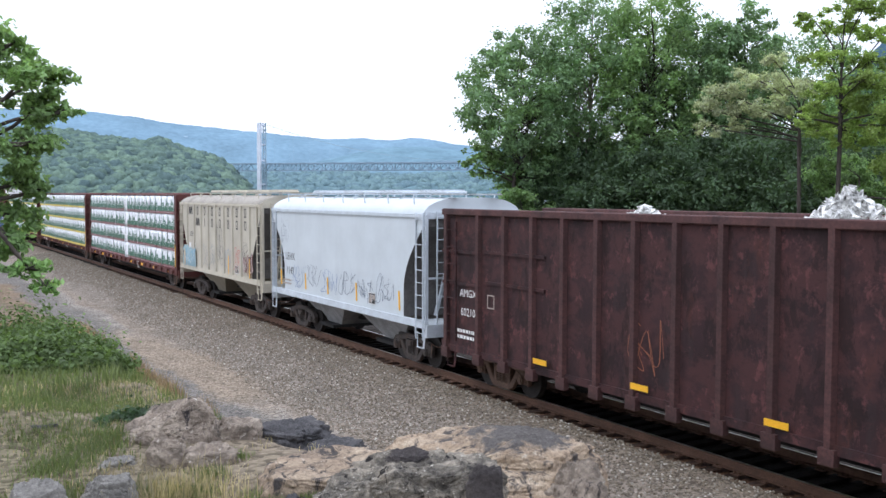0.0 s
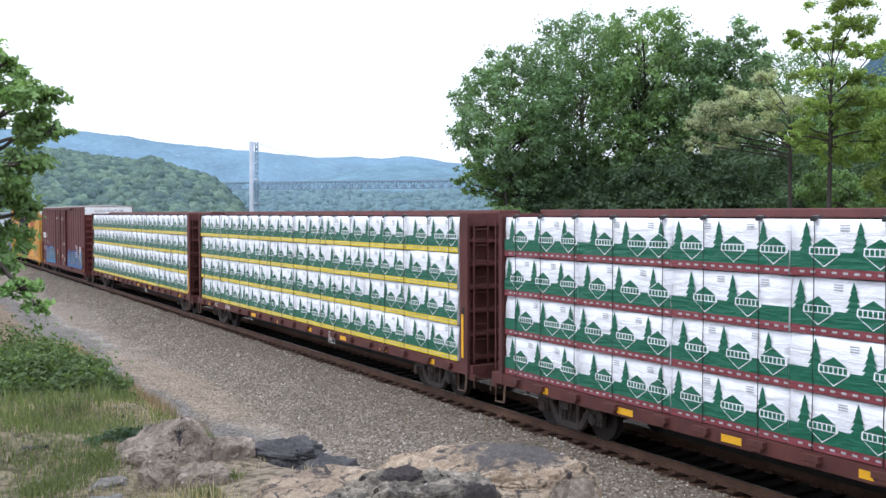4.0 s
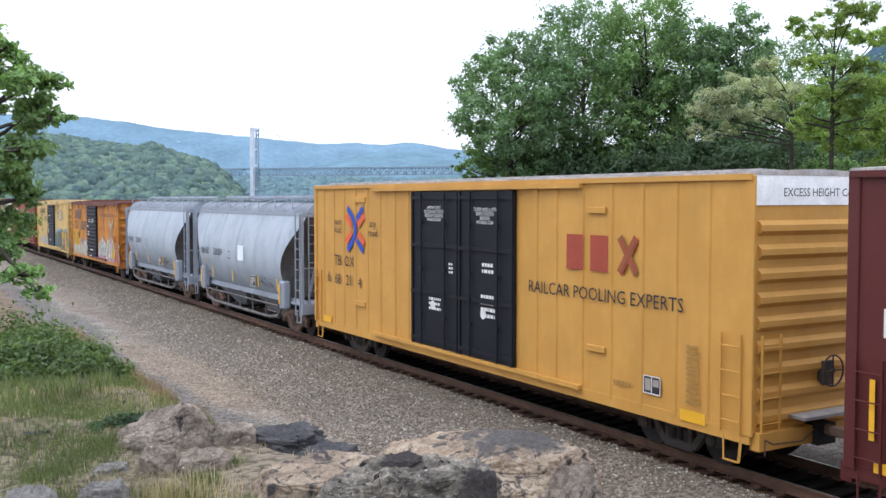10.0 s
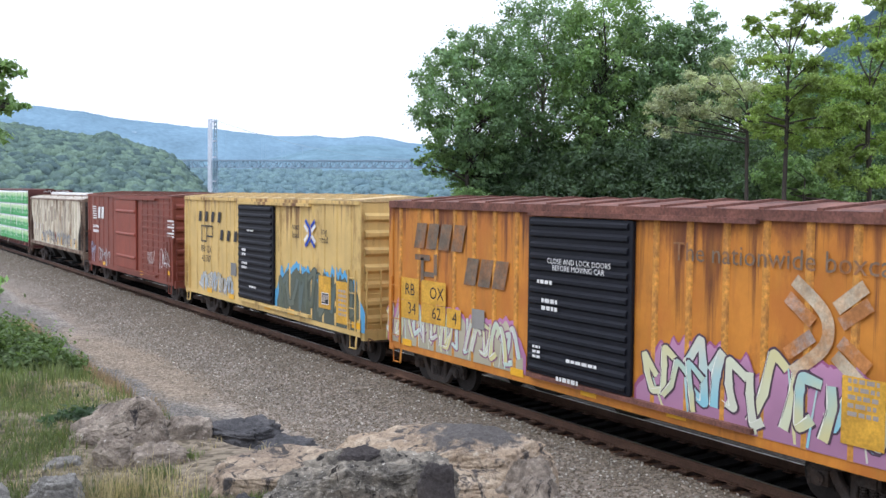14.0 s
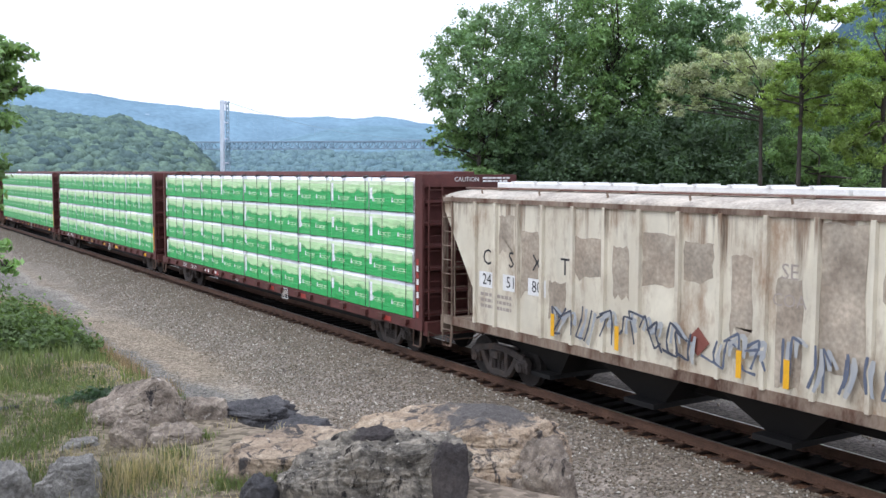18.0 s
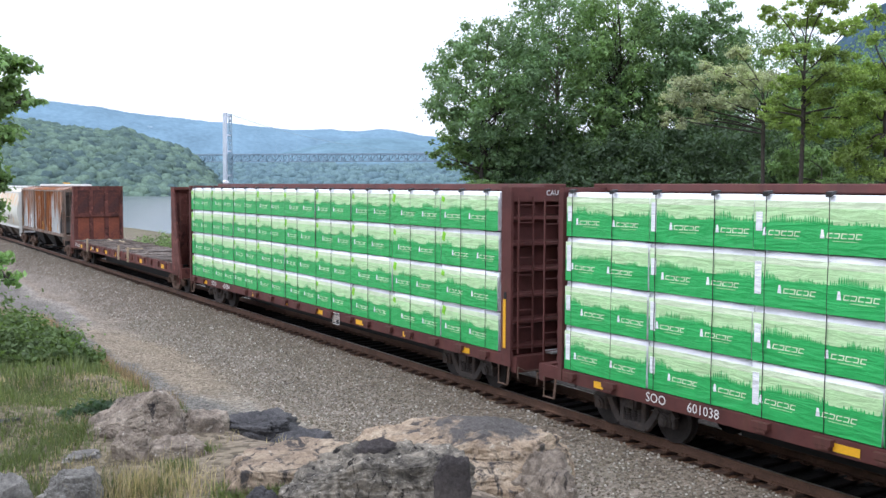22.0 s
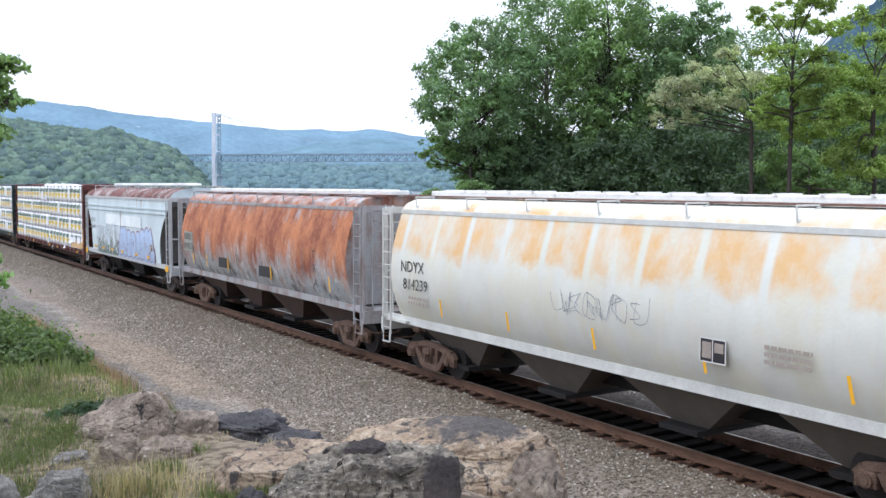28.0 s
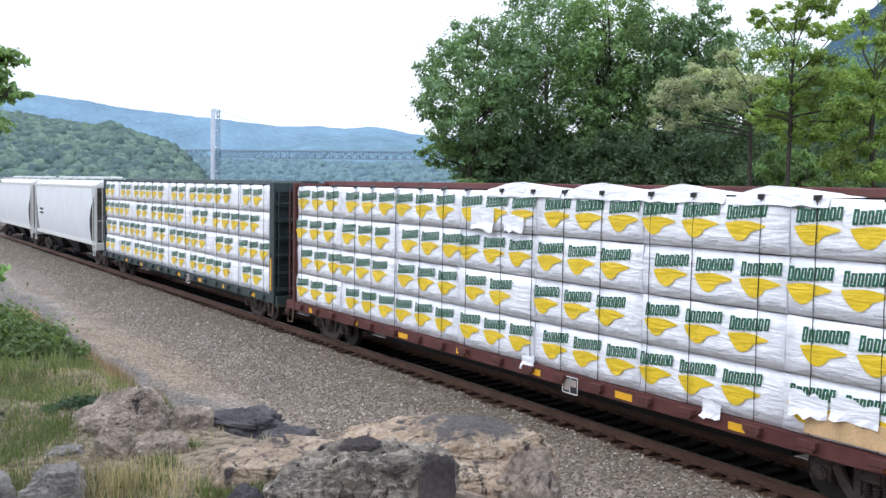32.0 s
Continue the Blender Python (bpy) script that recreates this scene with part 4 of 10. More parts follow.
def paint(name, color, rust=(0.20, 0.075, 0.03), rust_at=0.64, dirt=0.25, rough=0.55, streak=0.35, rust_band=None, x_band=None, panel=None, graffiti=None, rust2=None, fade=None, band_amt=0.35, runs=None, scuff=None):
    """Weathered paint with vertical streaks, rust patches and, where given, a rust belt (centre z, half height), a belt along x
    (centre, half length) fields of sprayed pieces (x0, x1, z0, z1, colours, style, outline)
    and rust runs from above (amount, colour, top z, foot z)."""
    m = bpy.data.materials.new(name)
    m.use_nodes = True
    n, l = m.node_tree.nodes, m.node_tree.links
    b = n["Principled BSDF"]
    tc = n.new("ShaderNodeTexCoord")
    PAINT_COORDS[name] = tc
    obj = tc.outputs["Object"]
    sep = n.new("ShaderNodeSeparateXYZ")
    l.new(obj, sep.inputs["Vector"])

    def noise_tex(scale, detail=6, stretch=(1, 1, 1), rough_=0.65, dist=0.0):
        mp = n.new("ShaderNodeMapping")
        mp.inputs["Scale"].default_value = stretch
        l.new(obj, mp.inputs["Vector"])
        t = n.new("ShaderNodeTexNoise")
        t.inputs["Scale"].default_value = scale
        t.inputs["Detail"].default_value = detail
        t.inputs["Roughness"].default_value = rough_
        t.inputs["Distortion"].default_value = dist
        l.new(mp.outputs["Vector"], t.inputs["Vector"])
        return t.outputs["Fac"]

    def math_(op, a, b_=None, c_=None):
        k = n.new("ShaderNodeMath")
        k.operation = op
        for i, v in enumerate((a, b_, c_)):
            if v is None:
                continue
            if isinstance(v, (int, float)):
                k.inputs[i].default_value = v
            else:
                l.new(v, k.inputs[i])
        return k.outputs["Value"]

    def rng(v, a, b_, lo=0.0, hi=1.0):
        k = n.new("ShaderNodeMapRange")
        k.inputs["From Min"].default_value = a
        k.inputs["From Max"].default_value = b_
        k.inputs["To Min"].default_value = lo
        k.inputs["To Max"].default_value = hi
        l.new(v, k.inputs["Value"])
        return k.outputs["Result"]

    def mix(f, a, b_):
        k = n.new("ShaderNodeMix")
        k.data_type = "RGBA"
        for s, v in (("Factor", f), ("A", a), ("B", b_)):
            if isinstance(v, tuple):
                k.inputs[s].default_value = (*v, 1)
            elif isinstance(v, (int, float)):
                k.inputs[s].default_value = v
            else:
                l.new(v, k.inputs[s])
        return k.outputs["Result"]

    big = noise_tex(0.8, 5)
    fine = noise_tex(9, 5)
    stre = noise_tex(2.2, 6, (1, 1, 0.12))
    col = mix(rng(big, 0.3, 0.7), tuple(c * (1 - dirt) for c in color), tuple(min(1, c * (1 + dirt * 0.5)) for c in color))
    col = mix(rng(stre, 0.5, 0.72, 0, streak), col, tuple(c * 0.45 + 0.02 for c in color))
    if fade:
        col = mix(rng(noise_tex(1.3, 6, (1, 1, 0.4)), 0.45, 0.62, 0, 0.8), col, fade)
    if scuff:
        col = mix(rng(noise_tex(1.3, 9, (1, 1, 1.2), 0.72, 0.3), 0.45, 0.54, 0, 0.85), col, scuff)
        col = mix(rng(noise_tex(3.4, 9, (1, 1, 0.8), 0.75, 0.2), 0.555, 0.63, 0, 0.7), col, tuple(min(1, c * 2.1) for c in scuff))
        col = mix(rng(noise_tex(2.0, 8, (1, 1, 0.5), 0.75, 0.2), 0.53, 0.59, 0, 0.8), col, tuple(c * 0.25 for c in scuff))
    if graffiti:
        PIECES[name] = graffiti
    if runs:
        amt, rc, top, low = runs
        rv = math_("ADD", noise_tex(2.6, 7, (1, 0.2, 0.035), 0.7), rng(sep.outputs["Z"], low, top, -0.16, 0.14))
        rv = math_("ADD", rv, math_("MULTIPLY_ADD", noise_tex(0.5, 3, (1, 0.2, 0.1)), 0.5, -0.25))
        col = mix(math_("MULTIPLY", rng(rv, 0.56 - amt, 0.66 - amt), rng(noise_tex(4, 5, (1, 1, 0.2)), 0.3, 0.6, 0.55, 1.0)), col, mix(rng(noise_tex(5, 4, (1, 1, 0.1)), 0.35, 0.65), rc, tuple(c * 0.45 for c in rc)))
    if panel:
        per, zc, hh, pc = panel
        fx = math_("ABSOLUTE", math_("ADD", math_("FRACT", math_("MULTIPLY", sep.outputs["X"], 1 / per)), -0.5))
        pm = math_("MULTIPLY", rng(fx, 0.40, 0.46, 1, 0), rng(math_("ADD", math_("ABSOLUTE", math_("ADD", sep.outputs["Z"], -zc)), math_("MULTIPLY_ADD", noise_tex(1.2, 5), 1.2, -0.6)), hh * 0.6, hh, 1, 0))
        pm = math_("MULTIPLY", pm, rng(noise_tex(1.0, 6, (1, 1, 0.6)), 0.36, 0.60, 0.0, 0.95))
        col = mix(pm, col, pc)
    # rust
    rn = math_("ADD", math_("MULTIPLY", noise_tex(1.6, 8, (1, 1, 0.45), 0.7), 0.72), math_("MULTIPLY", stre, 0.28))
    if rust_band:
        zc, hh = rust_band
        near = rng(math_("ABSOLUTE", math_("ADD", sep.outputs["Z"], -zc)), 0.0, hh, band_amt, -0.12)
        rn = math_("ADD", rn, near)
    if x_band:
        xc, hl = x_band
        nearx = rng(math_("ABSOLUTE", math_("ADD", sep.outputs["X"], -xc)), hl * 0.75, hl * 1.15, 0.42, -0.06)
        rn = math_("ADD", rn, nearx)
    rm = rng(rn, rust_at - 0.09, rust_at + 0.11)
    rcol = mix(rng(math_("ADD", math_("MULTIPLY", noise_tex(1.5, 6, (1, 1, 0.5)), 0.75), math_("MULTIPLY", fine, 0.25)), 0.40, 0.60), rust, rust2 or tuple(c * 0.55 for c in rust))
    col = mix(rm, col, rcol)
    l.new(col, b.inputs["Base Color"])
    l.new(rng(rm, 0, 1, rough, 0.9), b.inputs["Roughness"])
    b.inputs["Specular IOR Level"].default_value = 0.35
    bp = n.new("ShaderNodeBump")
    bp.inputs["Strength"].default_value = 0.25
    bp.inputs["Distance"].default_value = 0.015
    l.new(math_("ADD", fine, math_("MULTIPLY", big, 4.0)), bp.inputs["Height"])
    l.new(bp.outputs["Normal"], b.inputs["Normal"])
    return m


def plain(name, c, rough=0.7, metal=0.0, var=0.12):
    return mat(name, c, rough, metal, var=var, scale=2.5, fine=30, bump=0.1)


M_IRON = mat("cast_iron_dirt", (0.062, 0.052, 0.047), 0.85, 0.2, var=0.4, scale=4, fine=30, second=(0.085, 0.05, 0.032), second_amount=0.4)
M_IRON_RUST = mat("rusty_truck_iron", (0.125, 0.078, 0.056), 0.9, 0.1, var=0.4, scale=4, fine=30)
M_WHEEL = mat("wheel_steel", (0.03, 0.026, 0.024), 0.7, 0.4, var=0.35, scale=6, fine=30)
M_BLACK = plain("black_underframe", (0.010, 0.0095, 0.0095), 0.8)
M_YELLOW = plain("yellow_reflector", (0.80, 0.42, 0.02), 0.5)
M_REDREF = plain("red_reflector", (0.32, 0.035, 0.025), 0.5)
M_WHITE = plain("white_lettering", (0.74, 0.74, 0.72), 0.6)
M_BAND = plain("white_band_paint", (0.88, 0.89, 0.88), 0.5)
M_INK = plain("black_lettering", (0.02, 0.02, 0.022), 0.6)
M_GREYTXT = plain("faint_lettering", (0.35, 0.30, 0.26), 0.7)
M_STRAP = plain("black_strap", (0.015, 0.015, 0.015), 0.5)
M_BLUEDK = mat("navy_door_paint", (0.011, 0.0125, 0.018), 0.55, var=0.25, scale=1.5, fine=20, bump=0.05, spec=0.2)

CACHE = {}


def shared(name, key, build, material, parent, m=None, label=""):
    """A part whose mesh is built once for its key and then used again."""
    if key not in CACHE:
        bm = bmesh.new()
        build(bm)
        me = bpy.data.meshes.new(name)
        bm.to_mesh(me)
        bm.free()
        for k in (material if isinstance(material, (list, tuple)) else [material]):
            me.materials.append(k)
        CACHE[key] = me
    ob = new(name, CACHE[key])
    ob.parent = parent
    if m is not None:
        ob.matrix_basis = m
    if label:
        ob["label"] = label
    return ob


def cyl(bm, a, b, r, seg=12, r2=None):
    a, b = Vector(a), Vector(b)
    v = b - a
    m = Matrix.Translation((a + b) / 2) @ v.to_track_quat("Z", "Y").to_matrix().to_4x4()
    bmesh.ops.create_cone(bm, cap_ends=True, segments=seg, radius1=r, radius2=r if r2 is None else r2, depth=v.length, matrix=m)


def prism(bm, pts, axis, a, b):
    """Extrudes a closed outline along an axis: 'x' takes (y, z) points, 'y' takes (x, z), 'z' takes (x, y)."""
    def co(p, t):
        return {"x": (t, p[0], p[1]), "y": (p[0], t, p[1]), "z": (p[0], p[1], t)}[axis]
    va = [bm.verts.new(co(p, a)) for p in pts]
    vb = [bm.verts.new(co(p, b)) for p in pts]
    n = len(pts)
    for i in range(n):
        bm.faces.new((va[i], va[(i + 1) % n], vb[(i + 1) % n], vb[i]))
    bm.faces.new(va[::-1])
    bm.faces.new(vb)
    bmesh.ops.recalc_face_normals(bm, faces=bm.faces)


def boxed(name, key, c, s, material, parent, label="", bevel=0.0):
    def build(bm):
        box_bm(bm, (0, 0, 0), s)
        if bevel:
            bmesh.ops.bevel(bm, geom=bm.edges[:], offset=bevel, segments=1, affect="EDGES")
    k = key if key else ("box", name, tuple(round(v, 4) for v in s), material.name, bevel)
    return shared(name, k, build, material, parent, Matrix.Translation(c), label)


TEXTS = {}


def lettering(parent, words, x, z, size, y, material, name="lettering", align="CENTER", end=False):
    """Words painted on the near side (or, with end, on the front end) of a wagon; z is the middle of the line."""
    key = (words, size, material.name, align)
    if key not in TEXTS:
        cu = bpy.data.curves.new("lettering", "FONT")
        cu.body, cu.size, cu.align_x, cu.align_y = words, size, align, "CENTER"
        cu.space_line = 0.85
        cu.resolution_u = 2
        tmp = bpy.data.objects.new("lettering", cu)
        scene.collection.objects.link(tmp)
        bpy.context.view_layer.update()
        me = bpy.data.meshes.new_from_object(tmp.evaluated_get(bpy.context.evaluated_depsgraph_get()))
        bpy.data.objects.remove(tmp)
        me.materials.clear()
        me.materials.append(material)
        TEXTS[key] = me
    ob = new(name, TEXTS[key])
    ob.parent = parent
    ob.matrix_basis = pose(y, x, z, 90, 0, 90) if end else pose(x, y, z, 90, 0, 0)
    return ob


def flat_marks(parent, name, rects, y, material, label=""):
    """Painted rectangles (x, z, width, height) on the near side at y; patches and plates are parts of their own."""
    if len(rects) > 1 and name in ("number_patch", "bare_plate", "patch", "painted_mark", "stencil_panel", "door_card", "stencil_block"):
        return [flat_marks(parent, name, [q], y, material, label) for q in rects][-1]
    bm = bmesh.new()
    for x, z, w, h in rects:
        v = [bm.verts.new((x + sx * w / 2, y, z + sz * h / 2)) for sx, sz in ((-1, -1), (1, -1), (1, 1), (-1, 1))]
        bm.faces.new(v)
    return part(name, bm, material, parent, label)


def small_print(parent, x, z, w, h, rows, y, material, seed=0):
    """Unreadable lines of writing as short bars."""
    r = random.Random(seed)
    rects = []
    for i in range(rows):
        zz = z + h / 2 - (i + 0.5) * h / rows
        xx = x - w / 2
        while xx < x + w / 2 - 0.03:
            k = min(r.uniform(0.05, 0.16), x + w / 2 - xx)
            rects.append((xx + k / 2, zz, k, h / rows * 0.55))
            xx += k + 0.03
    ob = flat_marks(parent, "small_print", rects, y, material)
    ob["kind"] = "stuff"
    return ob


def block_word(parent, x, z, n, w, h, y, material, name="painted_mark", gap=0.25, slant=0.0):
    """A brand mark as plain blocks, one for each letter."""
    bm = bmesh.new()
    for i in range(n):
        cx = x + (i - (n - 1) / 2) * w
        q = w * (1 - gap) / 2
        v = [bm.verts.new((cx + sx * q + slant * sz, y, z + sz * h / 2)) for sx, sz in ((-1, -1), (1, -1), (1, 1), (-1, 1))]
        bm.faces.new(v)
    return part(name, bm, material, parent)


def smooth_path(pts, k=7):
    """Points along a smooth curve through pts."""
    q = [pts[0]] + list(pts) + [pts[-1]]
    out = []
    for i in range(1, len(q) - 2):
        p0, p1, p2, p3 = q[i - 1:i + 3]
        for j in range(k):
            t = j / k
            out.append(tuple(0.5 * (2 * b_ + (c_ - a_) * t + (2 * a_ - 5 * b_ + 4 * c_ - d_) * t * t + (3 * b_ - a_ - 3 * c_ + d_) * t ** 3) for a_, b_, c_, d_ in zip(p0, p1, p2, p3)))
    return out + [pts[-1]]


def ribbon(bm, pts, wdt, yf, mi=0, taper=0.35, phase=0.0):
    """One painted stroke along a smooth curve, its width swelling and thinning; yf gives the depth for a height."""
    path = smooth_path(pts)
    n, last = len(path), None
    for i, (x, z) in enumerate(path):
        a, b = path[max(0, i - 1)], path[min(n - 1, i + 1)]
        d = math.hypot(b[0] - a[0], b[1] - a[1]) or 1e-6
        w = wdt / 2 * (1 - taper * abs(math.sin(i * 0.23 + phase)))
        nx, nz_ = -(b[1] - a[1]) / d * w, (b[0] - a[0]) / d * w
        y = yf(z) - 0.00006 * i
        pair = (bm.verts.new((x + nx, y, z + nz_)), bm.verts.new((x - nx, y, z - nz_)))
        if last:
            bm.faces.new((last[0], last[1], pair[1], pair[0])).material_index = mi
        last = pair


def scrawl(parent, x, z, w, h, y, material, seed, n=4, thick=0.035, yf=None):
    """A sprayed tag: quick handwritten strokes that spell nothing, running into one another."""
    r = random.Random(seed)
    bm = bmesh.new()
    depth = yf or (lambda zz: y)
    for i in range(n):
        cx = x - w / 2 + (i + 0.5) * w / n
        st = STROKES[r.randrange(len(STROKES))]
        lean = r.uniform(-0.1, 0.3)
        pts = [(cx + (u - 0.5 + r.uniform(-0.3, 0.3)) * w / n * 1.3 + (v - 0.5) * lean * h, z + (v - 0.5 + r.uniform(-0.2, 0.2)) * h) for u, v in st]
        if r.random() < 0.6:
            pts.append((cx + w / n * 0.7, z - h * r.uniform(0.2, 0.5)))
        ribbon(bm, pts, thick, lambda zz, k=i: depth(zz) - 0.0012 * (k % 3), 0, 0.5, r.uniform(0, 6))
    return part("sprayed_tag", bm, material, parent)


STROKES = (((0, 0), (0.05, 1), (0.9, 0.75), (0.15, 0.5), (1, 0)), ((1, 0.95), (0.1, 0.8), (0.9, 0.3), (0, 0.05)), ((0, 1), (0.2, 0), (0.55, 0.65), (0.85, 0), (1, 1)), ((0.1, 0), (0, 0.9), (0.95, 1), (0.9, 0.1), (0.1, 0)),
           ((1, 0.9), (0.1, 0.95), (0, 0.1), (1, 0), (0.95, 0.5), (0.5, 0.45)), ((0, 0), (0.45, 1), (1, 0), (0.75, 0.4), (0.2, 0.4)), ((0.05, 1), (0, 0.1), (0.9, 0), (1, 1)))


def spray_mat(name, a, b, z0, z1):
    """Sprayed fill fading from one colour to another with the height, blotchy."""
    m = mat(name, a, 0.6, var=0.12, scale=3, fine=18, bump=0.05)
    n, l = m.node_tree.nodes, m.node_tree.links
    sp, tc, nz_ = n.new("ShaderNodeSeparateXYZ"), n.new("ShaderNodeTexCoord"), n.new("ShaderNodeTexNoise")
    nz_.inputs["Scale"].default_value = 1.8
    l.new(tc.outputs["Object"], sp.inputs["Vector"])
    l.new(tc.outputs["Object"], nz_.inputs["Vector"])
    mr, ad, mx = n.new("ShaderNodeMapRange"), n.new("ShaderNodeMath"), n.new("ShaderNodeMix")
    mr.inputs["From Min"].default_value, mr.inputs["From Max"].default_value = z0, z1
    l.new(sp.outputs["Z"], mr.inputs["Value"])
    ad.operation = "MULTIPLY_ADD"
    ad.inputs[1].default_value = 1.2
    ad.inputs[2].default_value = -0.6
    l.new(nz_.outputs["Fac"], ad.inputs[0])
    s2 = n.new("ShaderNodeMath")
    l.new(ad.outputs["Value"], s2.inputs[0])
    l.new(mr.outputs["Result"], s2.inputs[1])
    s2.use_clamp = True
    mx.data_type = "RGBA"
    l.new(s2.outputs["Value"], mx.inputs["Factor"])
    mx.inputs["A"].default_value, mx.inputs["B"].default_value = (*a, 1), (*b, 1)
    l.new(mx.outputs["Result"], n["Principled BSDF"].inputs["Base Color"])
    return m


def wild(r, n=3):
    """Strokes of one sprayed shape: slanted stems, hooks and wedges that spell nothing."""
    out = []
    for i in range(n):
        u, lean = (i + 0.5) / n + r.uniform(-0.14, 0.14), r.uniform(-0.28, 0.28)
        top, low = r.uniform(0.72, 1.0), r.uniform(0.0, 0.22)
        st = [(u - lean, low), (u, (top + low) / 2 + r.uniform(-0.1, 0.1)), (u + lean * 0.6, top)]
        if r.random() < 0.7:
            st.append((u + r.choice((-1, 1)) * r.uniform(0.25, 0.55), top - r.uniform(0.02, 0.3)))
        if r.random() < 0.5:
            st.insert(0, (u - lean + r.choice((-1, 1)) * r.uniform(0.2, 0.5), low + r.uniform(0.0, 0.25)))
        out.append(st)
    return out


def tight(pts, k=0.16):
    """The same line with its corners kept crisp when smoothed."""
    out = [pts[0]]
    for a, b, c in zip(pts, pts[1:], pts[2:]):
        out += [tuple(q + (p - q) * k for p, q in zip(a, b)), tuple(q + (p - q) * k for p, q in zip(c, b))]
    return out + [pts[-1]]


def spray(w, name, yf):
    """The sprayed pieces of a paint, as outlined letter shapes that spell nothing; yf gives the surface's y for a height."""
    for g, (x0, x1, z0, z1, cols, style, line, *mass) in enumerate(PIECES.get(name, ())):
        r = random.Random(len(name) * 7 + g)
        h = z1 - z0
        n = max(2, round((x1 - x0) / (h * {"bubble": 0.52, "dense": 0.42, "line": 0.62}.get(style, 0.46))))
        wl = (x1 - x0) / n
        ms = [spray_mat("spray_%s_%d_%d" % (name, g, i), cols[i], cols[(i + 1) % len(cols)], z0 + 0.2, z1) for i in range(len(cols))]
        rim = len(ms)
        ms += [plain("spray_line_%s_%d" % (name, g), line, 0.6), plain("spray_shine_%s_%d" % (name, g), mass[0][3] if mass and len(mass[0]) > 3 else (0.7, 0.72, 0.74), 0.6)]
        y = yf((z0 + z1) / 2) - 0.009 * (g if style == "dense" else 0)
        at = lambda d: (lambda zz: y - d)
        if mass:
            fill, edge_c, lift0, *_ = (*mass[0], 0.09)[:3] if len(mass[0]) < 3 else mass[0]
            for lift, c, d in ((lift0, edge_c, 0.0), (0.0, fill, 0.0018)):
                bm = bmesh.new()
                last = None
                steps = int((x1 - x0) / 0.05)
                for q in range(steps + 1):
                    u = q / steps
                    x = x0 - 0.1 - lift + (x1 - x0 + 0.2 + 2 * lift) * u
                    edge = min(1.0, u * 8 + 0.3, (1 - u) * 8 + 0.3)
                    if style == "bubble":
                        v = ((x - x0) / wl) % 1.0
                        top = z0 + h * edge * (0.78 + 0.10 * math.sin(x * 1.3 + g)) + h * 0.20 * math.sqrt(max(0.0, 1 - (2 * v - 1) ** 2)) + lift
                    else:
                        saw = abs(((x * 1.9 + g * 0.3) % 1.0) - 0.5) * 2
                        top = z0 + h * edge * (0.80 + 0.09 * math.sin(x * 2.3 + g) + 0.12 * saw ** 3 + 0.05 * math.sin(x * 9.7) + 0.04 * math.sin(x * 23 + 1)) + lift
                    pair = (bm.verts.new((x, y + 0.004 - d, z0 - 0.01)), bm.verts.new((x, y + 0.004 - d, top)))
                    if last:
                        bm.faces.new((last[0], pair[0], pair[1], last[1]))
                    last = pair
                part("sprayed_piece", bm, spray_mat("spray_ground_%s_%d_%d" % (name, g, int(lift * 100)), tuple(v * 0.75 for v in c), c, z0, z1), w, "sprayed colour field with a ragged edge")
        for i in range(n):
            bm = bmesh.new()
            sl = r.uniform(-0.05, 0.16) * h
            strokes = wild(r, 2)
            ph = r.uniform(0, 6)
            lift = 0.0065 * (i % 2)
            grow = 1.2
            zt = h * r.uniform(0.74, 0.88)
            th = min(wl * 0.27, h * 0.20) * r.uniform(0.7, 1.15)
            lines = [[(x0 + wl * (i + 0.5) + (u - 0.5 + r.uniform(-0.08, 0.08)) * wl * grow + (v - 0.5) * sl, z0 + h * 0.09 + (v + r.uniform(-0.05, 0.05)) * zt) for u, v in st] for st in strokes]
            if style == "line":              # strokes alone
                for st in lines:
                    ribbon(bm, tight(st), 0.06, at(lift), rim, 0.4, ph)
                    ribbon(bm, [(a + 0.10, b - 0.04) for a, b in st[-3:]], 0.11, at(lift - 0.002), i % len(cols), 0.5, ph + 2)
            elif style == "bubble":          # thin lines on one field
                c, k = x0 + wl * (i + 0.5), r.choice((-1, 1))
                ribbon(bm, [(c - wl * 0.46, z0 + h * 0.06), (c - wl * 0.42, z0 + h * 0.4), (c - wl * 0.5, z0 + h * 0.80)], 0.04, at(lift), rim, 0.3, ph)
                a, b, d = r.uniform(0.5, 0.78), r.uniform(0.3, 0.5), r.uniform(0.10, 0.25)
                if i % 3 == 0:
                    ribbon(bm, [(c + k * wl * 0.3, z0 + h * a), (c - k * wl * 0.1, z0 + h * (a - 0.1)), (c + k * wl * 0.1, z0 + h * b), (c - k * wl * 0.25, z0 + h * d)], 0.035, at(lift), rim, 0.3, ph)
                elif i % 3 == 1:
                    ribbon(bm, [(c - k * wl * 0.2, z0 + h * a), (c - k * wl * 0.1, z0 + h * b), (c + k * wl * 0.5, z0 + h * (b - 0.12))], 0.035, at(lift), rim, 0.3, ph)
                    ribbon(bm, [(c + k * wl * 0.1, z0 + h * 0.3), (c + k * wl * 0.25, z0 + h * 0.06)], 0.03, at(lift), rim, 0.3, ph)
                else:
                    ribbon(bm, [(c - wl * 0.3, z0 + h * b), (c + wl * 0.1, z0 + h * (b + 0.05))], 0.035, at(lift), rim, 0.3, ph)
                    ribbon(bm, [(c + wl * 0.05, z0 + h * a), (c + wl * 0.1, z0 + h * (a - 0.22))], 0.03, at(lift), rim, 0.3, ph)
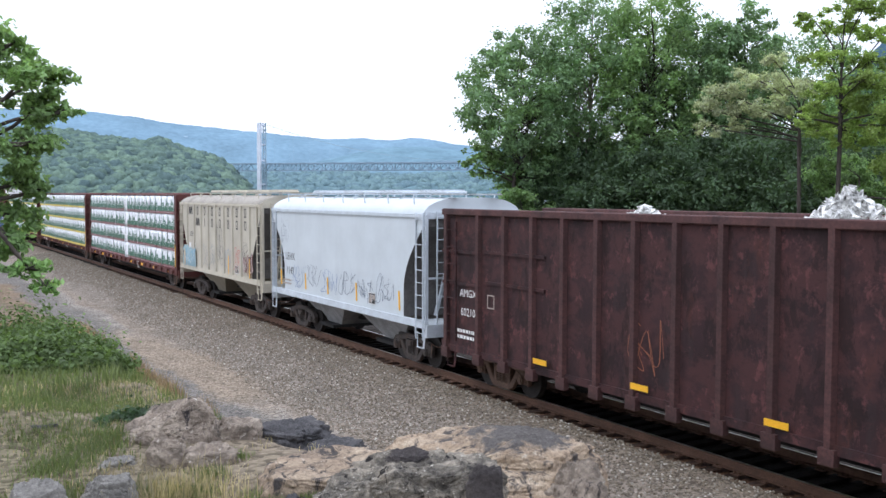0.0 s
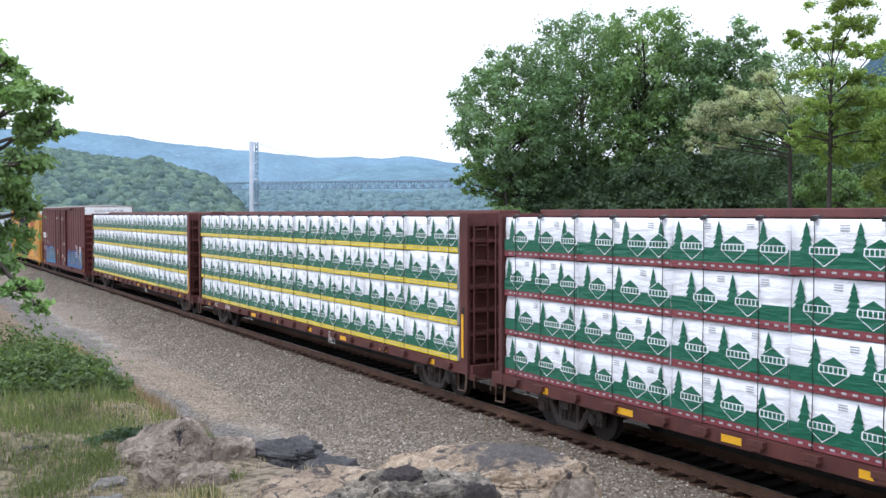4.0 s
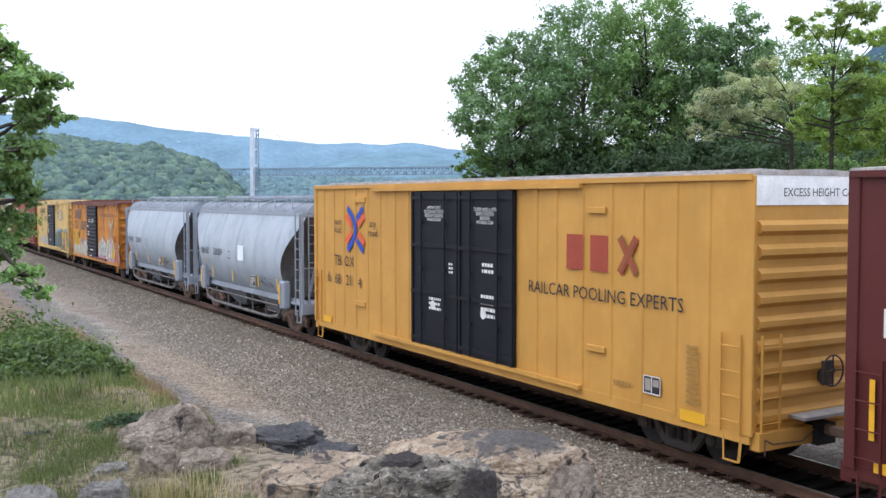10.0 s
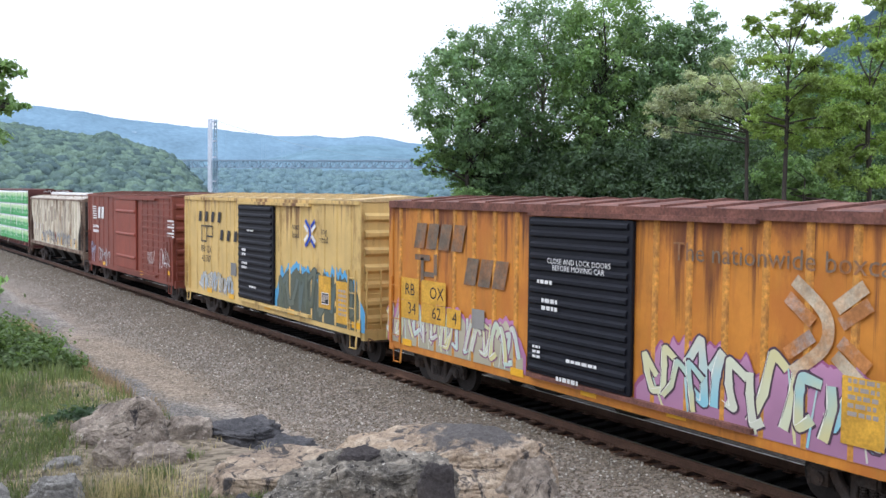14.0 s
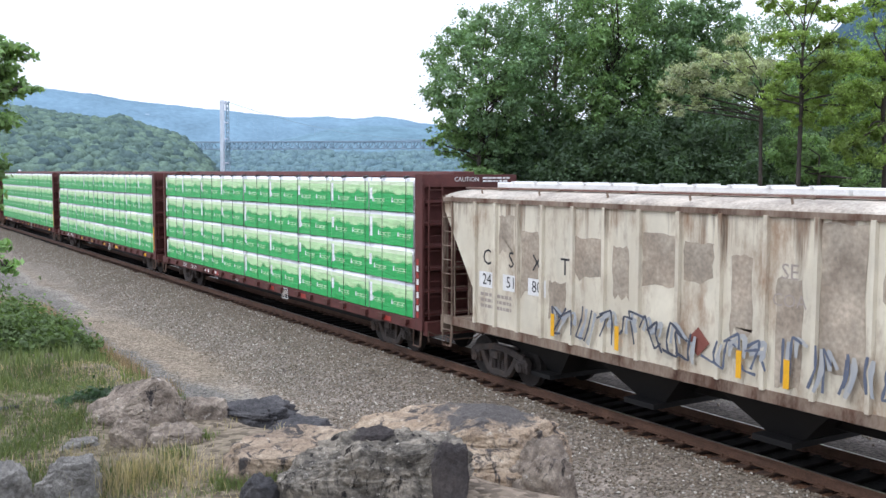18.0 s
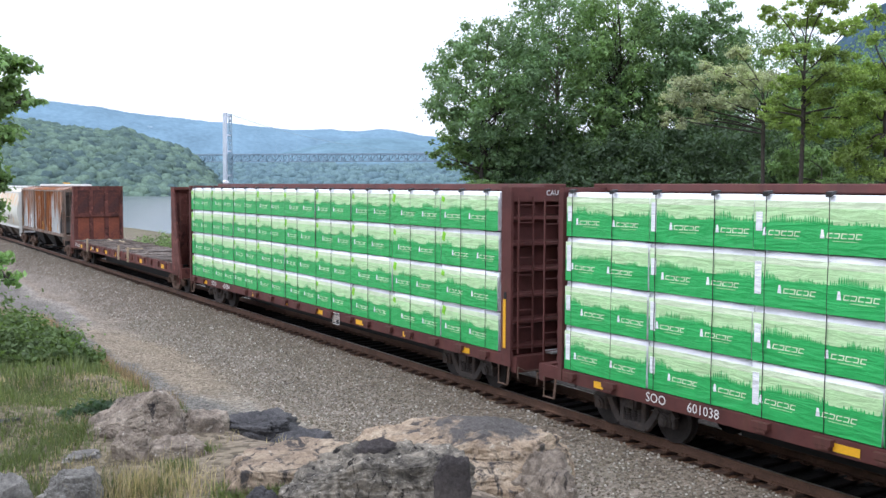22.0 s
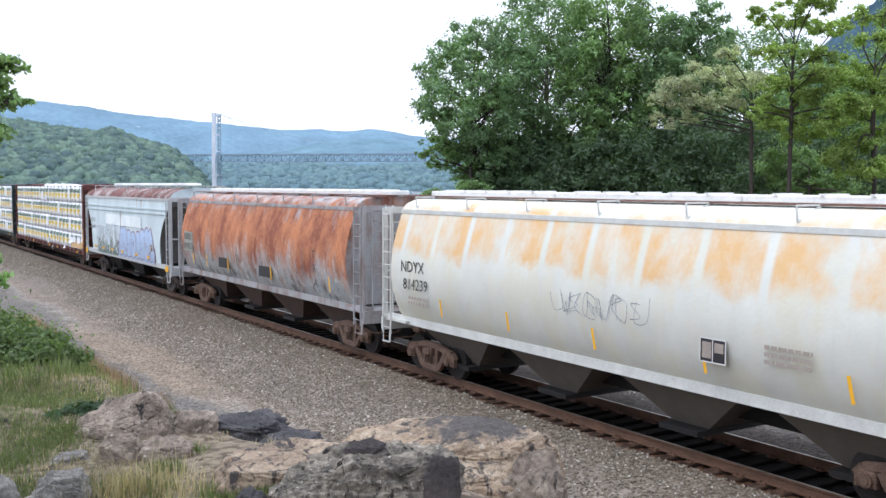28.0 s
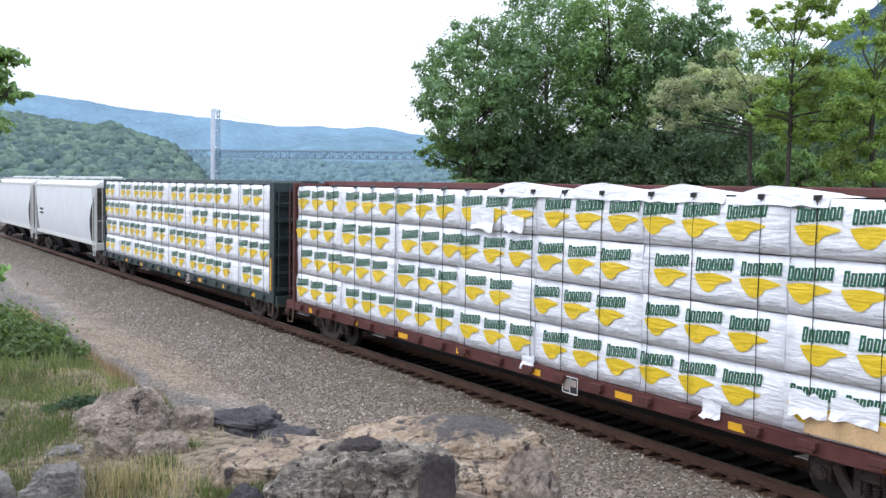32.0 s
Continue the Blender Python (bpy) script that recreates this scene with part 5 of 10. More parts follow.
                ribbon(bm, [(c - wl * 0.45, z0 + h * 0.10), (c, z0 + h * 0.03), (c + wl * 0.45, z0 + h * 0.10)], 0.045, at(lift), rim, 0.3, ph)
            else:
                for st in lines:
                    ribbon(bm, tight(st), th + 0.085, at(lift), rim, 0.22, ph)
                for st in lines:
                    ribbon(bm, tight(st), th, at(lift + 0.0022), i % len(cols), 0.22, ph)
                for st in lines:
                    ribbon(bm, tight([(a - th * 0.46, b + 0.02) for a, b in st[:3]]), 0.026, at(lift + 0.0045), rim + 1, 0.6, ph)
                q = lines[0][-1]
                ribbon(bm, [q, (q[0] + r.uniform(-0.1, 0.1), q[1] - 0.05), (q[0] + r.uniform(-0.25, 0.25), z0 + 0.02)], 0.06, at(lift + 0.001), (i + 1) % len(cols), 0.5, ph)
            part("sprayed_piece", bm, ms, w, "sprayed graffiti shape with an outline")


# ---- running gear ----
WHEEL_R = 0.457


def build_wheelset(bm):
    cyl(bm, (0, -1.05, 0), (0, 1.05, 0), 0.085, 10)
    for s in (-1, 1):
        cyl(bm, (0, s * 0.69, 0), (0, s * 0.725, 0), WHEEL_R + 0.028, 28)
        cyl(bm, (0, s * 0.725, 0), (0, s * 0.83, 0), WHEEL_R, 28)
        cyl(bm, (0, s * 0.825, 0), (0, s * 0.834, 0), WHEEL_R - 0.07, 24, WHEEL_R - 0.12)
        cyl(bm, (0, s * 0.83, 0), (0, s * 0.88, 0), 0.16, 12)
        for k in range(3):
            g = k * 2.094
            cyl(bm, (0.22 * math.cos(g), s * 0.83, 0.22 * math.sin(g)), (0.22 * math.cos(g), s * 0.842, 0.22 * math.sin(g)), 0.045, 8)


def build_side_frame(bm):
    def cast(pts, w=0.13):
        for (x0, z0), (x1, z1) in zip(pts, pts[1:]):
            bar(bm, (x0, 0, z0), (x1, 0, z1), 0.125, w)
    cast([(-1.1, 0.50), (-0.98, 0.64), (-0.62, 0.70), (-0.3, 0.76), (0.3, 0.76), (0.62, 0.70), (0.98, 0.64), (1.1, 0.50)], 0.15)
    cast([(-0.68, 0.62), (-0.58, 0.44), (-0.36, 0.19), (0.36, 0.19), (0.58, 0.44), (0.68, 0.62)], 0.16)
    cast([(-0.30, 0.76), (-0.30, 0.20)])
    cast([(0.30, 0.76), (0.30, 0.20)])
    for s in (-1, 1):
        box_bm(bm, (s * 0.89, 0, 0.47), (0.30, 0.17, 0.25))
        cyl(bm, (s * 0.89, -0.14, 0.457), (s * 0.89, 0.12, 0.457), 0.115, 12)
        cyl(bm, (s * 0.89, -0.16, 0.457), (s * 0.89, -0.13, 0.457), 0.07, 8)
        box_bm(bm, (s * 1.09, 0, 0.44), (0.07, 0.13, 0.22))
    bmesh.ops.bevel(bm, geom=[e for e in bm.edges if e.calc_length() > 0.2], offset=0.018, segments=1, affect="EDGES")


def build_spring(bm):
    """A stout coil: rings round a core, joined by their profile."""
    n, rows = 9, []
    prof_s = [(0.05, 0.21)] + [(r_, 0.235 + k * 0.047 + dz) for k in range(6) for r_, dz in ((0.05, 0.0), (0.072, 0.008), (0.072, 0.024), (0.05, 0.032))] + [(0.05, 0.53)]
    for r_, z in prof_s:
        rows.append([bm.verts.new((r_ * math.cos(2 * math.pi * i / n), r_ * math.sin(2 * math.pi * i / n), z)) for i in range(n)])
    for a, b in zip(rows, rows[1:]):
        for i in range(n):
            bm.faces.new((a[i], a[(i + 1) % n], b[(i + 1) % n], b[i]))


def build_bolster(bm):
    box_bm(bm, (0, 0, 0.62), (0.42, 2.3, 0.18))
    cyl(bm, (0, 0, 0.7), (0, 0, 0.82), 0.2, 14)
    for s in (-1, 1):
        box_bm(bm, (0.0, s * 1.14, 0.62), (0.30, 0.08, 0.16))


def build_brake(bm):
    for s in (-1, 1):
        bar(bm, (s * 0.36, -0.75, 0.36), (s * 0.36, 0.75, 0.36), 0.08)
        for y in (-0.76, 0.76):
            box_bm(bm, (s * 0.40, y, 0.42), (0.07, 0.09, 0.3))


WHEELS = {-1: [], 1: []}


def truck(parent, x, iron=None):
    iron = iron or M_IRON
    t = shared("truck", ("bolster", iron.name), build_bolster, iron, parent, Matrix.Translation((x, 0, 0)), "dirty cast steel truck")
    for s in (-1, 1):
        shared("side_frame", ("side_frame", iron.name), build_side_frame, iron, t, pose(0, s * 1.0, 0, 0, 0, 0 if s < 0 else 180))
        for x_s in (-0.17, 0.0, 0.17):
            shared("spring", ("spring", iron.name), build_spring, iron, t, Matrix.Translation((x_s, s * 1.0, 0)))
        w = shared("wheelset", "wheelset", build_wheelset, M_WHEEL, t, Matrix.Translation((s * 0.89, 0, WHEEL_R)), "steel wheels on an axle")
        WHEELS[s].append(w)
    shared("brake_rigging", "brake", build_brake, M_IRON, t)
    return t


def build_coupler(bm):
    box_bm(bm, (-0.35, 0, 0.86), (0.75, 0.15, 0.17))
    box_bm(bm, (0.06, 0.02, 0.86), (0.20, 0.30, 0.27))
    box_bm(bm, (0.14, -0.11, 0.86), (0.16, 0.12, 0.26))
    bmesh.ops.bevel(bm, geom=bm.edges[:], offset=0.025, segments=1, affect="EDGES")


def build_hose(bm):
    pts = [(-0.25, 0.3, 0.75), (-0.05, 0.3, 0.62), (0.12, 0.22, 0.42), (0.28, 0.1, 0.34), (0.36, 0.02, 0.36)]
    for a, b in zip(pts, pts[1:]):
        cyl(bm, a, b, 0.028, 8)


def build_cut_lever(bm):
    pts = [(0, -1.4, 0.82), (0, -1.2, 0.72), (0.02, -0.5, 0.70), (0.05, -0.1, 0.95)]
    for a, b in zip(pts, pts[1:]):
        cyl(bm, a, b, 0.014, 6)
    cyl(bm, (0, -1.4, 0.82), (0.0, -1.4, 0.55), 0.014, 6)


def ends_gear(parent, half, sill):
    """Coupler, brake hose and cut lever at both ends; half is half the pulling length, sill the x of the end sill."""
    for s in (-1, 1):
        rot = 0 if s > 0 else 180
        shared("coupler", "coupler", build_coupler, M_IRON_RUST, parent, pose(s * (half - 0.16), 0, 0, 0, 0, rot))
        shared("brake_hose", "hose", build_hose, M_BLACK, parent, pose(s * (half - 0.35), 0, 0, 0, 0, rot))
        shared("cut_lever", ("lever", s), build_cut_lever, M_IRON_RUST, parent, Matrix.Translation((s * (sill + 0.06), 0, 0)) @ Matrix.Diagonal((s, 1, 1, 1)))


def ladder_build(width, height, rungs, stile=0.03, rung=0.012):
    """A ladder in the xz plane, feet at the origin."""
    def build(bm):
        for s in (-1, 1):
            bar(bm, (s * width / 2, 0, 0), (s * width / 2, 0, height), stile, stile * 1.4)
        for k in range(rungs):
            z = height * (k + 0.5) / rungs
            cyl(bm, (-width / 2, -0.02, z), (width / 2, -0.02, z), rung, 6)
    return build


def ladder(parent, x, y, z, width, height, rungs, material, end=False, name="ladder"):
    m = pose(x, y, z, 0, 0, 90) if end else pose(x, y, z)
    return shared(name, ("ladder", width, round(height, 3), rungs, material.name), ladder_build(width, height, rungs), material, parent, m)


def build_stirrup(bm):
    for s in (-1, 1):
        bar(bm, (s * 0.2, 0, 0), (s * 0.17, -0.02, -0.42), 0.02, 0.05)
    bar(bm, (-0.18, -0.02, -0.42), (0.18, -0.02, -0.42), 0.05, 0.02)


def stirrups(parent, x, y, z, material):
    for s in (-1, 1):
        for t in (-1, 1):
            shared("stirrup_step", ("stirrup", material.name), build_stirrup, material, parent, Matrix.Translation((s * x, t * y, z)))


def build_brake_wheel(bm):
    n = 20
    pts = [(0, 0.27 * math.cos(2 * math.pi * k / n), 0.27 * math.sin(2 * math.pi * k / n)) for k in range(n)]
    for a, b in zip(pts, pts[1:] + pts[:1]):
        cyl(bm, a, b, 0.016, 6)
    for k in range(4):
        cyl(bm, (0, 0, 0), pts[k * 5], 0.012, 6)
    cyl(bm, (-0.12, 0, 0), (0.02, 0, 0), 0.045, 10)
    box_bm(bm, (-0.16, 0, -0.05), (0.16, 0.26, 0.42))


def brake_wheel(parent, x, y, z):
    shared("brake_wheel", "brake_wheel", build_brake_wheel, M_IRON, parent, Matrix.Translation((x, y, z)), "round hand brake wheel")


def reflectors(parent, spots, y, material=None, w=0.42, h=0.12):
    for x, z in spots:
        boxed("reflector", None, (x, y, z), (w, 0.008, h), material or M_YELLOW, parent, "yellow reflective strip")


WAGONS = []   # the moving things with the x of their middle at the start
COUP = [-4.73, -22.33, -35.18, -47.88, -72.09, -96.34, -120.56, -140.75, -161.09, -174.95, -188.7, -205.4, -222.05, -238.5, -255.39, -279.56, -303.75, -327.96,
        -352.6, -370.5, -388.38, -405.89, -422.59, -446.73, -470.92, -489.21, -507.5]


def wagon(k, name, label, category="railway wagon"):
    """The empty of the wagon at place k of the train; returns it with its pulling length."""
    e = new(name)
    mid = (COUP[k] + COUP[k + 1]) / 2
    e.location = (mid, YC, 0)
    tagged(e, label, category, "wagons of the freight train")
    WAGONS.append((e, mid))
    return e, COUP[k] - COUP[k + 1]


def level_loft(levels, ends_too=True, dark_to=0.0, roof_from=99.0):
    """A body from levels (z, half width, half length); returns a builder. Sides and ends get their own edges; faces above roof_from take the third material."""
    def build(bm):
        for s in (-1, 1):
            cols = []
            for z, hw, hl in levels:
                cols.append([bm.verts.new((t * hl, s * hw, z)) for t in (-1, 1)])
            for a, b in zip(cols, cols[1:]):
                f = bm.faces.new((a[0], a[1], b[1], b[0]) if s < 0 else (a[0], b[0], b[1], a[1]))
                f.smooth = True
                f.material_index = 2 if a[0].co.z >= roof_from else 0
        if ends_too:
            for t in (-1, 1):
                cols = []
                for z, hw, hl in levels:
                    cols.append([bm.verts.new((t * hl, s * hw, z)) for s in (-1, 1)])
                for a, b in zip(cols, cols[1:]):
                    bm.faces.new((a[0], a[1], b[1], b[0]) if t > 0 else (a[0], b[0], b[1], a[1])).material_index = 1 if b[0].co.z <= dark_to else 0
        for z, hw, hl in (levels[0], levels[-1]):
            if hw > 0.02:
                bm.faces.new([bm.verts.new((a * hl, b * hw, z)) for a, b in ((-1, -1), (1, -1), (1, 1), (-1, 1))])
    return build

# ---- gondola ----
M_GOND = paint("oxide_gondola_paint", (0.030, 0.012, 0.0135), rust=(0.15, 0.048, 0.032), rust_at=0.66, dirt=0.5, rough=0.75, streak=0.6, scuff=(0.056, 0.0205, 0.020))
M_GOND_POST = mat("worn_oxide_post", (0.066, 0.026, 0.0235), 0.8, var=0.4, scale=2.0, fine=18, second=(0.042, 0.018, 0.018), second_amount=0.45, rnd=0.2)


def gondola(k):
    w, L = wagon(k, "gondola_wagon", "dark brown rusty gondola wagon heaped with pale scrap metal")
    hl, hw, zt, zb = L / 2 - 0.55, 1.55, 4.36, 1.02
    lay_paint(M_GOND, w)
    for s in (-1, 1):
        boxed("side_panel", None, (0, s * hw, (zt + zb) / 2), (2 * hl, 0.04, zt - zb), M_GOND, w)
        boxed("top_chord", None, (0, s * (hw + 0.02), zt + 0.03), (2 * hl + 0.1, 0.20, 0.16), M_GOND_POST, w, bevel=0.02)
        boxed("end_panel", None, (s * hl, 0, (zt + zb) / 2), (0.05, 2 * hw, zt - zb), M_GOND, w)
        for z in (1.5, 2.1, 2.7, 3.3, 3.9):
            boxed("end_rib", None, (s * (hl + 0.06), 0, z), (0.10, 2 * hw, 0.12), M_GOND, w)
        boxed("end_sill", None, (s * (hl + 0.03), 0, 0.92), (0.24, 2 * hw + 0.1, 0.34), M_GOND, w)
    xs = [-hl + 0.12] + [-6.6 + 1.13 * i for i in range(13)] + [hl - 0.12]
    def post(bm):
        prism(bm, [(-0.09, 0), (-0.06, -0.10), (0.06, -0.10), (0.09, 0)], "z", zb - 0.25, zt)
        box_bm(bm, (0, -0.05, zb - 0.2), (0.30, 0.14, 0.26))
    for x in xs:
        for s in (-1, 1):
            shared("side_post", "gond_post", post, M_GOND_POST, w, pose(x, s * (hw + 0.02), 0, 0, 0, 0 if s < 0 else 180))
    for s in (-1, 1):
        boxed("side_sill", None, (0, s * (hw - 0.02), zb - 0.08), (2 * hl, 0.16, 0.16), M_GOND, w)
        for z in (3.45, 2.72):
            boxed("side_rib", None, (-5.1, s * (hw + 0.04), z), (2.4, 0.06, 0.07), M_GOND, w)
    boxed("side_rib", None, (-7.5, -hw - 0.04, 2.6), (1.7, 0.06, 0.07), M_GOND, w)
    boxed("side_rib", None, (-7.5, -hw - 0.04, 3.4), (1.7, 0.06, 0.07), M_GOND, w)
    boxed("floor", None, (0, 0, zb), (2 * hl, 2 * hw, 0.08), M_GOND, w)
    boxed("center_sill", None, (0, 0, 0.78), (L - 1.5, 0.5, 0.4), M_BLACK, w)
    # black block added only to darken the gap below the sill
    boxed("sill_belly", None, (0, 0, 0.50), (L - 8.0, 0.5, 0.26), M_BLACK, w)
    for s in (-1, 1):
        truck(w, s * (L / 2 - 2.4), M_IRON_RUST)
    ends_gear(w, L / 2, hl + 0.15)
    stirrups(w, hl - 0.35, hw + 0.04, 0.9, M_GOND)
    ladder(w, -hl + 0.42, -hw - 0.09, 1.15, 0.42, 3.0, 7, M_GOND)
    ladder(w, hl - 0.42, -hw - 0.09, 1.15, 0.42, 3.0, 7, M_GOND)
    y = -hw - 0.028
    lettering(w, "AMGX", -7.14, 2.37, 0.27, y, M_WHITE)
    lettering(w, "60210", -7.14, 1.90, 0.28, y, M_WHITE)
    small_print(w, -7.3, 1.35, 0.9, 0.30, 2, y, M_WHITE, 3)
    flat_marks(w, "stencil_frame", [(-6.1, 2.42, 0.3, 0.03), (-6.1, 2.12, 0.3, 0.03), (-6.24, 2.27, 0.03, 0.3), (-5.96, 2.27, 0.03, 0.3)], y, M_GREYTXT)
    reflectors(w, [(-3.95, 1.16), (-0.7, 1.16), (2.6, 1.13), (5.9, 1.13)], -hw - 0.13, w=0.5)
    scrawl(w, -0.65, 1.95, 0.9, 0.8, y, plain("chalk_orange", (0.24, 0.085, 0.045)), 5, 3, 0.025)
    # scrap heap
    rs = np.random.RandomState(8)
    M_SCRAP = mat("pale_scrap", (0.62, 0.62, 0.60), 0.5, 0.4, var=0.5, scale=5, fine=25)
    V, F = [], []
    for cx, top, wide in ((-2.5, 0.55, 0.7), (2.6, 0.95, 0.7), (6.4, 0.5, 0.7)):
        for i in range(900):
            d, a = abs(rs.normal()) * wide * 0.75, rs.uniform(0, 6.28)
            x, y2 = cx + d * math.cos(a) * 1.2, d * math.sin(a)
            if abs(x) > hl - 0.3 or abs(y2) > 1.4:
                continue
            z = 3.98 + top * max(0.0, 1 - d / (wide * 1.6)) * rs.uniform(0.75, 1.05)
            k = len(V)
            e = rs.uniform(0.04, 0.13)
            V += [tuple(np.array([x, y2, z]) + rs.uniform(-1, 1, 3) * e) for _ in range(4)]
            F += [(k, k + 1, k + 2), (k, k + 2, k + 3), (k, k + 3, k + 1), (k + 1, k + 3, k + 2)]
    heap = new("scrap_heap", mesh_of("scrap_heap", V, F, M_SCRAP))
    heap.parent = w
    heap["label"] = "heap of pale crumpled scrap metal"
    heap["kind"] = "stuff"
    boxed("scrap_bed", None, (0, 0, 3.5), (2 * hl - 0.2, 2 * hw - 0.12, 0.5), M_SCRAP, w)


# ---- covered hoppers ----
def hopper(k, label, body, eave=4.4, roof=4.72, sill=1.42, hw=1.55, slope_top=None, ribs=0, rib_xs=None, cut=1.0, bays=3, bay_mat=None, frame=None, roundness=0.0, fin_top=True,
           hatch=None, long_hatch=False, end_mat=None, flat_end=False, name="covered_hopper_wagon", iron=None, inset=0.55, top_rail=True, tank=False, roof_mat=None):
    """A covered hopper. cut: how far the side is cut back at its foot; roundness: belly of the sides; flat_end: upright end sheets."""
    w, L = wagon(k, name, label)
    hl = L / 2 - inset
    lay_paint(body, w)
    frame = frame or body
    hatch = hatch or frame
    def width(z):
        u = (z - sill) / (eave - sill)
        return hw + roundness * (math.sin(math.pi * min(max(u, 0), 1) ** 0.85) - 0.55)
    def length(z):
        if flat_end:
            return hl - cut
        zt_, zb_ = eave - 0.30, sill + (eave - sill) * 0.27
        if z >= zt_:
            return hl - 0.12
        if z <= zb_:
            return hl - 0.12 - cut
        u = (zt_ - z) / (zt_ - zb_)
        return hl - 0.12 - cut * (math.sin(u * math.pi / 2) if tank else u)
    n = 18
    lev = [(sill + (eave - sill) * i / n, width(sill + (eave - sill) * i / n), length(sill + (eave - sill) * i / n)) for i in range(n + 1)]
    top_hl = lev[-1][2]
    for i in range(1, 7):
        g = i / 6 * math.pi / 2
        lev.append((eave + (roof - eave) * math.sin(g), 0.42 + (lev[n][1] - 0.42) * math.cos(g), top_hl))
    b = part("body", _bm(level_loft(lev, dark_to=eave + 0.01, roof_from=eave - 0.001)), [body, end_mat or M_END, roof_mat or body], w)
    # side posts
    xs = rib_xs if rib_xs is not None else ([] if not ribs else [(-1 + 2 * (i + 0.5) / ribs) * (hl - cut - 0.15) for i in range(ribs)])
    def rib(bm):
        prism(bm, [(-0.055, 0.0), (-0.04, -0.07), (0.04, -0.07), (0.055, 0.0)], "z", sill, eave - 0.06)
    for x in xs:
        for s in (-1, 1):
            shared("side_post", ("hop_rib", sill, eave, body.name), rib, body, w, pose(x, s * hw, 0, 0, 0, 0 if s < 0 else 180))
    for s in (-1, 1):
        boxed("side_sill", None, (0, s * (width(sill) - 0.02), sill - 0.09), (2 * hl, 0.10, 0.20), frame, w)
        boxed("eave_rail", None, (0, s * (width(eave) + 0.015), eave - 0.03), (2 * top_hl, 0.06, 0.10), frame, w)
    # roof walk and hatches
    zr = roof + (0.0 if long_hatch else 0.06)
    walk_mat = M_GRATE_RUST if long_hatch else M_GRATE
    for s in (-1, 1):
        boxed("running_board", None, (0, s * 0.62, zr + 0.03), (2 * hl + 0.3, 0.30, 0.035), walk_mat, w)
    nb = 7
    for i in range(nb):
        x = (-1 + 2 * (i + 0.5) / nb) * (hl - 0.3)
        for s in (-1, 1):
            def bracket(bm):
                bar(bm, (0, -0.75, 0), (0, -1.3, -(roof - eave) * 0.75), 0.03, 0.03)
                bar(bm, (0, -1.3, -(roof - eave) * 0.75), (0, -1.33, 0.02), 0.03, 0.03)
                bar(bm, (0, -0.4, 0.02), (0, -1.33, 0.02), 0.03, 0.03)
            shared("roof_bracket", ("bracket", round(roof - eave, 2), frame.name), bracket, frame, w, pose(x, 0, zr, 0, 0, 0 if s < 0 else 180))
    nh = 3 if long_hatch else 4
    lid_l = (2 * hl - 0.9) / nh - 0.12 if long_hatch else 1.7
    for i in range(nh):
        x = (-1 + 2 * (i + 0.5) / nh) * (hl - 0.5)
        def lid(bm):
            box_bm(bm, (0, 0, 0.05 if long_hatch else 0.03), (lid_l, 0.62 if long_hatch else 0.70, 0.14 if long_hatch else 0.08))
            bmesh.ops.bevel(bm, geom=bm.edges[:], offset=0.025, segments=1, affect="EDGES")
            for t in (-0.36, -0.18, 0, 0.18, 0.36):
                box_bm(bm, (t * lid_l, 0, 0.13 if long_hatch else 0.09), (0.08, 0.70 if long_hatch else 0.74, 0.04))
        shared("hatch", ("hatch", hatch.name, round(lid_l, 2)), lid, hatch, w, Matrix.Translation((x, 0, zr + 0.05)))
    # discharge bays
    bay_mat = bay_mat or M_BLACK
    span = 2 * (hl - cut) - 0.5
    bl = span / bays
    for i in range(bays):
        x = -span / 2 + (i + 0.5) * bl
        def bay(bm):
            a = [bm.verts.new((sx * bl * 0.49, sy * 1.20, sill)) for sx, sy in ((-1, -1), (1, -1), (1, 1), (-1, 1))]
            c = [bm.verts.new((sx * bl * 0.12, sy * 0.62, 0.42)) for sx, sy in ((-1, -1), (1, -1), (1, 1), (-1, 1))]
            for j in range(4):
                bm.faces.new((a[j], a[(j + 1) % 4], c[(j + 1) % 4], c[j]))
            bm.faces.new(c)
        shared("discharge_bay", ("bay", round(bl, 2), sill, bay_mat.name), bay, bay_mat, w, Matrix.Translation((x, 0, 0)))
        boxed("outlet_gate", None, (x, 0, 0.37), (bl * 0.26, 1.9, 0.10), M_BLACK, w)
    boxed("center_sill", None, (0, 0, 0.82), (L - 1.3, 0.42, 0.34), M_BLACK, w)
    # ends: platform, posts, slope braces, ladders
    for s in (-1, 1):
        boxed("end_platform", None, (s * (hl - 0.55), 0, sill - 0.12), (1.2, 2 * hw - 0.1, 0.07), frame, w)
        boxed("end_sill", None, (s * (hl - 0.02), 0, sill - 0.26), (0.16, 2 * hw, 0.34), frame, w)
        for t in (-1, 1):
            boxed("corner_post", None, (s * (hl - 0.08), t * (hw - 0.05), (eave + sill) / 2 - 0.05), (0.11, 0.09, eave - sill + 0.1), frame, w)
            boxed("end_post", None, (s * (hl - 0.10), t * 0.75, (eave + sill) / 2), (0.09, 0.07, eave - sill), frame, w)
        boxed("end_crossbeam", None, (s * (hl - 0.09), 0, eave - 0.02), (0.10, 2 * hw - 0.1, 0.18), frame, w)
        boxed("end_crossbeam", None, (s * (hl - 0.09), 0, sill + 1.15), (0.05, 2 * hw - 0.1, 0.05), frame, w)
        def brace(bm):
            bar(bm, (0.1, 0, sill), (cut * 0.75, 0, eave - 1.2), 0.07, 0.10)
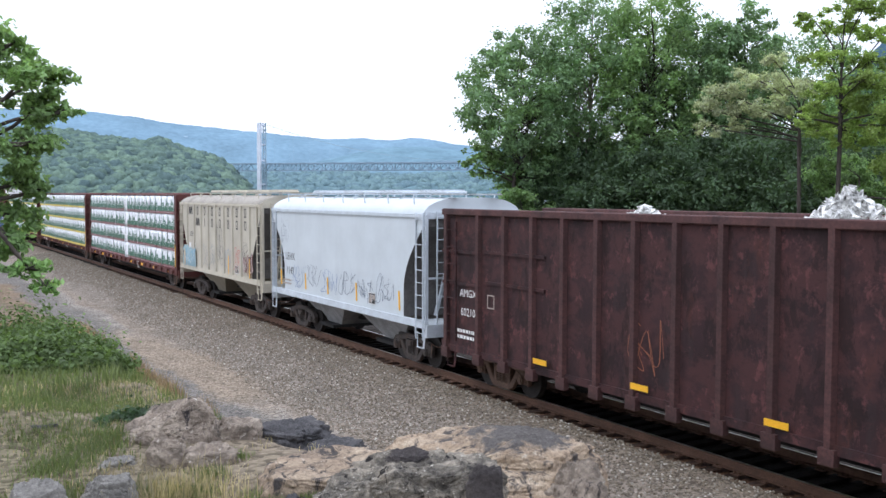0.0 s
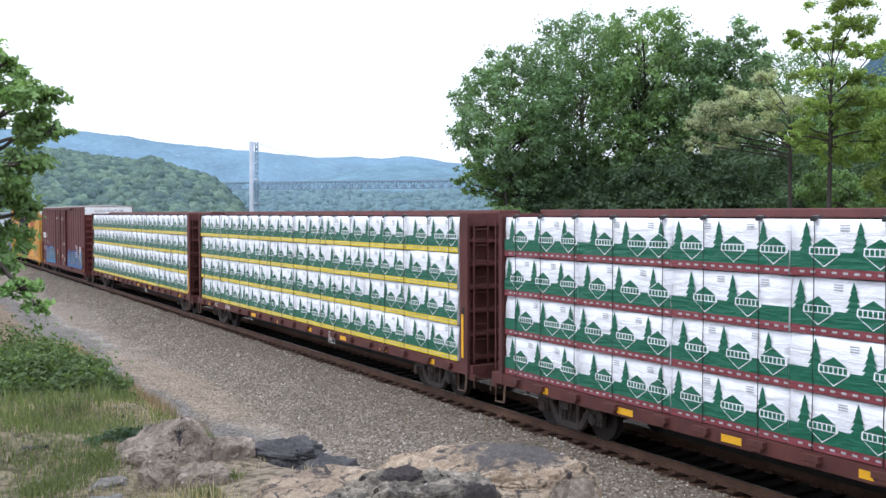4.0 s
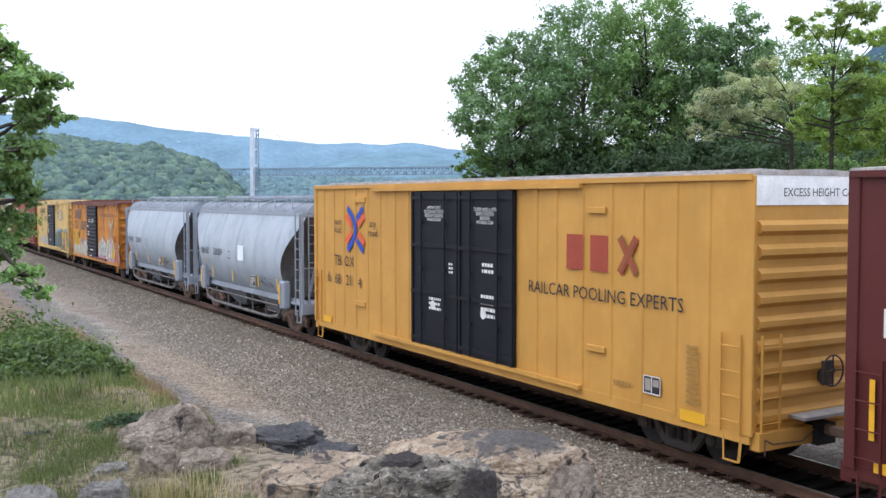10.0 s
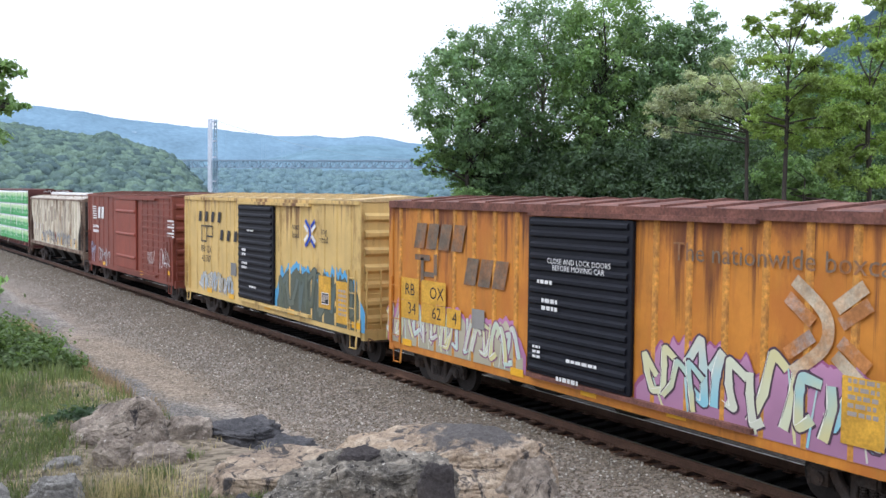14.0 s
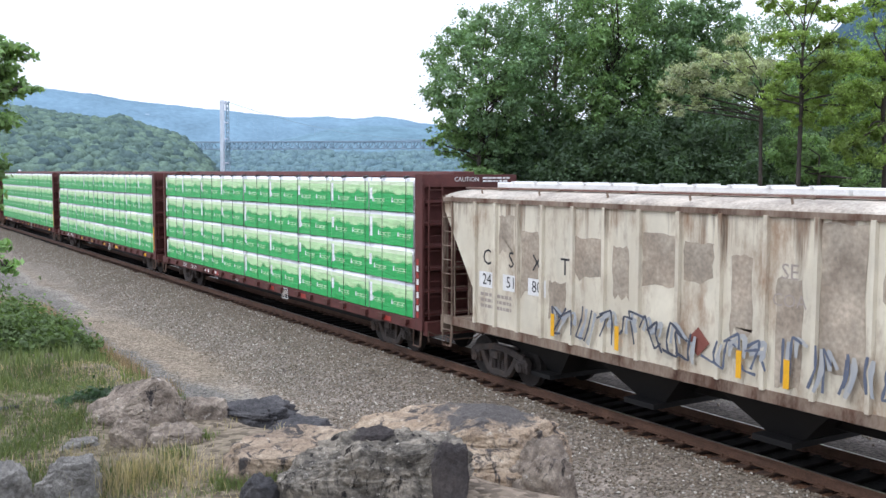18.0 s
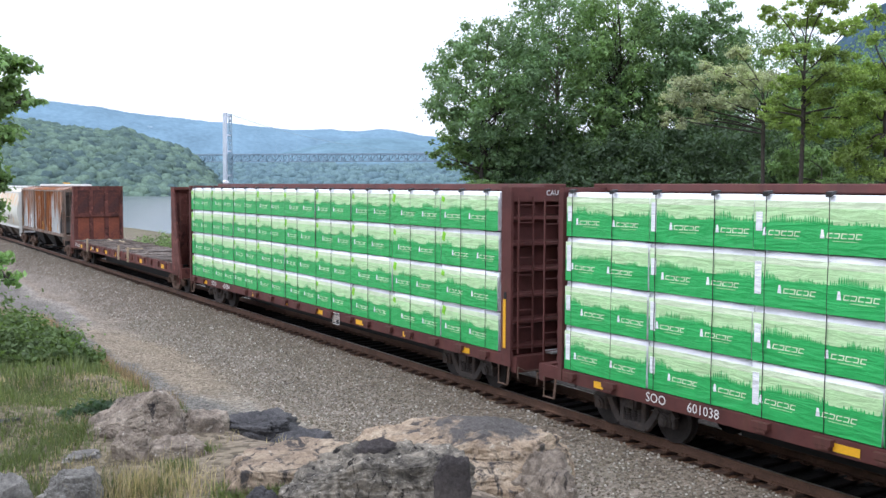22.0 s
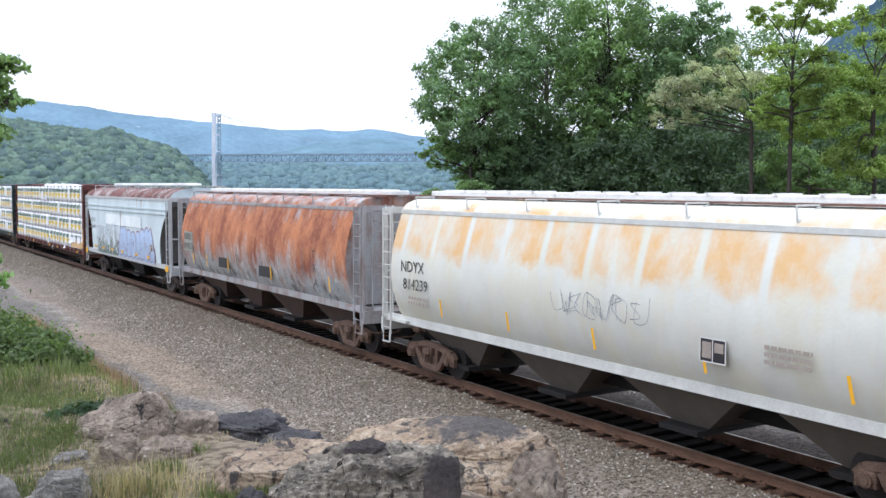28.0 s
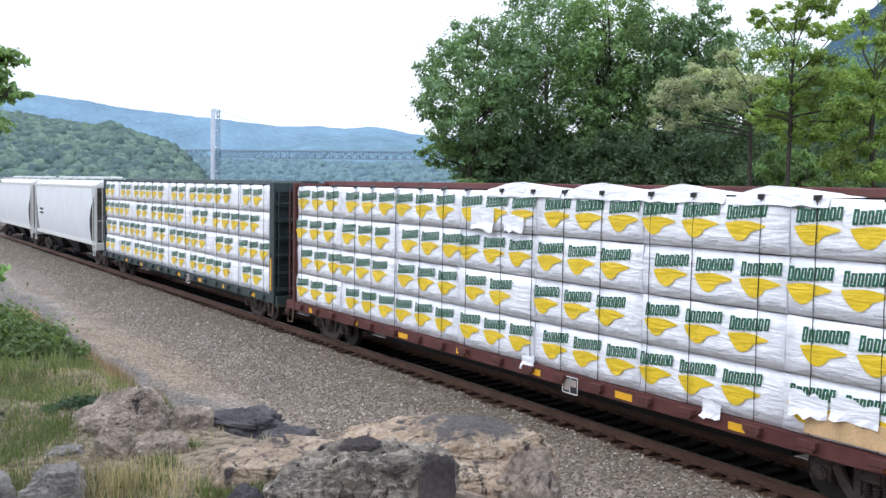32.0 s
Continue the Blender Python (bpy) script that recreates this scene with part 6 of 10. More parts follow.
        if cut > 0.6 and not flat_end:
            for t in (-0.6, 0.6):
                shared("slope_brace", ("brace", round(cut, 2), sill, eave, frame.name), brace, frame, w, pose(s * (hl - cut - 0.1), t, 0, 0, 0, 0 if s > 0 else 180))
        ladder(w, s * (hl - 0.30), -hw - 0.03, sill - 0.5, 0.40, eave - sill + 0.55, 10, frame)
        ladder(w, s * (hl - 0.02), -0.98, sill - 0.1, 0.42, eave - sill + 0.2, 10, frame, end=True)
        truck(w, s * (L / 2 - 2.25), iron)
    brake_wheel(w, hl + 0.05, 0.45, sill + 1.0)
    ends_gear(w, L / 2, hl)
    stirrups(w, hl - 0.25, hw + 0.0, sill - 0.30, frame)
    spray(w, body.name, (lambda z: -hw - 0.074) if len(xs) else (lambda z: -max(width(z - 0.5), width(z), width(z + 0.5)) - 0.012))
    return w, L, hl, width


def _bm(build):
    bm = bmesh.new()
    build(bm)
    return bm


M_GRATE = mat("galvanised_grating", (0.42, 0.43, 0.43), 0.5, 0.6, var=0.25, scale=3, fine=60)

M_PIPE = mat("grimy_pipe", (0.13, 0.125, 0.125), 0.8, 0.1, var=0.4, scale=3, fine=30, second=(0.09, 0.06, 0.045), second_amount=0.4)
# dark tone carries the recessed ends' shade as well as dirt
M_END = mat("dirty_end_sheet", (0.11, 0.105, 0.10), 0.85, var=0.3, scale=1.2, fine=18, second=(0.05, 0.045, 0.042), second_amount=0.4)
M_GRATE_RUST = mat("rusty_grating", (0.17, 0.09, 0.07), 0.8, 0.2, var=0.3, scale=2, fine=40, second=(0.30, 0.24, 0.21), second_amount=0.35)

M_LEH = paint("pale_grey_hopper_paint", (0.55, 0.60, 0.625), rust=(0.55, 0.38, 0.2), rust_at=0.72, dirt=0.08, streak=0.10)
M_LEH_F = plain("pale_grey_frame", (0.50, 0.55, 0.59), 0.6)
M_LEH_BAY = plain("grey_bay", (0.27, 0.27, 0.27), 0.8, var=0.3)
M_MM = paint("cream_hopper_paint", (0.51, 0.475, 0.39), rust=(0.28, 0.16, 0.08), rust_at=0.70, dirt=0.15, streak=0.25,
             graffiti=[(-4.9, -3.1, 1.5, 2.5, [(0.20, 0.40, 0.50), (0.27, 0.47, 0.56), (0.48, 0.54, 0.50), (0.35, 0.5, 0.55)], "block", (0.24, 0.38, 0.46), ((0.30, 0.46, 0.52), (0.42, 0.48, 0.44), 0.05)),
                       (3.7, 4.9, 1.6, 2.6, [(0.5, 0.4, 0.36), (0.13, 0.03, 0.025)], "block", (0.09, 0.02, 0.018))])
M_MM_F = plain("cream_frame", (0.50, 0.46, 0.37), 0.7)
M_NAHX = paint("blue_grey_hopper_paint", (0.33, 0.385, 0.435), rust=(0.33, 0.22, 0.15), rust_at=0.76, dirt=0.20, streak=0.30, rust_band=(4.15, 0.4), band_amt=0.14, panel=(2.2, 3.3, 1.4, (0.40, 0.44, 0.49)))
M_NAHX_ROOF = mat("grimy_blue_grey_roof", (0.20, 0.225, 0.26), 0.7, var=0.25, scale=1.2, fine=20, bump=0.1)
M_MM_ROOF = mat("grimy_cream_roof", (0.30, 0.275, 0.235), 0.8, var=0.3, scale=1.2, fine=20, bump=0.1)
M_CSX_ROOF = mat("grimy_brown_roof", (0.36, 0.315, 0.26), 0.85, var=0.4, scale=1.4, fine=18, bump=0.1, second=(0.52, 0.48, 0.41), second_amount=0.4)
M_N4_ROOF = mat("maroon_rust_roof", (0.15, 0.058, 0.048), 0.85, var=0.4, scale=1.6, fine=18, bump=0.1, second=(0.52, 0.50, 0.48), second_amount=0.42)
M_NAHX_F = plain("blue_grey_frame", (0.30, 0.335, 0.385), 0.6)
M_CSX = paint("dirty_cream_hopper_paint", (0.72, 0.665, 0.53), rust=(0.20, 0.125, 0.08), rust_at=0.585, dirt=0.18, streak=0.40, rust2=(0.26, 0.13, 0.06), fade=(0.60, 0.54, 0.42), runs=(-0.09, (0.26, 0.17, 0.11), 4.3, 1.4),
              graffiti=[(-3.6, 0.6, 1.45, 2.40, [(0.42, 0.42, 0.40), (0.30, 0.33, 0.37)], "line", (0.060, 0.068, 0.092)),
                        (0.8, 5.0, 1.45, 2.35, [(0.42, 0.42, 0.40), (0.34, 0.36, 0.38)], "line", (0.11, 0.13, 0.18))])
M_CSX_F = paint("dirty_cream_frame", (0.36, 0.29, 0.22), rust_at=0.47, rust=(0.13, 0.065, 0.042))
M_AEX = paint("rusted_grey_hopper_paint", (0.52, 0.54, 0.54), rust=(0.30, 0.105, 0.028), rust2=(0.15, 0.05, 0.02), rust_at=0.66, dirt=0.12, streak=0.35, x_band=(1.0, 3.5), rust_band=(4.5, 0.5), band_amt=0.20, runs=(0.13, (0.34, 0.125, 0.035), 4.5, 1.4))
M_AEX_F = paint("rusted_grey_frame", (0.24, 0.20, 0.17), rust_at=0.52, rust=(0.22, 0.09, 0.04))
M_NDW = paint("white_tank_paint", (0.68, 0.69, 0.63), rust=(0.66, 0.38, 0.15), rust2=(0.70, 0.50, 0.28), rust_at=0.80, dirt=0.10, streak=0.15, panel=(1.42, 3.75, 0.75, (0.70, 0.44, 0.20)), fade=(0.66, 0.64, 0.52))
M_NDW_F = plain("white_frame", (0.62, 0.63, 0.60), 0.6)
M_FUR = paint("rust_orange_tank_paint", (0.40, 0.43, 0.45), rust=(0.52, 0.215, 0.105), rust2=(0.24, 0.085, 0.055), rust_at=0.575, dirt=0.2, streak=0.2, rust_band=(3.35, 2.1), band_amt=0.30, scuff=(0.36, 0.36, 0.35))
M_FUR_F = paint("rusty_grey_frame", (0.40, 0.41, 0.42), rust_at=0.545, rust=(0.26, 0.11, 0.06))
M_N4 = paint("pale_grey_side_paint", (0.60, 0.70, 0.725), rust=(0.17, 0.055, 0.035), rust_at=0.72, dirt=0.14, streak=0.28, fade=(0.50, 0.585, 0.61), runs=(-0.17, (0.30, 0.20, 0.13), 4.3, 1.6),
             graffiti=[(-4.9, -0.8, 1.3, 2.25, [(0.13, 0.19, 0.165), (0.05, 0.06, 0.06), (0.22, 0.30, 0.27)], "dense", (0.62, 0.70, 0.72), ((0.15, 0.215, 0.19), (0.70, 0.74, 0.76), 0.04)),
                       (-4.7, -1.2, 1.75, 3.05, [(0.52, 0.64, 0.74), (0.30, 0.40, 0.37), (0.62, 0.68, 0.70)], "dense", (0.82, 0.86, 0.88)),
                       (-0.6, 5.4, 1.3, 2.75, [(0.42, 0.56, 0.78), (0.50, 0.62, 0.80)], "bubble", (0.16, 0.055, 0.085), ((0.44, 0.57, 0.77), (0.26, 0.11, 0.16), 0.06))])
M_N4_F = plain("pale_grey_end_frame", (0.45, 0.46, 0.46), 0.7)
M_WHITE_HOP = paint("clean_white_hopper_paint", (0.66, 0.69, 0.70), rust_at=0.8, dirt=0.06, streak=0.08)
M_TAGS = [plain("blue_spray", (0.18, 0.26, 0.42)), plain("black_spray", (0.04, 0.04, 0.05)), plain("red_spray", (0.5, 0.05, 0.05)), plain("grey_spray", (0.15, 0.18, 0.23))]
M_BARE = mat("bare_patch_white", (0.76, 0.83, 0.84), 0.6, var=0.12, scale=0.8, fine=12, bump=0.03)


def load_panel(w, x, z, y, s=0.5):
    """The black consolidated stencil box."""
    flat_marks(w, "stencil_panel", [(x, z, s, s * 0.72)], y, M_INK)
    flat_marks(w, "stencil_block", [(x - s * 0.24, z, s * 0.36, s * 0.5), (x + s * 0.24, z + s * 0.1, s * 0.36, s * 0.3)], y - 0.003, M_GREYTXT)
    flat_marks(w, "stencil_panel_border", [(x, z + s * 0.36, s, 0.02), (x, z - s * 0.36, s, 0.02), (x - s * 0.5, z, 0.02, s * 0.72), (x + s * 0.5, z, 0.02, s * 0.72), (x, z, 0.02, s * 0.72)], y - 0.005, M_WHITE)


def yellow_ticks(w, xs, z, y, h=0.42, wdt=0.07, lean=0.0):
    for x in xs:
        ob = boxed("reflector", None, (x, y, z), (wdt, 0.008, h), M_YELLOW, w, "yellow reflective strip")
        ob.matrix_basis = pose(x, y, z, 0, lean, 0)


def hoppers():
    w, L, hl, wd = hopper(1, "pale blue-grey two-bay covered hopper wagon with sprayed tags", M_LEH, eave=4.28, roof=4.74, sill=1.42, cut=1.15, bays=2, bay_mat=M_LEH_BAY, frame=M_LEH_F, tank=True)
    y = -1.556
    lettering(w, "LEHX", -4.05, 2.62, 0.36, y, M_INK)
    lettering(w, "1143", -4.05, 2.12, 0.36, y, M_INK)
    small_print(w, -4.4, 1.72, 0.9, 0.25, 2, y, M_GREYTXT, 4)
    for i, x in enumerate((-3.2, -2.0, -0.6, 0.8, 2.1, 3.4)):
        scrawl(w, x, 1.98 + 0.12 * (i % 2), 1.1, 0.62, y - 0.002, M_TAGS[(0, 3, 0, 3, 3, 3)[i]], 20 + i, 4, 0.022)
    scrawl(w, -4.55, 3.5, 0.6, 0.6, y - 0.002, M_TAGS[3], 31, 4, 0.014)
    yellow_ticks(w, (-4.9, -2.6, -0.7, 1.5, 4.35), 1.85, y - 0.004, 0.55, 0.09, -4)
    load_panel(w, 2.6, 1.75, y - 0.002, 0.45)

    w, L, hl, wd = hopper(2, "cream two-bay ribbed covered hopper wagon covered in tags", M_MM, eave=4.40, roof=4.78, sill=1.50, cut=1.05, rib_xs=[-4.45, -3.3, -2.2, -1.1, 0.0, 1.15, 2.3, 3.4, 4.45], bays=2, bay_mat=plain("cream_bay", (0.25, 0.22, 0.17), 0.8), frame=M_MM_F, roof_mat=M_MM_ROOF)
    y = -1.556
    mid = (-3.98, -2.82, -1.72, -0.62, 0.5, 1.65, 2.78, 3.85)
    for zz, xs in ((4.06, mid), (3.56, mid[1:])):
        for i, x in enumerate(xs):
            if i == 0:      # a zigzag mark
                bm = bmesh.new()
                for q in range(4):
                    up = 1 if q % 2 == 0 else -1
                    c = x - 0.22 + 0.147 * q
                    bm.faces.new([bm.verts.new(v) for v in ((c - 0.10, y, zz - 0.17 * up), (c + 0.02, y, zz - 0.17 * up), (c + 0.10, y, zz + 0.17 * up), (c - 0.02, y, zz + 0.17 * up))])
                part("painted_mark", bm, M_INK, w)
            else:
                if len(xs) == 7 and i == 1:
                    flat_marks(w, "painted_mark", [(x, zz, 0.07, 0.36)], y, M_INK)
                else:
                    flat_marks(w, "painted_frame", [(x - 0.085, zz, 0.06, 0.36), (x + 0.085, zz, 0.06, 0.36), (x, zz + 0.155, 0.11, 0.05), (x, zz - 0.155, 0.11, 0.05)], y, M_INK)
    lettering(w, "LEHX", -3.7, 2.98, 0.33, y, M_INK)
    flat_marks(w, "number_patch", [(-3.4, 2.42, 0.36, 0.3), (-4.1, 2.42, 0.36, 0.3)], y, M_WHITE)
    for i, x in enumerate((-1.6, -0.5, 0.6, 1.7, 2.9, 3.8)):
        scrawl(w, x, 2.0 + 0.2 * (i % 3), 0.9, 0.8, y - 0.002, M_TAGS[(3, 3, 1, 0, 2, 1)[i]], 40 + i, 4, 0.02)
    scrawl(w, 0.3, 3.1, 0.9, 0.7, y - 0.002, M_TAGS[1], 51, 3, 0.03)
    yellow_ticks(w, (-4.75, 1.9, 4.55), 1.9, y - 0.08, 0.75)
    load_panel(w, 2.75, 1.75, y - 0.002, 0.42)
    small_print(w, -2.4, 2.6, 0.3, 0.3, 3, y, M_GREYTXT, 5)

    for k, marks, num in ((8, "NAHX", "320359"), (9, "NAHX", "320381")):
        w, L, hl, wd = hopper(k, "blue-grey round-sided cement hopper wagon with tall end frames", M_NAHX, eave=4.30, roof=4.74, sill=1.30, hw=1.46, cut=1.45, bays=2, bay_mat=plain("blue_grey_bay", (0.20, 0.21, 0.23), 0.8), frame=M_NAHX_F, roundness=0.46, tank=True, iron=M_IRON_RUST, roof_mat=M_NAHX_ROOF)
        yy = lambda z: -max(wd(z - 0.25), wd(z), wd(z + 0.25)) - 0.006
        lettering(w, marks, -4.1, 2.62, 0.40, yy(2.62) - 0.01, M_INK)
        lettering(w, num, -2.3, 2.62, 0.40, yy(2.62) - 0.01, M_INK)
        small_print(w, -4.0, 2.2, 0.9, 0.22, 2, yy(2.2), M_GREYTXT, k)
        flat_marks(w, "stencil_frame", [(-0.8, 2.72, 0.3, 0.02), (-0.8, 2.44, 0.3, 0.02), (-0.95, 2.58, 0.02, 0.3), (-0.65, 2.58, 0.02, 0.3)], yy(2.6) - 0.01, M_INK)
        if k == 8:
            flat_marks(w, "patch", [(0.6, 2.72, 0.7, 0.6)], yy(2.75) - 0.006, M_BARE)
        yellow_ticks(w, (-3.2, -0.6, 2.4, 4.4), 1.75, yy(1.75) - 0.03, 0.45, 0.08, -12)
        load_panel(w, 1.8, 1.72, yy(1.72) - 0.03, 0.55)
        scrawl(w, 2.9, 1.75, 1.2, 0.3, 0, M_TAGS[1], 60 + k, 5, 0.018, yf=lambda z: -wd(z) - 0.014)
        scrawl(w, -4.2, 1.8, 0.5, 0.3, 0, M_TAGS[1], 63 + k, 3, 0.02, yf=lambda z: -wd(z) - 0.014)
        # discharge pipes along the underframe
        for s in (-1, 1):
            bm = bmesh.new()
            pts = [(-4.6, s * 1.45, 1.05), (-4.2, s * 1.5, 0.62), (-3.4, s * 1.5, 0.50), (3.4, s * 1.5, 0.50), (4.2, s * 1.5, 0.62), (4.5, s * 1.45, 1.0)]
            for a, b in zip(pts, pts[1:]):
                cyl(bm, a, b, 0.06, 10)
            part("discharge_pipe", bm, M_PIPE, w)
            bm = bmesh.new()
            for a, b in (((-4.3, s * 1.52, 0.98), (4.3, s * 1.52, 0.98)),):
                cyl(bm, a, b, 0.035, 8)
            for x in (-3, -1.5, 0, 1.5, 3):
                bar(bm, (x, s * 1.5, 0.5), (x, s * 1.5, 1.2), 0.05)
            part("air_pipe", bm, M_PIPE, w)
            boxed("bolster_cap", None, (s * 4.75, -1.45, 1.42), (0.42, 0.30, 1.0), M_NAHX_F, w, bevel=0.06)
            yellow_ticks(w, (s * 4.72,), 1.45, -1.66, 0.7, 0.10)

    w, L, hl, wd = hopper(13, "dirty cream ribbed covered hopper wagon with rust patches and tags", M_CSX, eave=4.24, roof=4.44, sill=1.38, cut=1.25, rib_xs=[-6.4, -5.6, -4.75, -3.9, -2.9, -1.95, -1.0, 0.0, 0.95, 1.9, 2.85, 3.8, 4.65, 5.4, 6.15], bays=4, bay_mat=M_BLACK, frame=M_CSX_F, hatch=M_WHITE, long_hatch=True, roof_mat=M_CSX_ROOF)
    y = -1.556
    for i, c in enumerate("CSXT"):
        lettering(w, c, -5.95 + i * 0.93, 2.92, 0.50, y, M_INK)
    for i, c in enumerate(("24", "51", "80")):
        flat_marks(w, "number_patch", [(-5.95 + i * 0.93, 2.42, 0.62, 0.36)], y, M_WHITE)
        lettering(w, c, -5.95 + i * 0.93, 2.42, 0.36, y - 0.004, M_INK)
    small_print(w, -5.6, 1.95, 1.2, 0.4, 3, y, M_GREYTXT, 6)
    m_out = mat("brown_paint_out", (0.33, 0.27, 0.205), 0.8, var=0.3, scale=1.5, fine=14, second=(0.46, 0.40, 0.315), second_amount=0.45)
    r_out = random.Random(5)
    for x, z, pw, ph in ((-4.35, 2.95, 0.55, 1.3), (-2.45, 3.2, 0.72, 0.75), (-1.5, 3.0, 0.4, 0.9), (-0.5, 3.3, 0.75, 0.9), (0.45, 3.4, 0.6, 0.5), (1.4, 2.9, 0.4, 1.2), (2.35, 2.4, 0.45, 1.6), (3.3, 3.0, 0.7, 2.2), (4.25, 3.5, 0.5, 1.0), (-5.2, 3.55, 0.5, 0.7), (5.0, 2.8, 0.4, 1.2), (-3.4, 2.3, 0.5, 0.6)):
        bm = bmesh.new()
        rim = [(x + math.copysign(min(1.0, abs(1.5 * math.cos(g))), math.cos(g)) * pw * 0.56 + r_out.uniform(-0.025, 0.025), z + math.copysign(min(1.0, abs(1.5 * math.sin(g))), math.sin(g)) * ph / 2 + (r_out.uniform(-0.22, 0.03) if math.sin(g) < -0.3 else r_out.uniform(-0.03, 0.03))) for g in [2 * math.pi * k / 22 for k in range(22)]]
        bm.faces.new([bm.verts.new((a, y + 0.002, b)) for a, b in rim])
        part("paint_patch", bm, m_out, w, "brown painted-out patch")
    lettering(w, "SE", 2.35, 3.3, 0.36, y, M_GREYTXT)
    lettering(w, "COA", 2.35, 2.85, 0.30, y, M_GREYTXT)
    yellow_ticks(w, (-3.45, -1.5, 1.45, 2.4, 5.05, 6.3), 1.72, y - 0.08, 0.46, 0.11)
    ob = boxed("placard", None, (0.5, y - 0.02, 1.95), (0.36, 0.01, 0.36), plain("rust_placard", (0.22, 0.07, 0.05)), w)
    ob.matrix_basis = pose(0.5, y - 0.02, 1.95, 0, 45, 0)
    load_panel(w, 5.6, 1.85, y - 0.002, 0.5)

    w, L, hl, wd = hopper(18, "grey ribbed covered hopper wagon streaked with heavy orange rust", M_AEX, eave=4.44, roof=4.66, sill=1.62, cut=1.35, rib_xs=[x + 0.38 for x in (-7.4, -6.6, -5.75, -4.9, -4.05, -2.95, -1.9, -1.0, -0.1, 0.75, 1.5, 2.4, 3.2, 4.0, 4.75, 5.5, 6.3)], bays=3, bay_mat=M_BLACK, frame=M_AEX_F, hatch=M_WHITE, long_hatch=True, iron=M_IRON_RUST, inset=0.70)
    y = -1.556
    flat_marks(w, "number_patch", [(-5.82, 2.83, 0.62, 0.32), (-5.82, 2.42, 0.62, 0.30), (-4.37, 2.52, 0.6, 0.34), (-4.52, 1.83, 0.95, 0.42)], y, M_WHITE)
    lettering(w, "AEX", -5.82, 2.83, 0.32, y - 0.004, M_INK)
    lettering(w, "124", -5.82, 2.42, 0.30, y - 0.004, M_INK)
    lettering(w, "27", -4.37, 2.52, 0.34, y - 0.004, M_INK)
    lettering(w, "200500\n62500", -4.52, 1.83, 0.22, y - 0.004, M_TAGS[0])
    for xx in (-2.57, 1.86):
        boxed("heavy_side_post", None, (xx, -1.60, 3.0), (0.15, 0.12, 2.85), M_AEX_F, w, bevel=0.03)
    yellow_ticks(w, (-7.52, 0.98, 3.68, 6.43), 1.95, y - 0.08, 0.55, 0.06)
    load_panel(w, 4.08, 2.0, y - 0.002, 0.36)
    small_print(w, 4.78, 2.3, 0.6, 0.6, 4, y, M_GREYTXT, 9)
    boxed("hatch_cap", None, (1.0, 0, 4.93), (0.5, 0.4, 0.06), M_YELLOW, w)

    w, L, hl, wd = hopper(19, "white round-sided covered hopper wagon with peach rust stains", M_NDW, eave=4.20, roof=4.52, sill=1.42, hw=1.50, cut=0.75, bays=4, bay_mat=plain("sand_bay", (0.11, 0.095, 0.08), 0.8), frame=M_NDW_F, roundness=0.36, flat_end=True, end_mat=M_NDW, hatch=M_WHITE, long_hatch=True, iron=M_IRON_RUST)
    yf = lambda z: -max(wd(z - 0.25), wd(z), wd(z + 0.25)) - 0.012
    lettering(w, "NDYX", -6.55, 2.78, 0.40, yf(2.98), M_INK)
    lettering(w, "814239", -6.4, 2.34, 0.40, yf(2.55), M_INK)
    small_print(w, -6.3, 1.95, 0.9, 0.25, 2, yf(2.1), M_GREYTXT, 10)
    scrawl(w, 0.4, 2.55, 2.7, 0.4, 0, M_TAGS[3], 77, 11, 0.014, yf=yf)
    yellow_ticks(w, (-5.2, -2.5, 0.3, 3.1, 5.9), 1.9, yf(2.1) - 0.01, 0.42, 0.06, -14)
    load_panel(w, 3.3, 2.1, yf(2.3) - 0.004, 0.55)
    small_print(w, 4.8, 2.2, 0.9, 0.35, 3, yf(2.4), M_GREYTXT, 11)

    w, L, hl, wd = hopper(20, "round-sided covered hopper wagon with orange rust over grey paint", M_FUR, eave=4.20, roof=4.52, sill=1.42, hw=1.50, cut=0.78, bays=4, bay_mat=plain("rust_bay", (0.07, 0.045, 0.035), 0.85), frame=M_FUR_F, roundness=0.36, flat_end=True, end_mat=M_FUR_F, hatch=M_WHITE, long_hatch=True, iron=M_IRON_RUST)
    yf = lambda z: -max(wd(z - 0.25), wd(z), wd(z + 0.25)) - 0.012
    flat_marks(w, "number_patch", [(-6.5, 2.58, 1.05, 0.78)], yf(3.05) - 0.004, plain("grey_patch", (0.28, 0.28, 0.245)))
    lettering(w, "FURX", -6.6, 2.76, 0.33, yf(3.05) - 0.01, M_INK)
    lettering(w, "814213", -6.5, 2.39, 0.33, yf(3.05) - 0.01, M_INK)
    yellow_ticks(w, (-5.9, -4.3, -2.0, 2.0, 6.4), 1.95, yf(2.15) - 0.01, 0.45, 0.06, -14)
    flat_marks(w, "stencil_panel", [(-2.6, 1.98, 0.85, 0.36), (1.4, 1.95, 0.95, 0.36)], yf(1.95) - 0.03, M_INK)
    for i, c in enumerate("TRA"):
        lettering(w, c, 5.35 + i * 0.1, 2.75 - i * 0.42, 0.36, yf(2.4) - 0.03, M_INK)

    w, L, hl, wd = hopper(21, "pale grey covered hopper wagon with a rusty roof and graffiti", M_N4, eave=4.22, roof=4.70, sill=1.36, hw=1.55, cut=1.35, bays=3, bay_mat=M_BLACK, frame=M_N4_F, tank=True, roundness=0.05, hatch=M_WHITE, roof_mat=M_N4_ROOF)
    y = -1.60
    lettering(w, "NDYX", -5.95, 2.95, 0.32, y, M_INK)
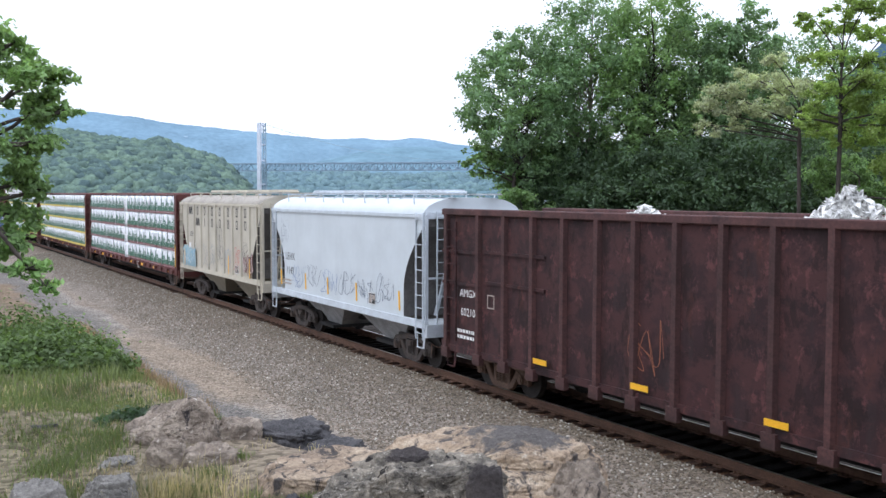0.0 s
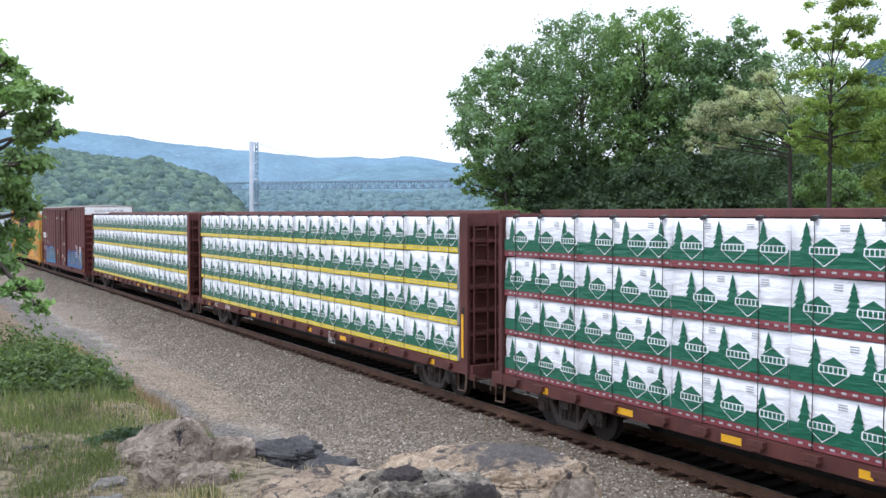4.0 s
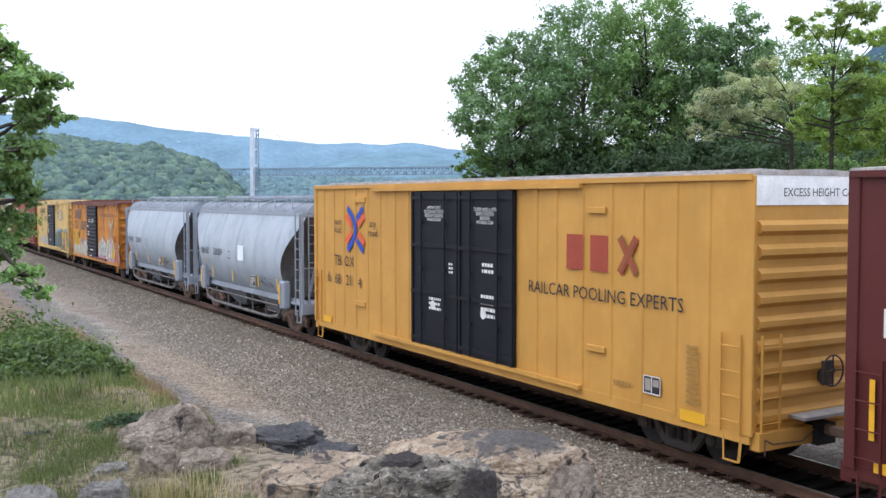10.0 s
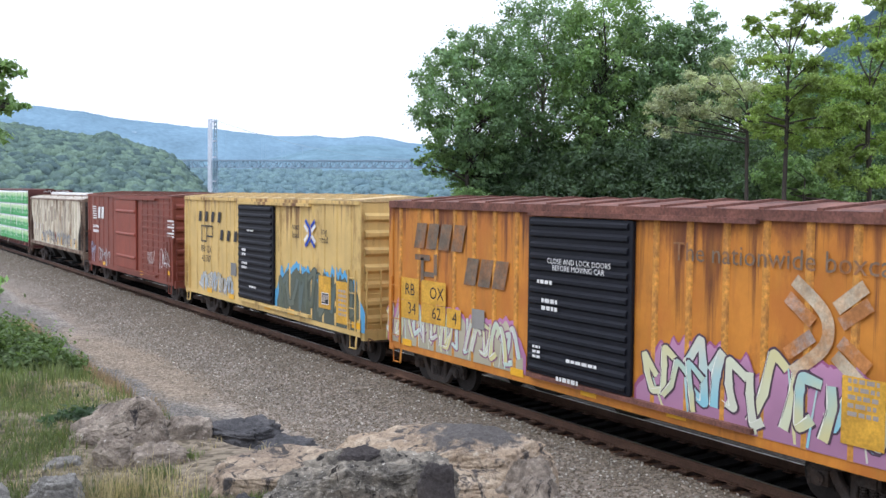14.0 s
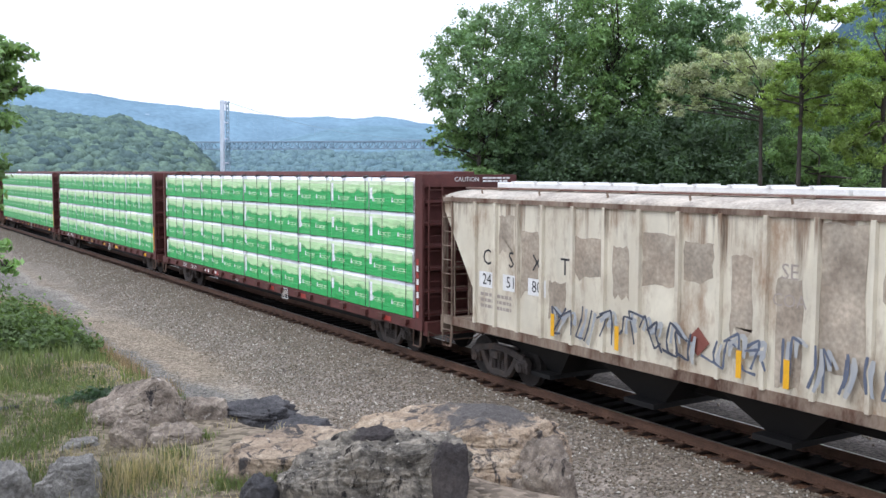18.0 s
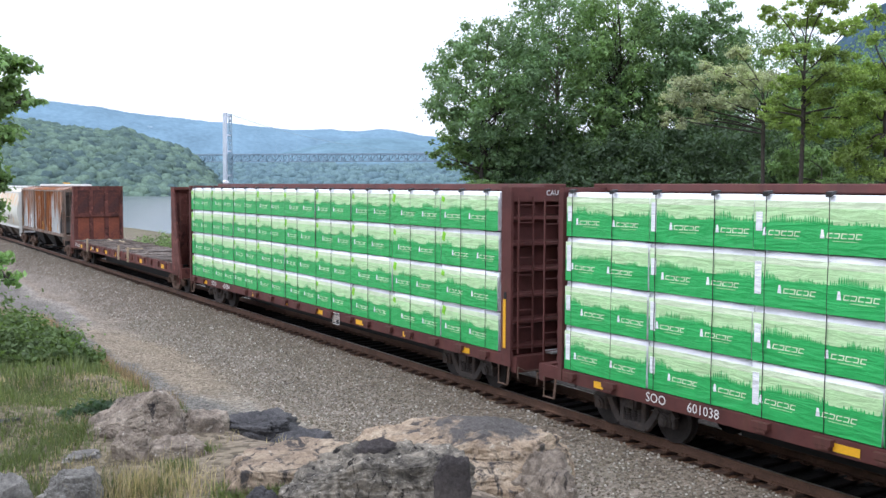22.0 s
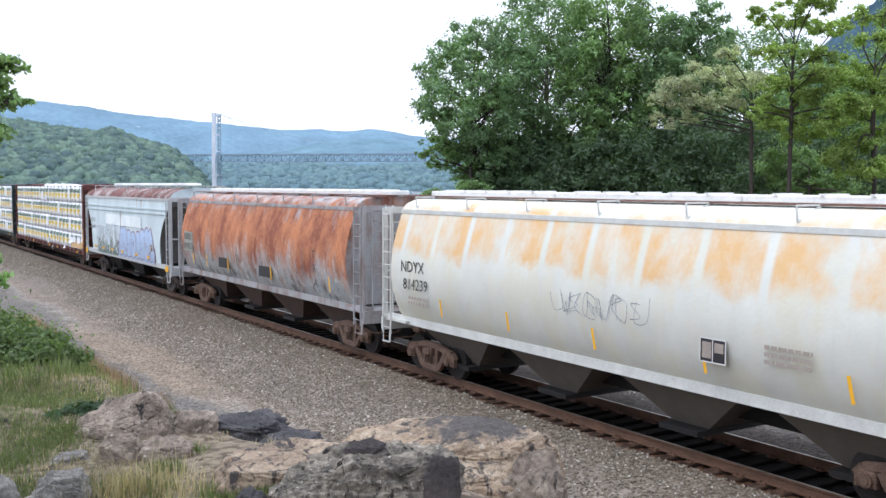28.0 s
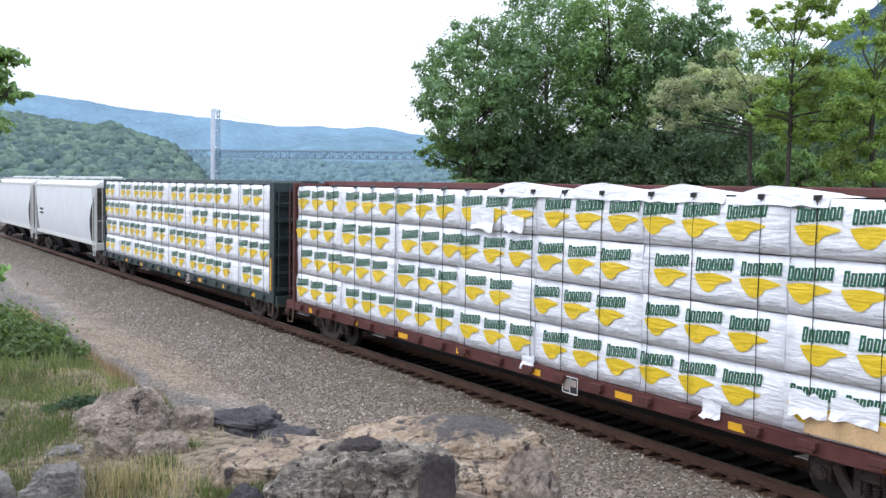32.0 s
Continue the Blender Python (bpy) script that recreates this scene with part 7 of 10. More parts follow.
    lettering(w, "816448", -5.9, 2.6, 0.30, y, M_INK)
    for z in (3.55, 3.75):
        boxed("side_rib", None, (0, -1.585, z), (2 * hl - 0.9, 0.04, 0.05), M_N4, w)
    flat_marks(w, "patch", [(0.1, 3.08, 6.6, 0.52)], y + 0.002, M_BARE)
    flat_marks(w, "rust_run", [(-0.2, 3.35, 0.10, 0.34), (-0.2, 2.95, 0.05, 0.6)], y - 0.002, mat("rust_run", (0.20, 0.075, 0.04), 0.9, var=0.3))
    yellow_ticks(w, (-5.4, -3.7, -1.9, 0.1, 2.6, 4.6), 1.55, y - 0.01, 0.12, 0.42)
    load_panel(w, 5.1, 2.0, y - 0.002, 0.42)
    for s in (-1, 1):
        reflectors(w, [(s * (hl - 0.35), 1.22)], -1.62, w=0.4, h=0.25)

    for k in (24, 25):
        w, L, hl, wd = hopper(k, "clean white smooth-sided covered hopper wagon", M_WHITE_HOP, eave=4.45, roof=4.76, sill=1.42, cut=1.1, bays=3, frame=M_NDW_F, roundness=0.12, tank=True)
        small_print(w, -6.0, 2.7, 1.0, 0.5, 2, -wd(2.7) - 0.01, M_INK, k)


# ---- boxcars ----
def boxcar(k, label, body, eave=4.62, roof=4.78, zb=0.95, hw=1.58, posts=(), door=(), door_mat=None, door_ribs=0, roof_mat=None, end_ribs=7, end_mat=None, top_band=None, inset=0.75, rail_mat=None, roof_seams=14, plug=False, iron=None, post_mat=None, top_mat=None):
    """A boxcar. posts: x of the side posts; door: (x0, x1) of each leaf; top_band: paint of the white band on the ends."""
    w, L = wagon(k, "boxcar", label)
    hl = L / 2 - inset
    lay_paint(body, w)
    end_mat = end_mat or body
    roof_mat = roof_mat or body
    door_mat = door_mat or body
    rail_mat = rail_mat or body
    boxed("body", ("boxbody", k), (0, 0, (eave + zb) / 2), (2 * hl, 2 * hw, eave - zb), body, w, bevel=0.015)
    w_body = w.children[-1]
    w_body.matrix_basis = Matrix.Identity(4)
    w_body.data.transform(Matrix.Translation((0, 0, (eave + zb) / 2)))
    def rf(bm):
        prism(bm, [(-hw - 0.03, eave), (-hw - 0.03, eave + 0.06), (0, roof), (hw + 0.03, eave + 0.06), (hw + 0.03, eave)], "x", -hl - 0.03, hl + 0.03)
    part("roof", _bm(rf), roof_mat, w)
    for i in range(1, roof_seams):
        x = -hl + 2 * hl * i / roof_seams
        def seam(bm):
            prism(bm, [(-hw - 0.02, eave + 0.06), (-hw - 0.02, eave + 0.10), (0, roof + 0.045), (hw + 0.02, eave + 0.10), (hw + 0.02, eave + 0.06), (0, roof)], "x", -0.05, 0.05)
        shared("roof_seam", ("seam", hw, eave, roof, roof_mat.name), seam, roof_mat, w, Matrix.Translation((x, 0, 0)))
    def post(bm):
        prism(bm, [(-0.075, 0.0), (-0.05, -0.031), (0.05, -0.031), (0.075, 0.0)], "z", 0.0, eave - zb - 0.12)
    for x in posts:
        for s in (-1, 1):
            o = shared("side_post", ("boxpost", k), post, post_mat or body, w, pose(x, s * hw, zb + 0.02, 0, 0, 0 if s < 0 else 180))
    for s in (-1, 1):
        boxed("side_sill", None, (0, s * (hw - 0.01), zb - 0.03), (2 * hl, 0.05, 0.22), body, w)
        boxed("eave_rail", None, (0, s * (hw + 0.03), eave - 0.03), (2 * hl + 0.04, 0.07, 0.10 if not top_mat else 0.17), top_mat or rail_mat, w)
        # ends
        for i in range(end_ribs):
            z = zb + (eave - (0.52 if top_band else 0) - zb) * (i + 0.7) / (end_ribs + 0.6)
            def er(bm):
                prism(bm, [(-0.0, -0.13), (0.085, -0.05), (0.085, 0.05), (0.0, 0.13)], "y", -hw + 0.12, hw - 0.12)
            shared("end_rib", ("end_rib", hw, end_mat.name), er, end_mat, w, pose(s * hl, 0, z, 0, 0, 0 if s > 0 else 180))
        for t in (-1, 1):
            boxed("corner_post", None, (s * (hl - 0.04), t * (hw + 0.008), (eave + zb) / 2), (0.20, 0.06, eave - zb), body, w, bevel=0.015)
        boxed("end_sill", None, (s * (hl + 0.06), 0, zb - 0.08), (0.20, 2 * hw - 0.1, 0.30), end_mat, w)
        boxed("end_platform", None, (s * (hl + 0.26), 0, zb + 0.28), (0.36, 1.5, 0.05), M_GRATE, w)
        if top_band:
            boxed("white_band", None, (s * (hl + 0.012), 0, eave - 0.24), (0.02, 2 * hw, 0.52), M_BAND, w, "white band across the end")
        ladder(w, s * (hl - 0.38), -hw - 0.07, zb, 0.44, 1.7, 4, rail_mat)
        ladder(w, s * (hl + 0.12), -hw + 0.36, zb, 0.44, 1.7, 4, rail_mat, end=True)
        truck(w, s * (L / 2 - (3.2 if L > 19 else 2.35)), iron)
    for i, (x0, x1) in enumerate(door):
        d = boxed("door", ("door", k, i), ((x0 + x1) / 2, -hw - 0.055, (eave + zb) / 2 - 0.02), (x1 - x0, 0.09, eave - zb - 0.36), door_mat, w, bevel=0.012)
        df = boxed("door", ("door", k, i), ((x0 + x1) / 2, hw + 0.055, (eave + zb) / 2 - 0.02), (x1 - x0, 0.09, eave - zb - 0.36), door_mat, w, bevel=0.012)
        h = eave - zb - 0.36
        if plug:
            for j in range(4):
                boxed("door_rail", None, (0, -0.06, h / 2 - h * (0.04 + 0.307 * j)), (x1 - x0, 0.05, 0.09), door_mat, d)
            for t in (-1, 1):
                boxed("door_stile", None, (t * ((x1 - x0) / 2 - 0.05), -0.06, 0), (0.08, 0.045, h), door_mat, d)
            for t in (-0.28, 0.28):
                def rod(bm):
                    cyl(bm, (0, 0, -h / 2), (0, 0, h / 2), 0.022, 8)
                    for zz in (-0.3, 0.0, 0.3):
                        box_bm(bm, (0, 0.0, zz * h), (0.09, 0.05, 0.10))
                shared("lock_rod", ("rod", round(h, 2), door_mat.name), rod, door_mat, d, Matrix.Translation((t * (x1 - x0) * 0.9, -0.10, 0)))
        for j in range(door_ribs):
            z = -h / 2 + h * (j + 0.5) / door_ribs
            def dr(bm):
                prism(bm, [(0.0, -0.075), (-0.05, -0.03), (-0.05, 0.03), (0.0, 0.075)], "x", -(x1 - x0) / 2 + 0.10, (x1 - x0) / 2 - 0.10)
            shared("door_rib", ("door_rib", round(x1 - x0, 2), door_mat.name), dr, door_mat, d, Matrix.Translation((0, -0.045, z)))
    if door:
        a, b = door[0][0], door[-1][1]
        for z, ln in ((eave - 0.13, (b - a) * 1.9), (zb + 0.10, (b - a) * 1.9)):
            boxed("door_track", None, ((a + b) / 2 + (b - a) * 0.45 * (0 if plug else 1), -hw - 0.075, z), (ln if not plug else (b - a) * 2.0, 0.11, 0.09), top_mat or rail_mat, w)
    boxed("center_sill", None, (0, 0, 0.78), (L - 1.4, 0.45, 0.36), M_BLACK, w)
    # depth fitted to the camera's view, to hide the lit ground beyond
    boxed("sill_belly", None, (0, 0, 0.52), (L - 9.0, 0.5, 0.24), M_BLACK, w)
    boxed("floor_frame", None, (0, 0, zb - 0.03), (2 * hl - 0.2, 2 * hw - 0.3, 0.12), M_BLACK, w)
    for x in (-2.2, 0.4):
        boxed("air_tank", None, (x, -0.5, 0.62), (0.9, 0.4, 0.34), M_BLACK, w, bevel=0.08)
    ends_gear(w, L / 2, hl + 0.1)
    stirrups(w, hl - 0.38, hw + 0.01, zb - 0.06, rail_mat)
    spray(w, body.name, lambda z: -hw - 0.032)
    return w, L, hl


M_KCS = paint("oxide_boxcar_paint", (0.098, 0.019, 0.017), rust=(0.14, 0.045, 0.03), rust_at=0.78, dirt=0.14, streak=0.2,
              graffiti=[(-7.2, -2.4, 0.92, 2.3, [(0.13, 0.15, 0.16), (0.09, 0.17, 0.22), (0.10, 0.11, 0.12)], "block", (0.010, 0.010, 0.014), ((0.020, 0.27, 0.58), (0.012, 0.13, 0.42), 0.07, (0.55, 0.62, 0.66))),
                        (2.7, 8.6, 1.0, 2.2, [(0.12, 0.13, 0.16), (0.03, 0.20, 0.38), (0.10, 0.11, 0.14)], "block", (0.010, 0.010, 0.014), ((0.015, 0.18, 0.52), (0.012, 0.06, 0.30), 0.07, (0.5, 0.55, 0.6)))])
M_TTX = paint("yellow_boxcar_paint", (0.60, 0.315, 0.07), rust=(0.22, 0.11, 0.04), rust_at=0.77, dirt=0.14, streak=0.22, fade=(0.54, 0.27, 0.055))
M_RBO = paint("faded_orange_boxcar_paint", (0.60, 0.235, 0.036), rust=(0.22, 0.075, 0.03), rust2=(0.15, 0.05, 0.025), rust_at=0.55, dirt=0.25, streak=0.6, rust_band=(4.6, 0.7), band_amt=0.16, fade=(0.47, 0.155, 0.028), runs=(-0.045, (0.17, 0.055, 0.025), 4.6, 0.8),
              graffiti=[(-7.4, -1.9, 1.02, 2.15, [(0.55, 0.58, 0.42), (0.60, 0.56, 0.26), (0.46, 0.60, 0.52), (0.55, 0.56, 0.46)], "block", (0.30, 0.13, 0.22), ((0.50, 0.46, 0.33), (0.50, 0.20, 0.38), 0.10)),
                        (1.7, 7.7, 1.02, 2.45, [(0.62, 0.66, 0.46), (0.62, 0.58, 0.30), (0.25, 0.55, 0.62), (0.60, 0.62, 0.50)], "block", (0.085, 0.05, 0.075), ((0.48, 0.24, 0.38), (0.34, 0.10, 0.22), 0.05, (0.75, 0.76, 0.66)))])
M_RB_ROOF = mat("rusty_roof", (0.12, 0.05, 0.04), 0.9, 0.1, var=0.5, scale=1.5, fine=20, second=(0.20, 0.085, 0.06), second_amount=0.5)
M_RYB = paint("pale_yellow_boxcar_paint", (0.66, 0.46, 0.17), rust=(0.24, 0.10, 0.04), rust_at=0.63, dirt=0.16, streak=0.35, runs=(-0.11, (0.22, 0.09, 0.04), 4.5, 1.0),
              graffiti=[(1.9, 7.5, 1.0, 2.55, [(0.085, 0.105, 0.07), (0.13, 0.15, 0.11), (0.10, 0.14, 0.13)], "block", (0.060, 0.072, 0.055), ((0.098, 0.115, 0.085), (0.09, 0.36, 0.62), 0.20, (0.11, 0.14, 0.12))),
                        (-5.6, -2.2, 1.02, 1.9, [(0.45, 0.45, 0.42), (0.35, 0.45, 0.52), (0.52, 0.44, 0.25)], "block", (0.3, 0.32, 0.34))])
M_NSB = paint("red_brown_boxcar_paint", (0.225, 0.06, 0.04), rust=(0.10, 0.035, 0.025), rust_at=0.70, dirt=0.2, streak=0.3,
              graffiti=[(-5.4, -3.0, 0.9, 2.1, [(0.5, 0.5, 0.5), (0.30, 0.32, 0.34), (0.42, 0.40, 0.40)], "line", (0.42, 0.42, 0.44)),
                        (-6.9, -5.9, 0.9, 2.2, [(0.3, 0.3, 0.42), (0.18, 0.2, 0.3)], "line", (0.4, 0.4, 0.5))])
M_ROOF_PALE = mat("galvanised_roof", (0.45, 0.43, 0.41), 0.6, 0.3, var=0.3, scale=1.5, fine=20, second=(0.30, 0.18, 0.12), second_amount=0.35)
M_ROOF_TAN = mat("tan_painted_roof", (0.50, 0.37, 0.18), 0.7, 0.1, var=0.3, scale=1.5, fine=20, second=(0.26, 0.14, 0.08), second_amount=0.35)
M_OCHRE = mat("ochre_mark", (0.60, 0.33, 0.035), 0.7, var=0.25, scale=2, fine=20, second=(0.48, 0.22, 0.04), second_amount=0.35)
M_BROWNTXT = plain("brown_lettering", (0.34, 0.19, 0.045))
M_TXRED = plain("red_brown_mark", (0.35, 0.06, 0.03))
M_BLUE = plain("blue_mark", (0.018, 0.07, 0.42))
M_ORANGE = plain("orange_mark", (0.72, 0.12, 0.045))


def cross_mark(w, x, z, s, y, m1, m2, wide=0.20):
    """A diagonal cross, each bar with a narrower bar of the other paint along it."""
    for a, m, k in ((35, m1, m2), (-35, m2, m1)):
        boxed("painted_mark", None, (0, 0, 0), (s * wide, 0.005, s), m, w).matrix_basis = pose(x, y - (0.003 if a > 0 else 0), z, 0, a, 0)
        boxed("painted_mark", None, (0, 0, 0), (s * wide * 0.4, 0.005, s * 0.9), k, w).matrix_basis = pose(x, y - (0.009 if a > 0 else 0.006), z, 0, a, 0)


def chevron_cross(w, x, z, s, y, m1, m2):
    """A cross of broad bars with notched ends: two of one paint bent through the middle, shorter ones of the other beside them."""
    for pts, m, d in (([(-0.40, 0.46), (-0.06, 0.20), (0.02, 0.0), (-0.06, -0.20), (-0.40, -0.46)], m1, 0), ([(0.10, 0.22), (0.42, 0.46)], m1, 0), ([(0.10, -0.22), (0.42, -0.46)], m1, 0),
                      ([(-0.48, 0.29), (-0.16, 0.06)], m2, 1), ([(-0.48, -0.29), (-0.16, -0.06)], m2, 1), ([(0.16, 0.08), (0.48, 0.30)], m2, 1), ([(0.16, -0.08), (0.48, -0.30)], m2, 1)):
        bm = bmesh.new()
        ribbon(bm, [(x + a * s * 0.95, z + b * s) for a, b in pts], s * 0.135, lambda zz, d=d: y - 0.003 * d, 0, 0.0)
        part("painted_mark", bm, m, w)


def boxcars():
    # tall oxide-brown car
    w, L, hl = boxcar(6, "tall oxide-red boxcar with double doors and blue sprayed letters", M_KCS, eave=5.22, roof=5.36, zb=0.80, posts=[-8.2, -7.3, -6.4, -5.5, -4.6, -3.7, -2.7, 3.3, 4.2, 5.1, 6.0, 6.9, 7.8, 8.6],
                      door=((-2.12, -0.02), (0.02, 2.36)), plug=True, top_band=True, end_ribs=9, inset=0.92, roof_mat=M_ROOF_PALE)
    y = -1.586
    yd = -1.58 - 0.104
    lettering(w, "CLOSE THIS DOOR\nBEFORE CLOSING\nMAIN DOOR", -1.07, 4.42, 0.115, yd, M_WHITE)
    lettering(w, "CLOSE AND LOCK\nBOTH DOORS BEFORE\nMOVING CAR", 1.19, 4.38, 0.115, yd, M_WHITE)
    flat_marks(w, "painted_mark", [(-8.35, 3.04, 0.48, 0.42), (-7.85, 3.04, 0.48, 0.42), (-7.35, 3.04, 0.42, 0.42)], y - 0.034, M_WHITE)
    flat_marks(w, "painted_mark", [(-8.40, 3.04, 0.10, 0.30), (-8.22, 3.04, 0.08, 0.30), (-7.82, 3.1, 0.24, 0.06), (-7.35, 3.04, 0.10, 0.30)], y - 0.039, M_INK)
    for i, c in enumerate(("11", "23", "16")):
        lettering(w, c, -8.3 + i * 0.95, 2.55, 0.34, y - 0.034, M_WHITE)
    for x, z, ww, hh, rr in ((-8.3, 2.0, 0.4, 0.3, 2), (-7.4, 2.0, 0.45, 0.3, 2), (-6.7, 3.0, 0.25, 0.3, 3), (-1.0, 1.85, 0.5, 0.35, 2), (1.6, 2.55, 0.7, 0.25, 2), (1.6, 1.45, 0.6, 0.3, 2), (6.3, 2.15, 0.5, 0.9, 6), (7.6, 2.05, 0.8, 0.9, 6), (0.35, 2.9, 0.2, 0.3, 3), (1.5, 1.15, 0.5, 0.3, 3)):
        small_print(w, x, z, ww, hh, rr, (yd if -2.1 < x < 2.3 else y - 0.034), M_WHITE, int(x * 10) + 500)
    for i, (x, z, m) in enumerate(((-1.2, 2.0, M_ORANGE), (-0.95, 1.9, M_WHITE), (-0.5, 1.55, plain("green_tag", (0.05, 0.35, 0.1))), (-0.15, 1.5, M_WHITE), (0.75, 1.55, M_ORANGE), (1.05, 1.65, M_WHITE))):
        flat_marks(w, "door_card", [(x, z, 0.2, 0.24)], yd - 0.002, m)
    load_panel(w, 7.75, 1.62, y - 0.033, 0.4)
    reflectors(w, [(-8.45, 0.92), (8.6, 0.95)], y - 0.039, w=0.5, h=0.16)
    yellow_ticks(w, (-8.75, 8.75), 1.75, y - 0.039, 0.9, 0.09)
    lettering(w, "EXCESS HEIGHT CAR", 0.05, 4.96, 0.20, hl + 0.025, M_INK, end=True)
    for z in (4.1, 3.4, 2.7):
        small_print_end(w, hl + 0.10, -0.3, z, 0.9, 0.2, 2)

    # yellow double-door car
    w, L, hl = boxcar(7, "clean yellow boxcar with dark double plug doors", M_TTX, eave=5.22, roof=5.34, zb=0.86, posts=[-8.5, -7.73, -6.98, -6.15, -5.33, -4.5, -3.6, -2.8, 3.1, 3.8, 4.7, 5.6, 6.5, 7.4, 8.2],
                      door=((-2.42, -0.05), (-0.01, 2.36)), plug=True, door_mat=M_BLUEDK, top_band=True, end_ribs=9, inset=0.98, roof_mat=M_ROOF_PALE)
    y = -1.586
    yd = -1.58 - 0.104
    lettering(w, "IMPORTANT\nCLOSE THIS DOOR\nBEFORE CLOSING\nMAIN DOOR", -1.24, 4.45, 0.12, yd, M_WHITE)
    lettering(w, "CLOSE AND LOCK\nBOTH DOORS\nBEFORE\nMOVING CAR", 1.17, 4.42, 0.12, yd, M_WHITE)
    chevron_cross(w, -6.12, 3.92, 1.40, y - 0.037, M_BLUE, M_ORANGE)
    lettering(w, "next\nload", -7.38, 4.0, 0.30, y - 0.034, M_INK)
    lettering(w, "any\nroad", -4.92, 3.97, 0.32, y - 0.034, M_INK)
    for c, x, z in (("TB", -7.38, 2.92), ("OX", -6.55, 2.92), ("6", -8.05, 2.36), ("68", -7.38, 2.34), ("21", -6.55, 2.34), ("4", -5.80, 2.32)):
        lettering(w, c, x, z, 0.46, y - 0.034, M_INK)
    flat_marks(w, "painted_mark", [(4.5, 3.74, 0.55, 0.72), (5.28, 3.74, 0.55, 0.72)], y - 0.034, M_TXRED)
    cross_mark(w, 6.15, 3.74, 0.85, y - 0.037, M_TXRED, plain("brown_mark", (0.24, 0.10, 0.03)))
    lettering(w, "RAILCAR POOLING EXPERTS", 5.25, 2.9, 0.375, y - 0.034, M_INK)
    for x, z, ww, hh, rr in ((-1.2, 2.2, 0.6, 0.5, 4), (1.3, 2.3, 0.6, 0.6, 4), (-0.4, 3.1, 0.2, 0.3, 3), (1.3, 3.2, 0.5, 0.3, 2), (7.9, 1.7, 0.34, 1.1, 11), (6.0, 1.25, 0.5, 0.14, 1)):
        small_print(w, x, z, ww, hh, rr, (yd if abs(x) < 2.4 else y - 0.034), M_WHITE if abs(x) < 2.4 else M_BROWNTXT, int(x * 10) + 700)
    for x in (-1.3, 1.1):
        bm = bmesh.new()
        cyl(bm, (x, yd + 0.003, 2.1), (x, yd - 0.002, 2.1), 0.12, 14)
        part("door_disc", bm, M_WHITE, w)
    for z in (1.82, 4.60):
        boxed("tack_board", None, (5.2, y - 0.03, z), (0.55, 0.05, 0.13), M_TTX, w, bevel=0.01)
        boxed("tack_board", None, (-5.75, y - 0.03, z + (0.2 if z > 3 else -0.1)), (0.72, 0.06, 0.16), M_TTX, w, bevel=0.01)
    load_panel(w, 6.85, 1.35, y - 0.034, 0.45)
    reflectors(w, [(-8.2, 1.02), (7.9, 0.95)], y - 0.033, w=0.62, h=0.2)
    brake_wheel(w, hl + 0.22, 0.2, 1.85)
    lettering(w, "EXCESS HEIGHT CAR", 0.05, 4.93, 0.20, hl + 0.025, M_INK, end=True)

    # weathered orange car
    def fifty(k, label, body, door_x, door_mat, roof_mat, ribs, **kw):
        return boxcar(k, label, body, eave=4.56, roof=4.74, zb=0.98, posts=[-7.0, -6.1, -5.3, -4.5, -3.7, -2.9, -2.1, 2.0, 2.8, 3.6, 4.4, 5.2, 6.0, 6.9], door=(door_x,), door_ribs=ribs, door_mat=door_mat, roof_mat=roof_mat, inset=0.85, **kw)
    w, L, hl = fifty(10, "rusty orange boxcar with a dark ribbed door and pastel graffiti", M_RBO, (-1.58, 1.50), M_BLUEDK, M_RB_ROOF, 14, top_mat=M_RB_ROOF, post_mat=mat("bright_orange_post", (0.60, 0.27, 0.045), 0.7, var=0.4, scale=2.0, fine=20, second=(0.20, 0.075, 0.03), second_amount=0.42))
    y = -1.584
    m_faint = mat("faded_blue_grey_mark", (0.16, 0.12, 0.085), 0.8, var=0.3, scale=2, fine=20, second=(0.34, 0.13, 0.035), second_amount=0.42)
    for z, x, n0 in ((3.78, -5.15, 4), (3.05, -3.2, 3)):
        block_word(w, x, z, n0, 0.56, 0.62, y - 0.002, m_faint, gap=0.18, slant=0.08).location.y = -0.032
    flat_marks(w, "painted_mark", [(-5.9, 3.25, 0.7, 0.14), (-5.9, 2.95, 0.14, 0.6), (-5.3, 3.1, 0.14, 0.5), (-5.6, 2.85, 0.5, 0.12)], y - 0.032, m_faint)
    lettering(w, "The nationwide boxcar", 4.6, 3.85, 0.46, y - 0.032, m_faint)
    chevron_cross(w, 5.55, 2.85, 1.55, y - 0.034, mat("pale_cross", (0.50, 0.42, 0.30), 0.7, var=0.3, scale=2, fine=20, second=(0.46, 0.22, 0.08), second_amount=0.45), mat("worn_cross", (0.42, 0.17, 0.05), 0.7, var=0.3, scale=2, fine=20, second=(0.36, 0.40, 0.40), second_amount=0.40))
    flat_marks(w, "number_patch", [(-6.45, 2.42, 0.86, 0.56), (-5.35, 2.42, 1.1, 0.56), (-6.45, 1.90, 0.86, 0.46), (-5.35, 1.90, 1.1, 0.46), (-4.45, 1.90, 0.6, 0.46)], y - 0.050, M_OCHRE)
    for c, x, z in (("RB", -6.45, 2.4), ("OX", -5.2, 2.4), ("34", -6.35, 1.93), ("62", -5.2, 1.92), ("4", -4.4, 1.90)):
        lettering(w, c, x, z, 0.42, y - 0.054, M_INK)
    lettering(w, "CLOSE AND LOCK DOORS\nBEFORE MOVING CAR", 0.05, 3.42, 0.155, -1.58 - 0.155, M_WHITE)
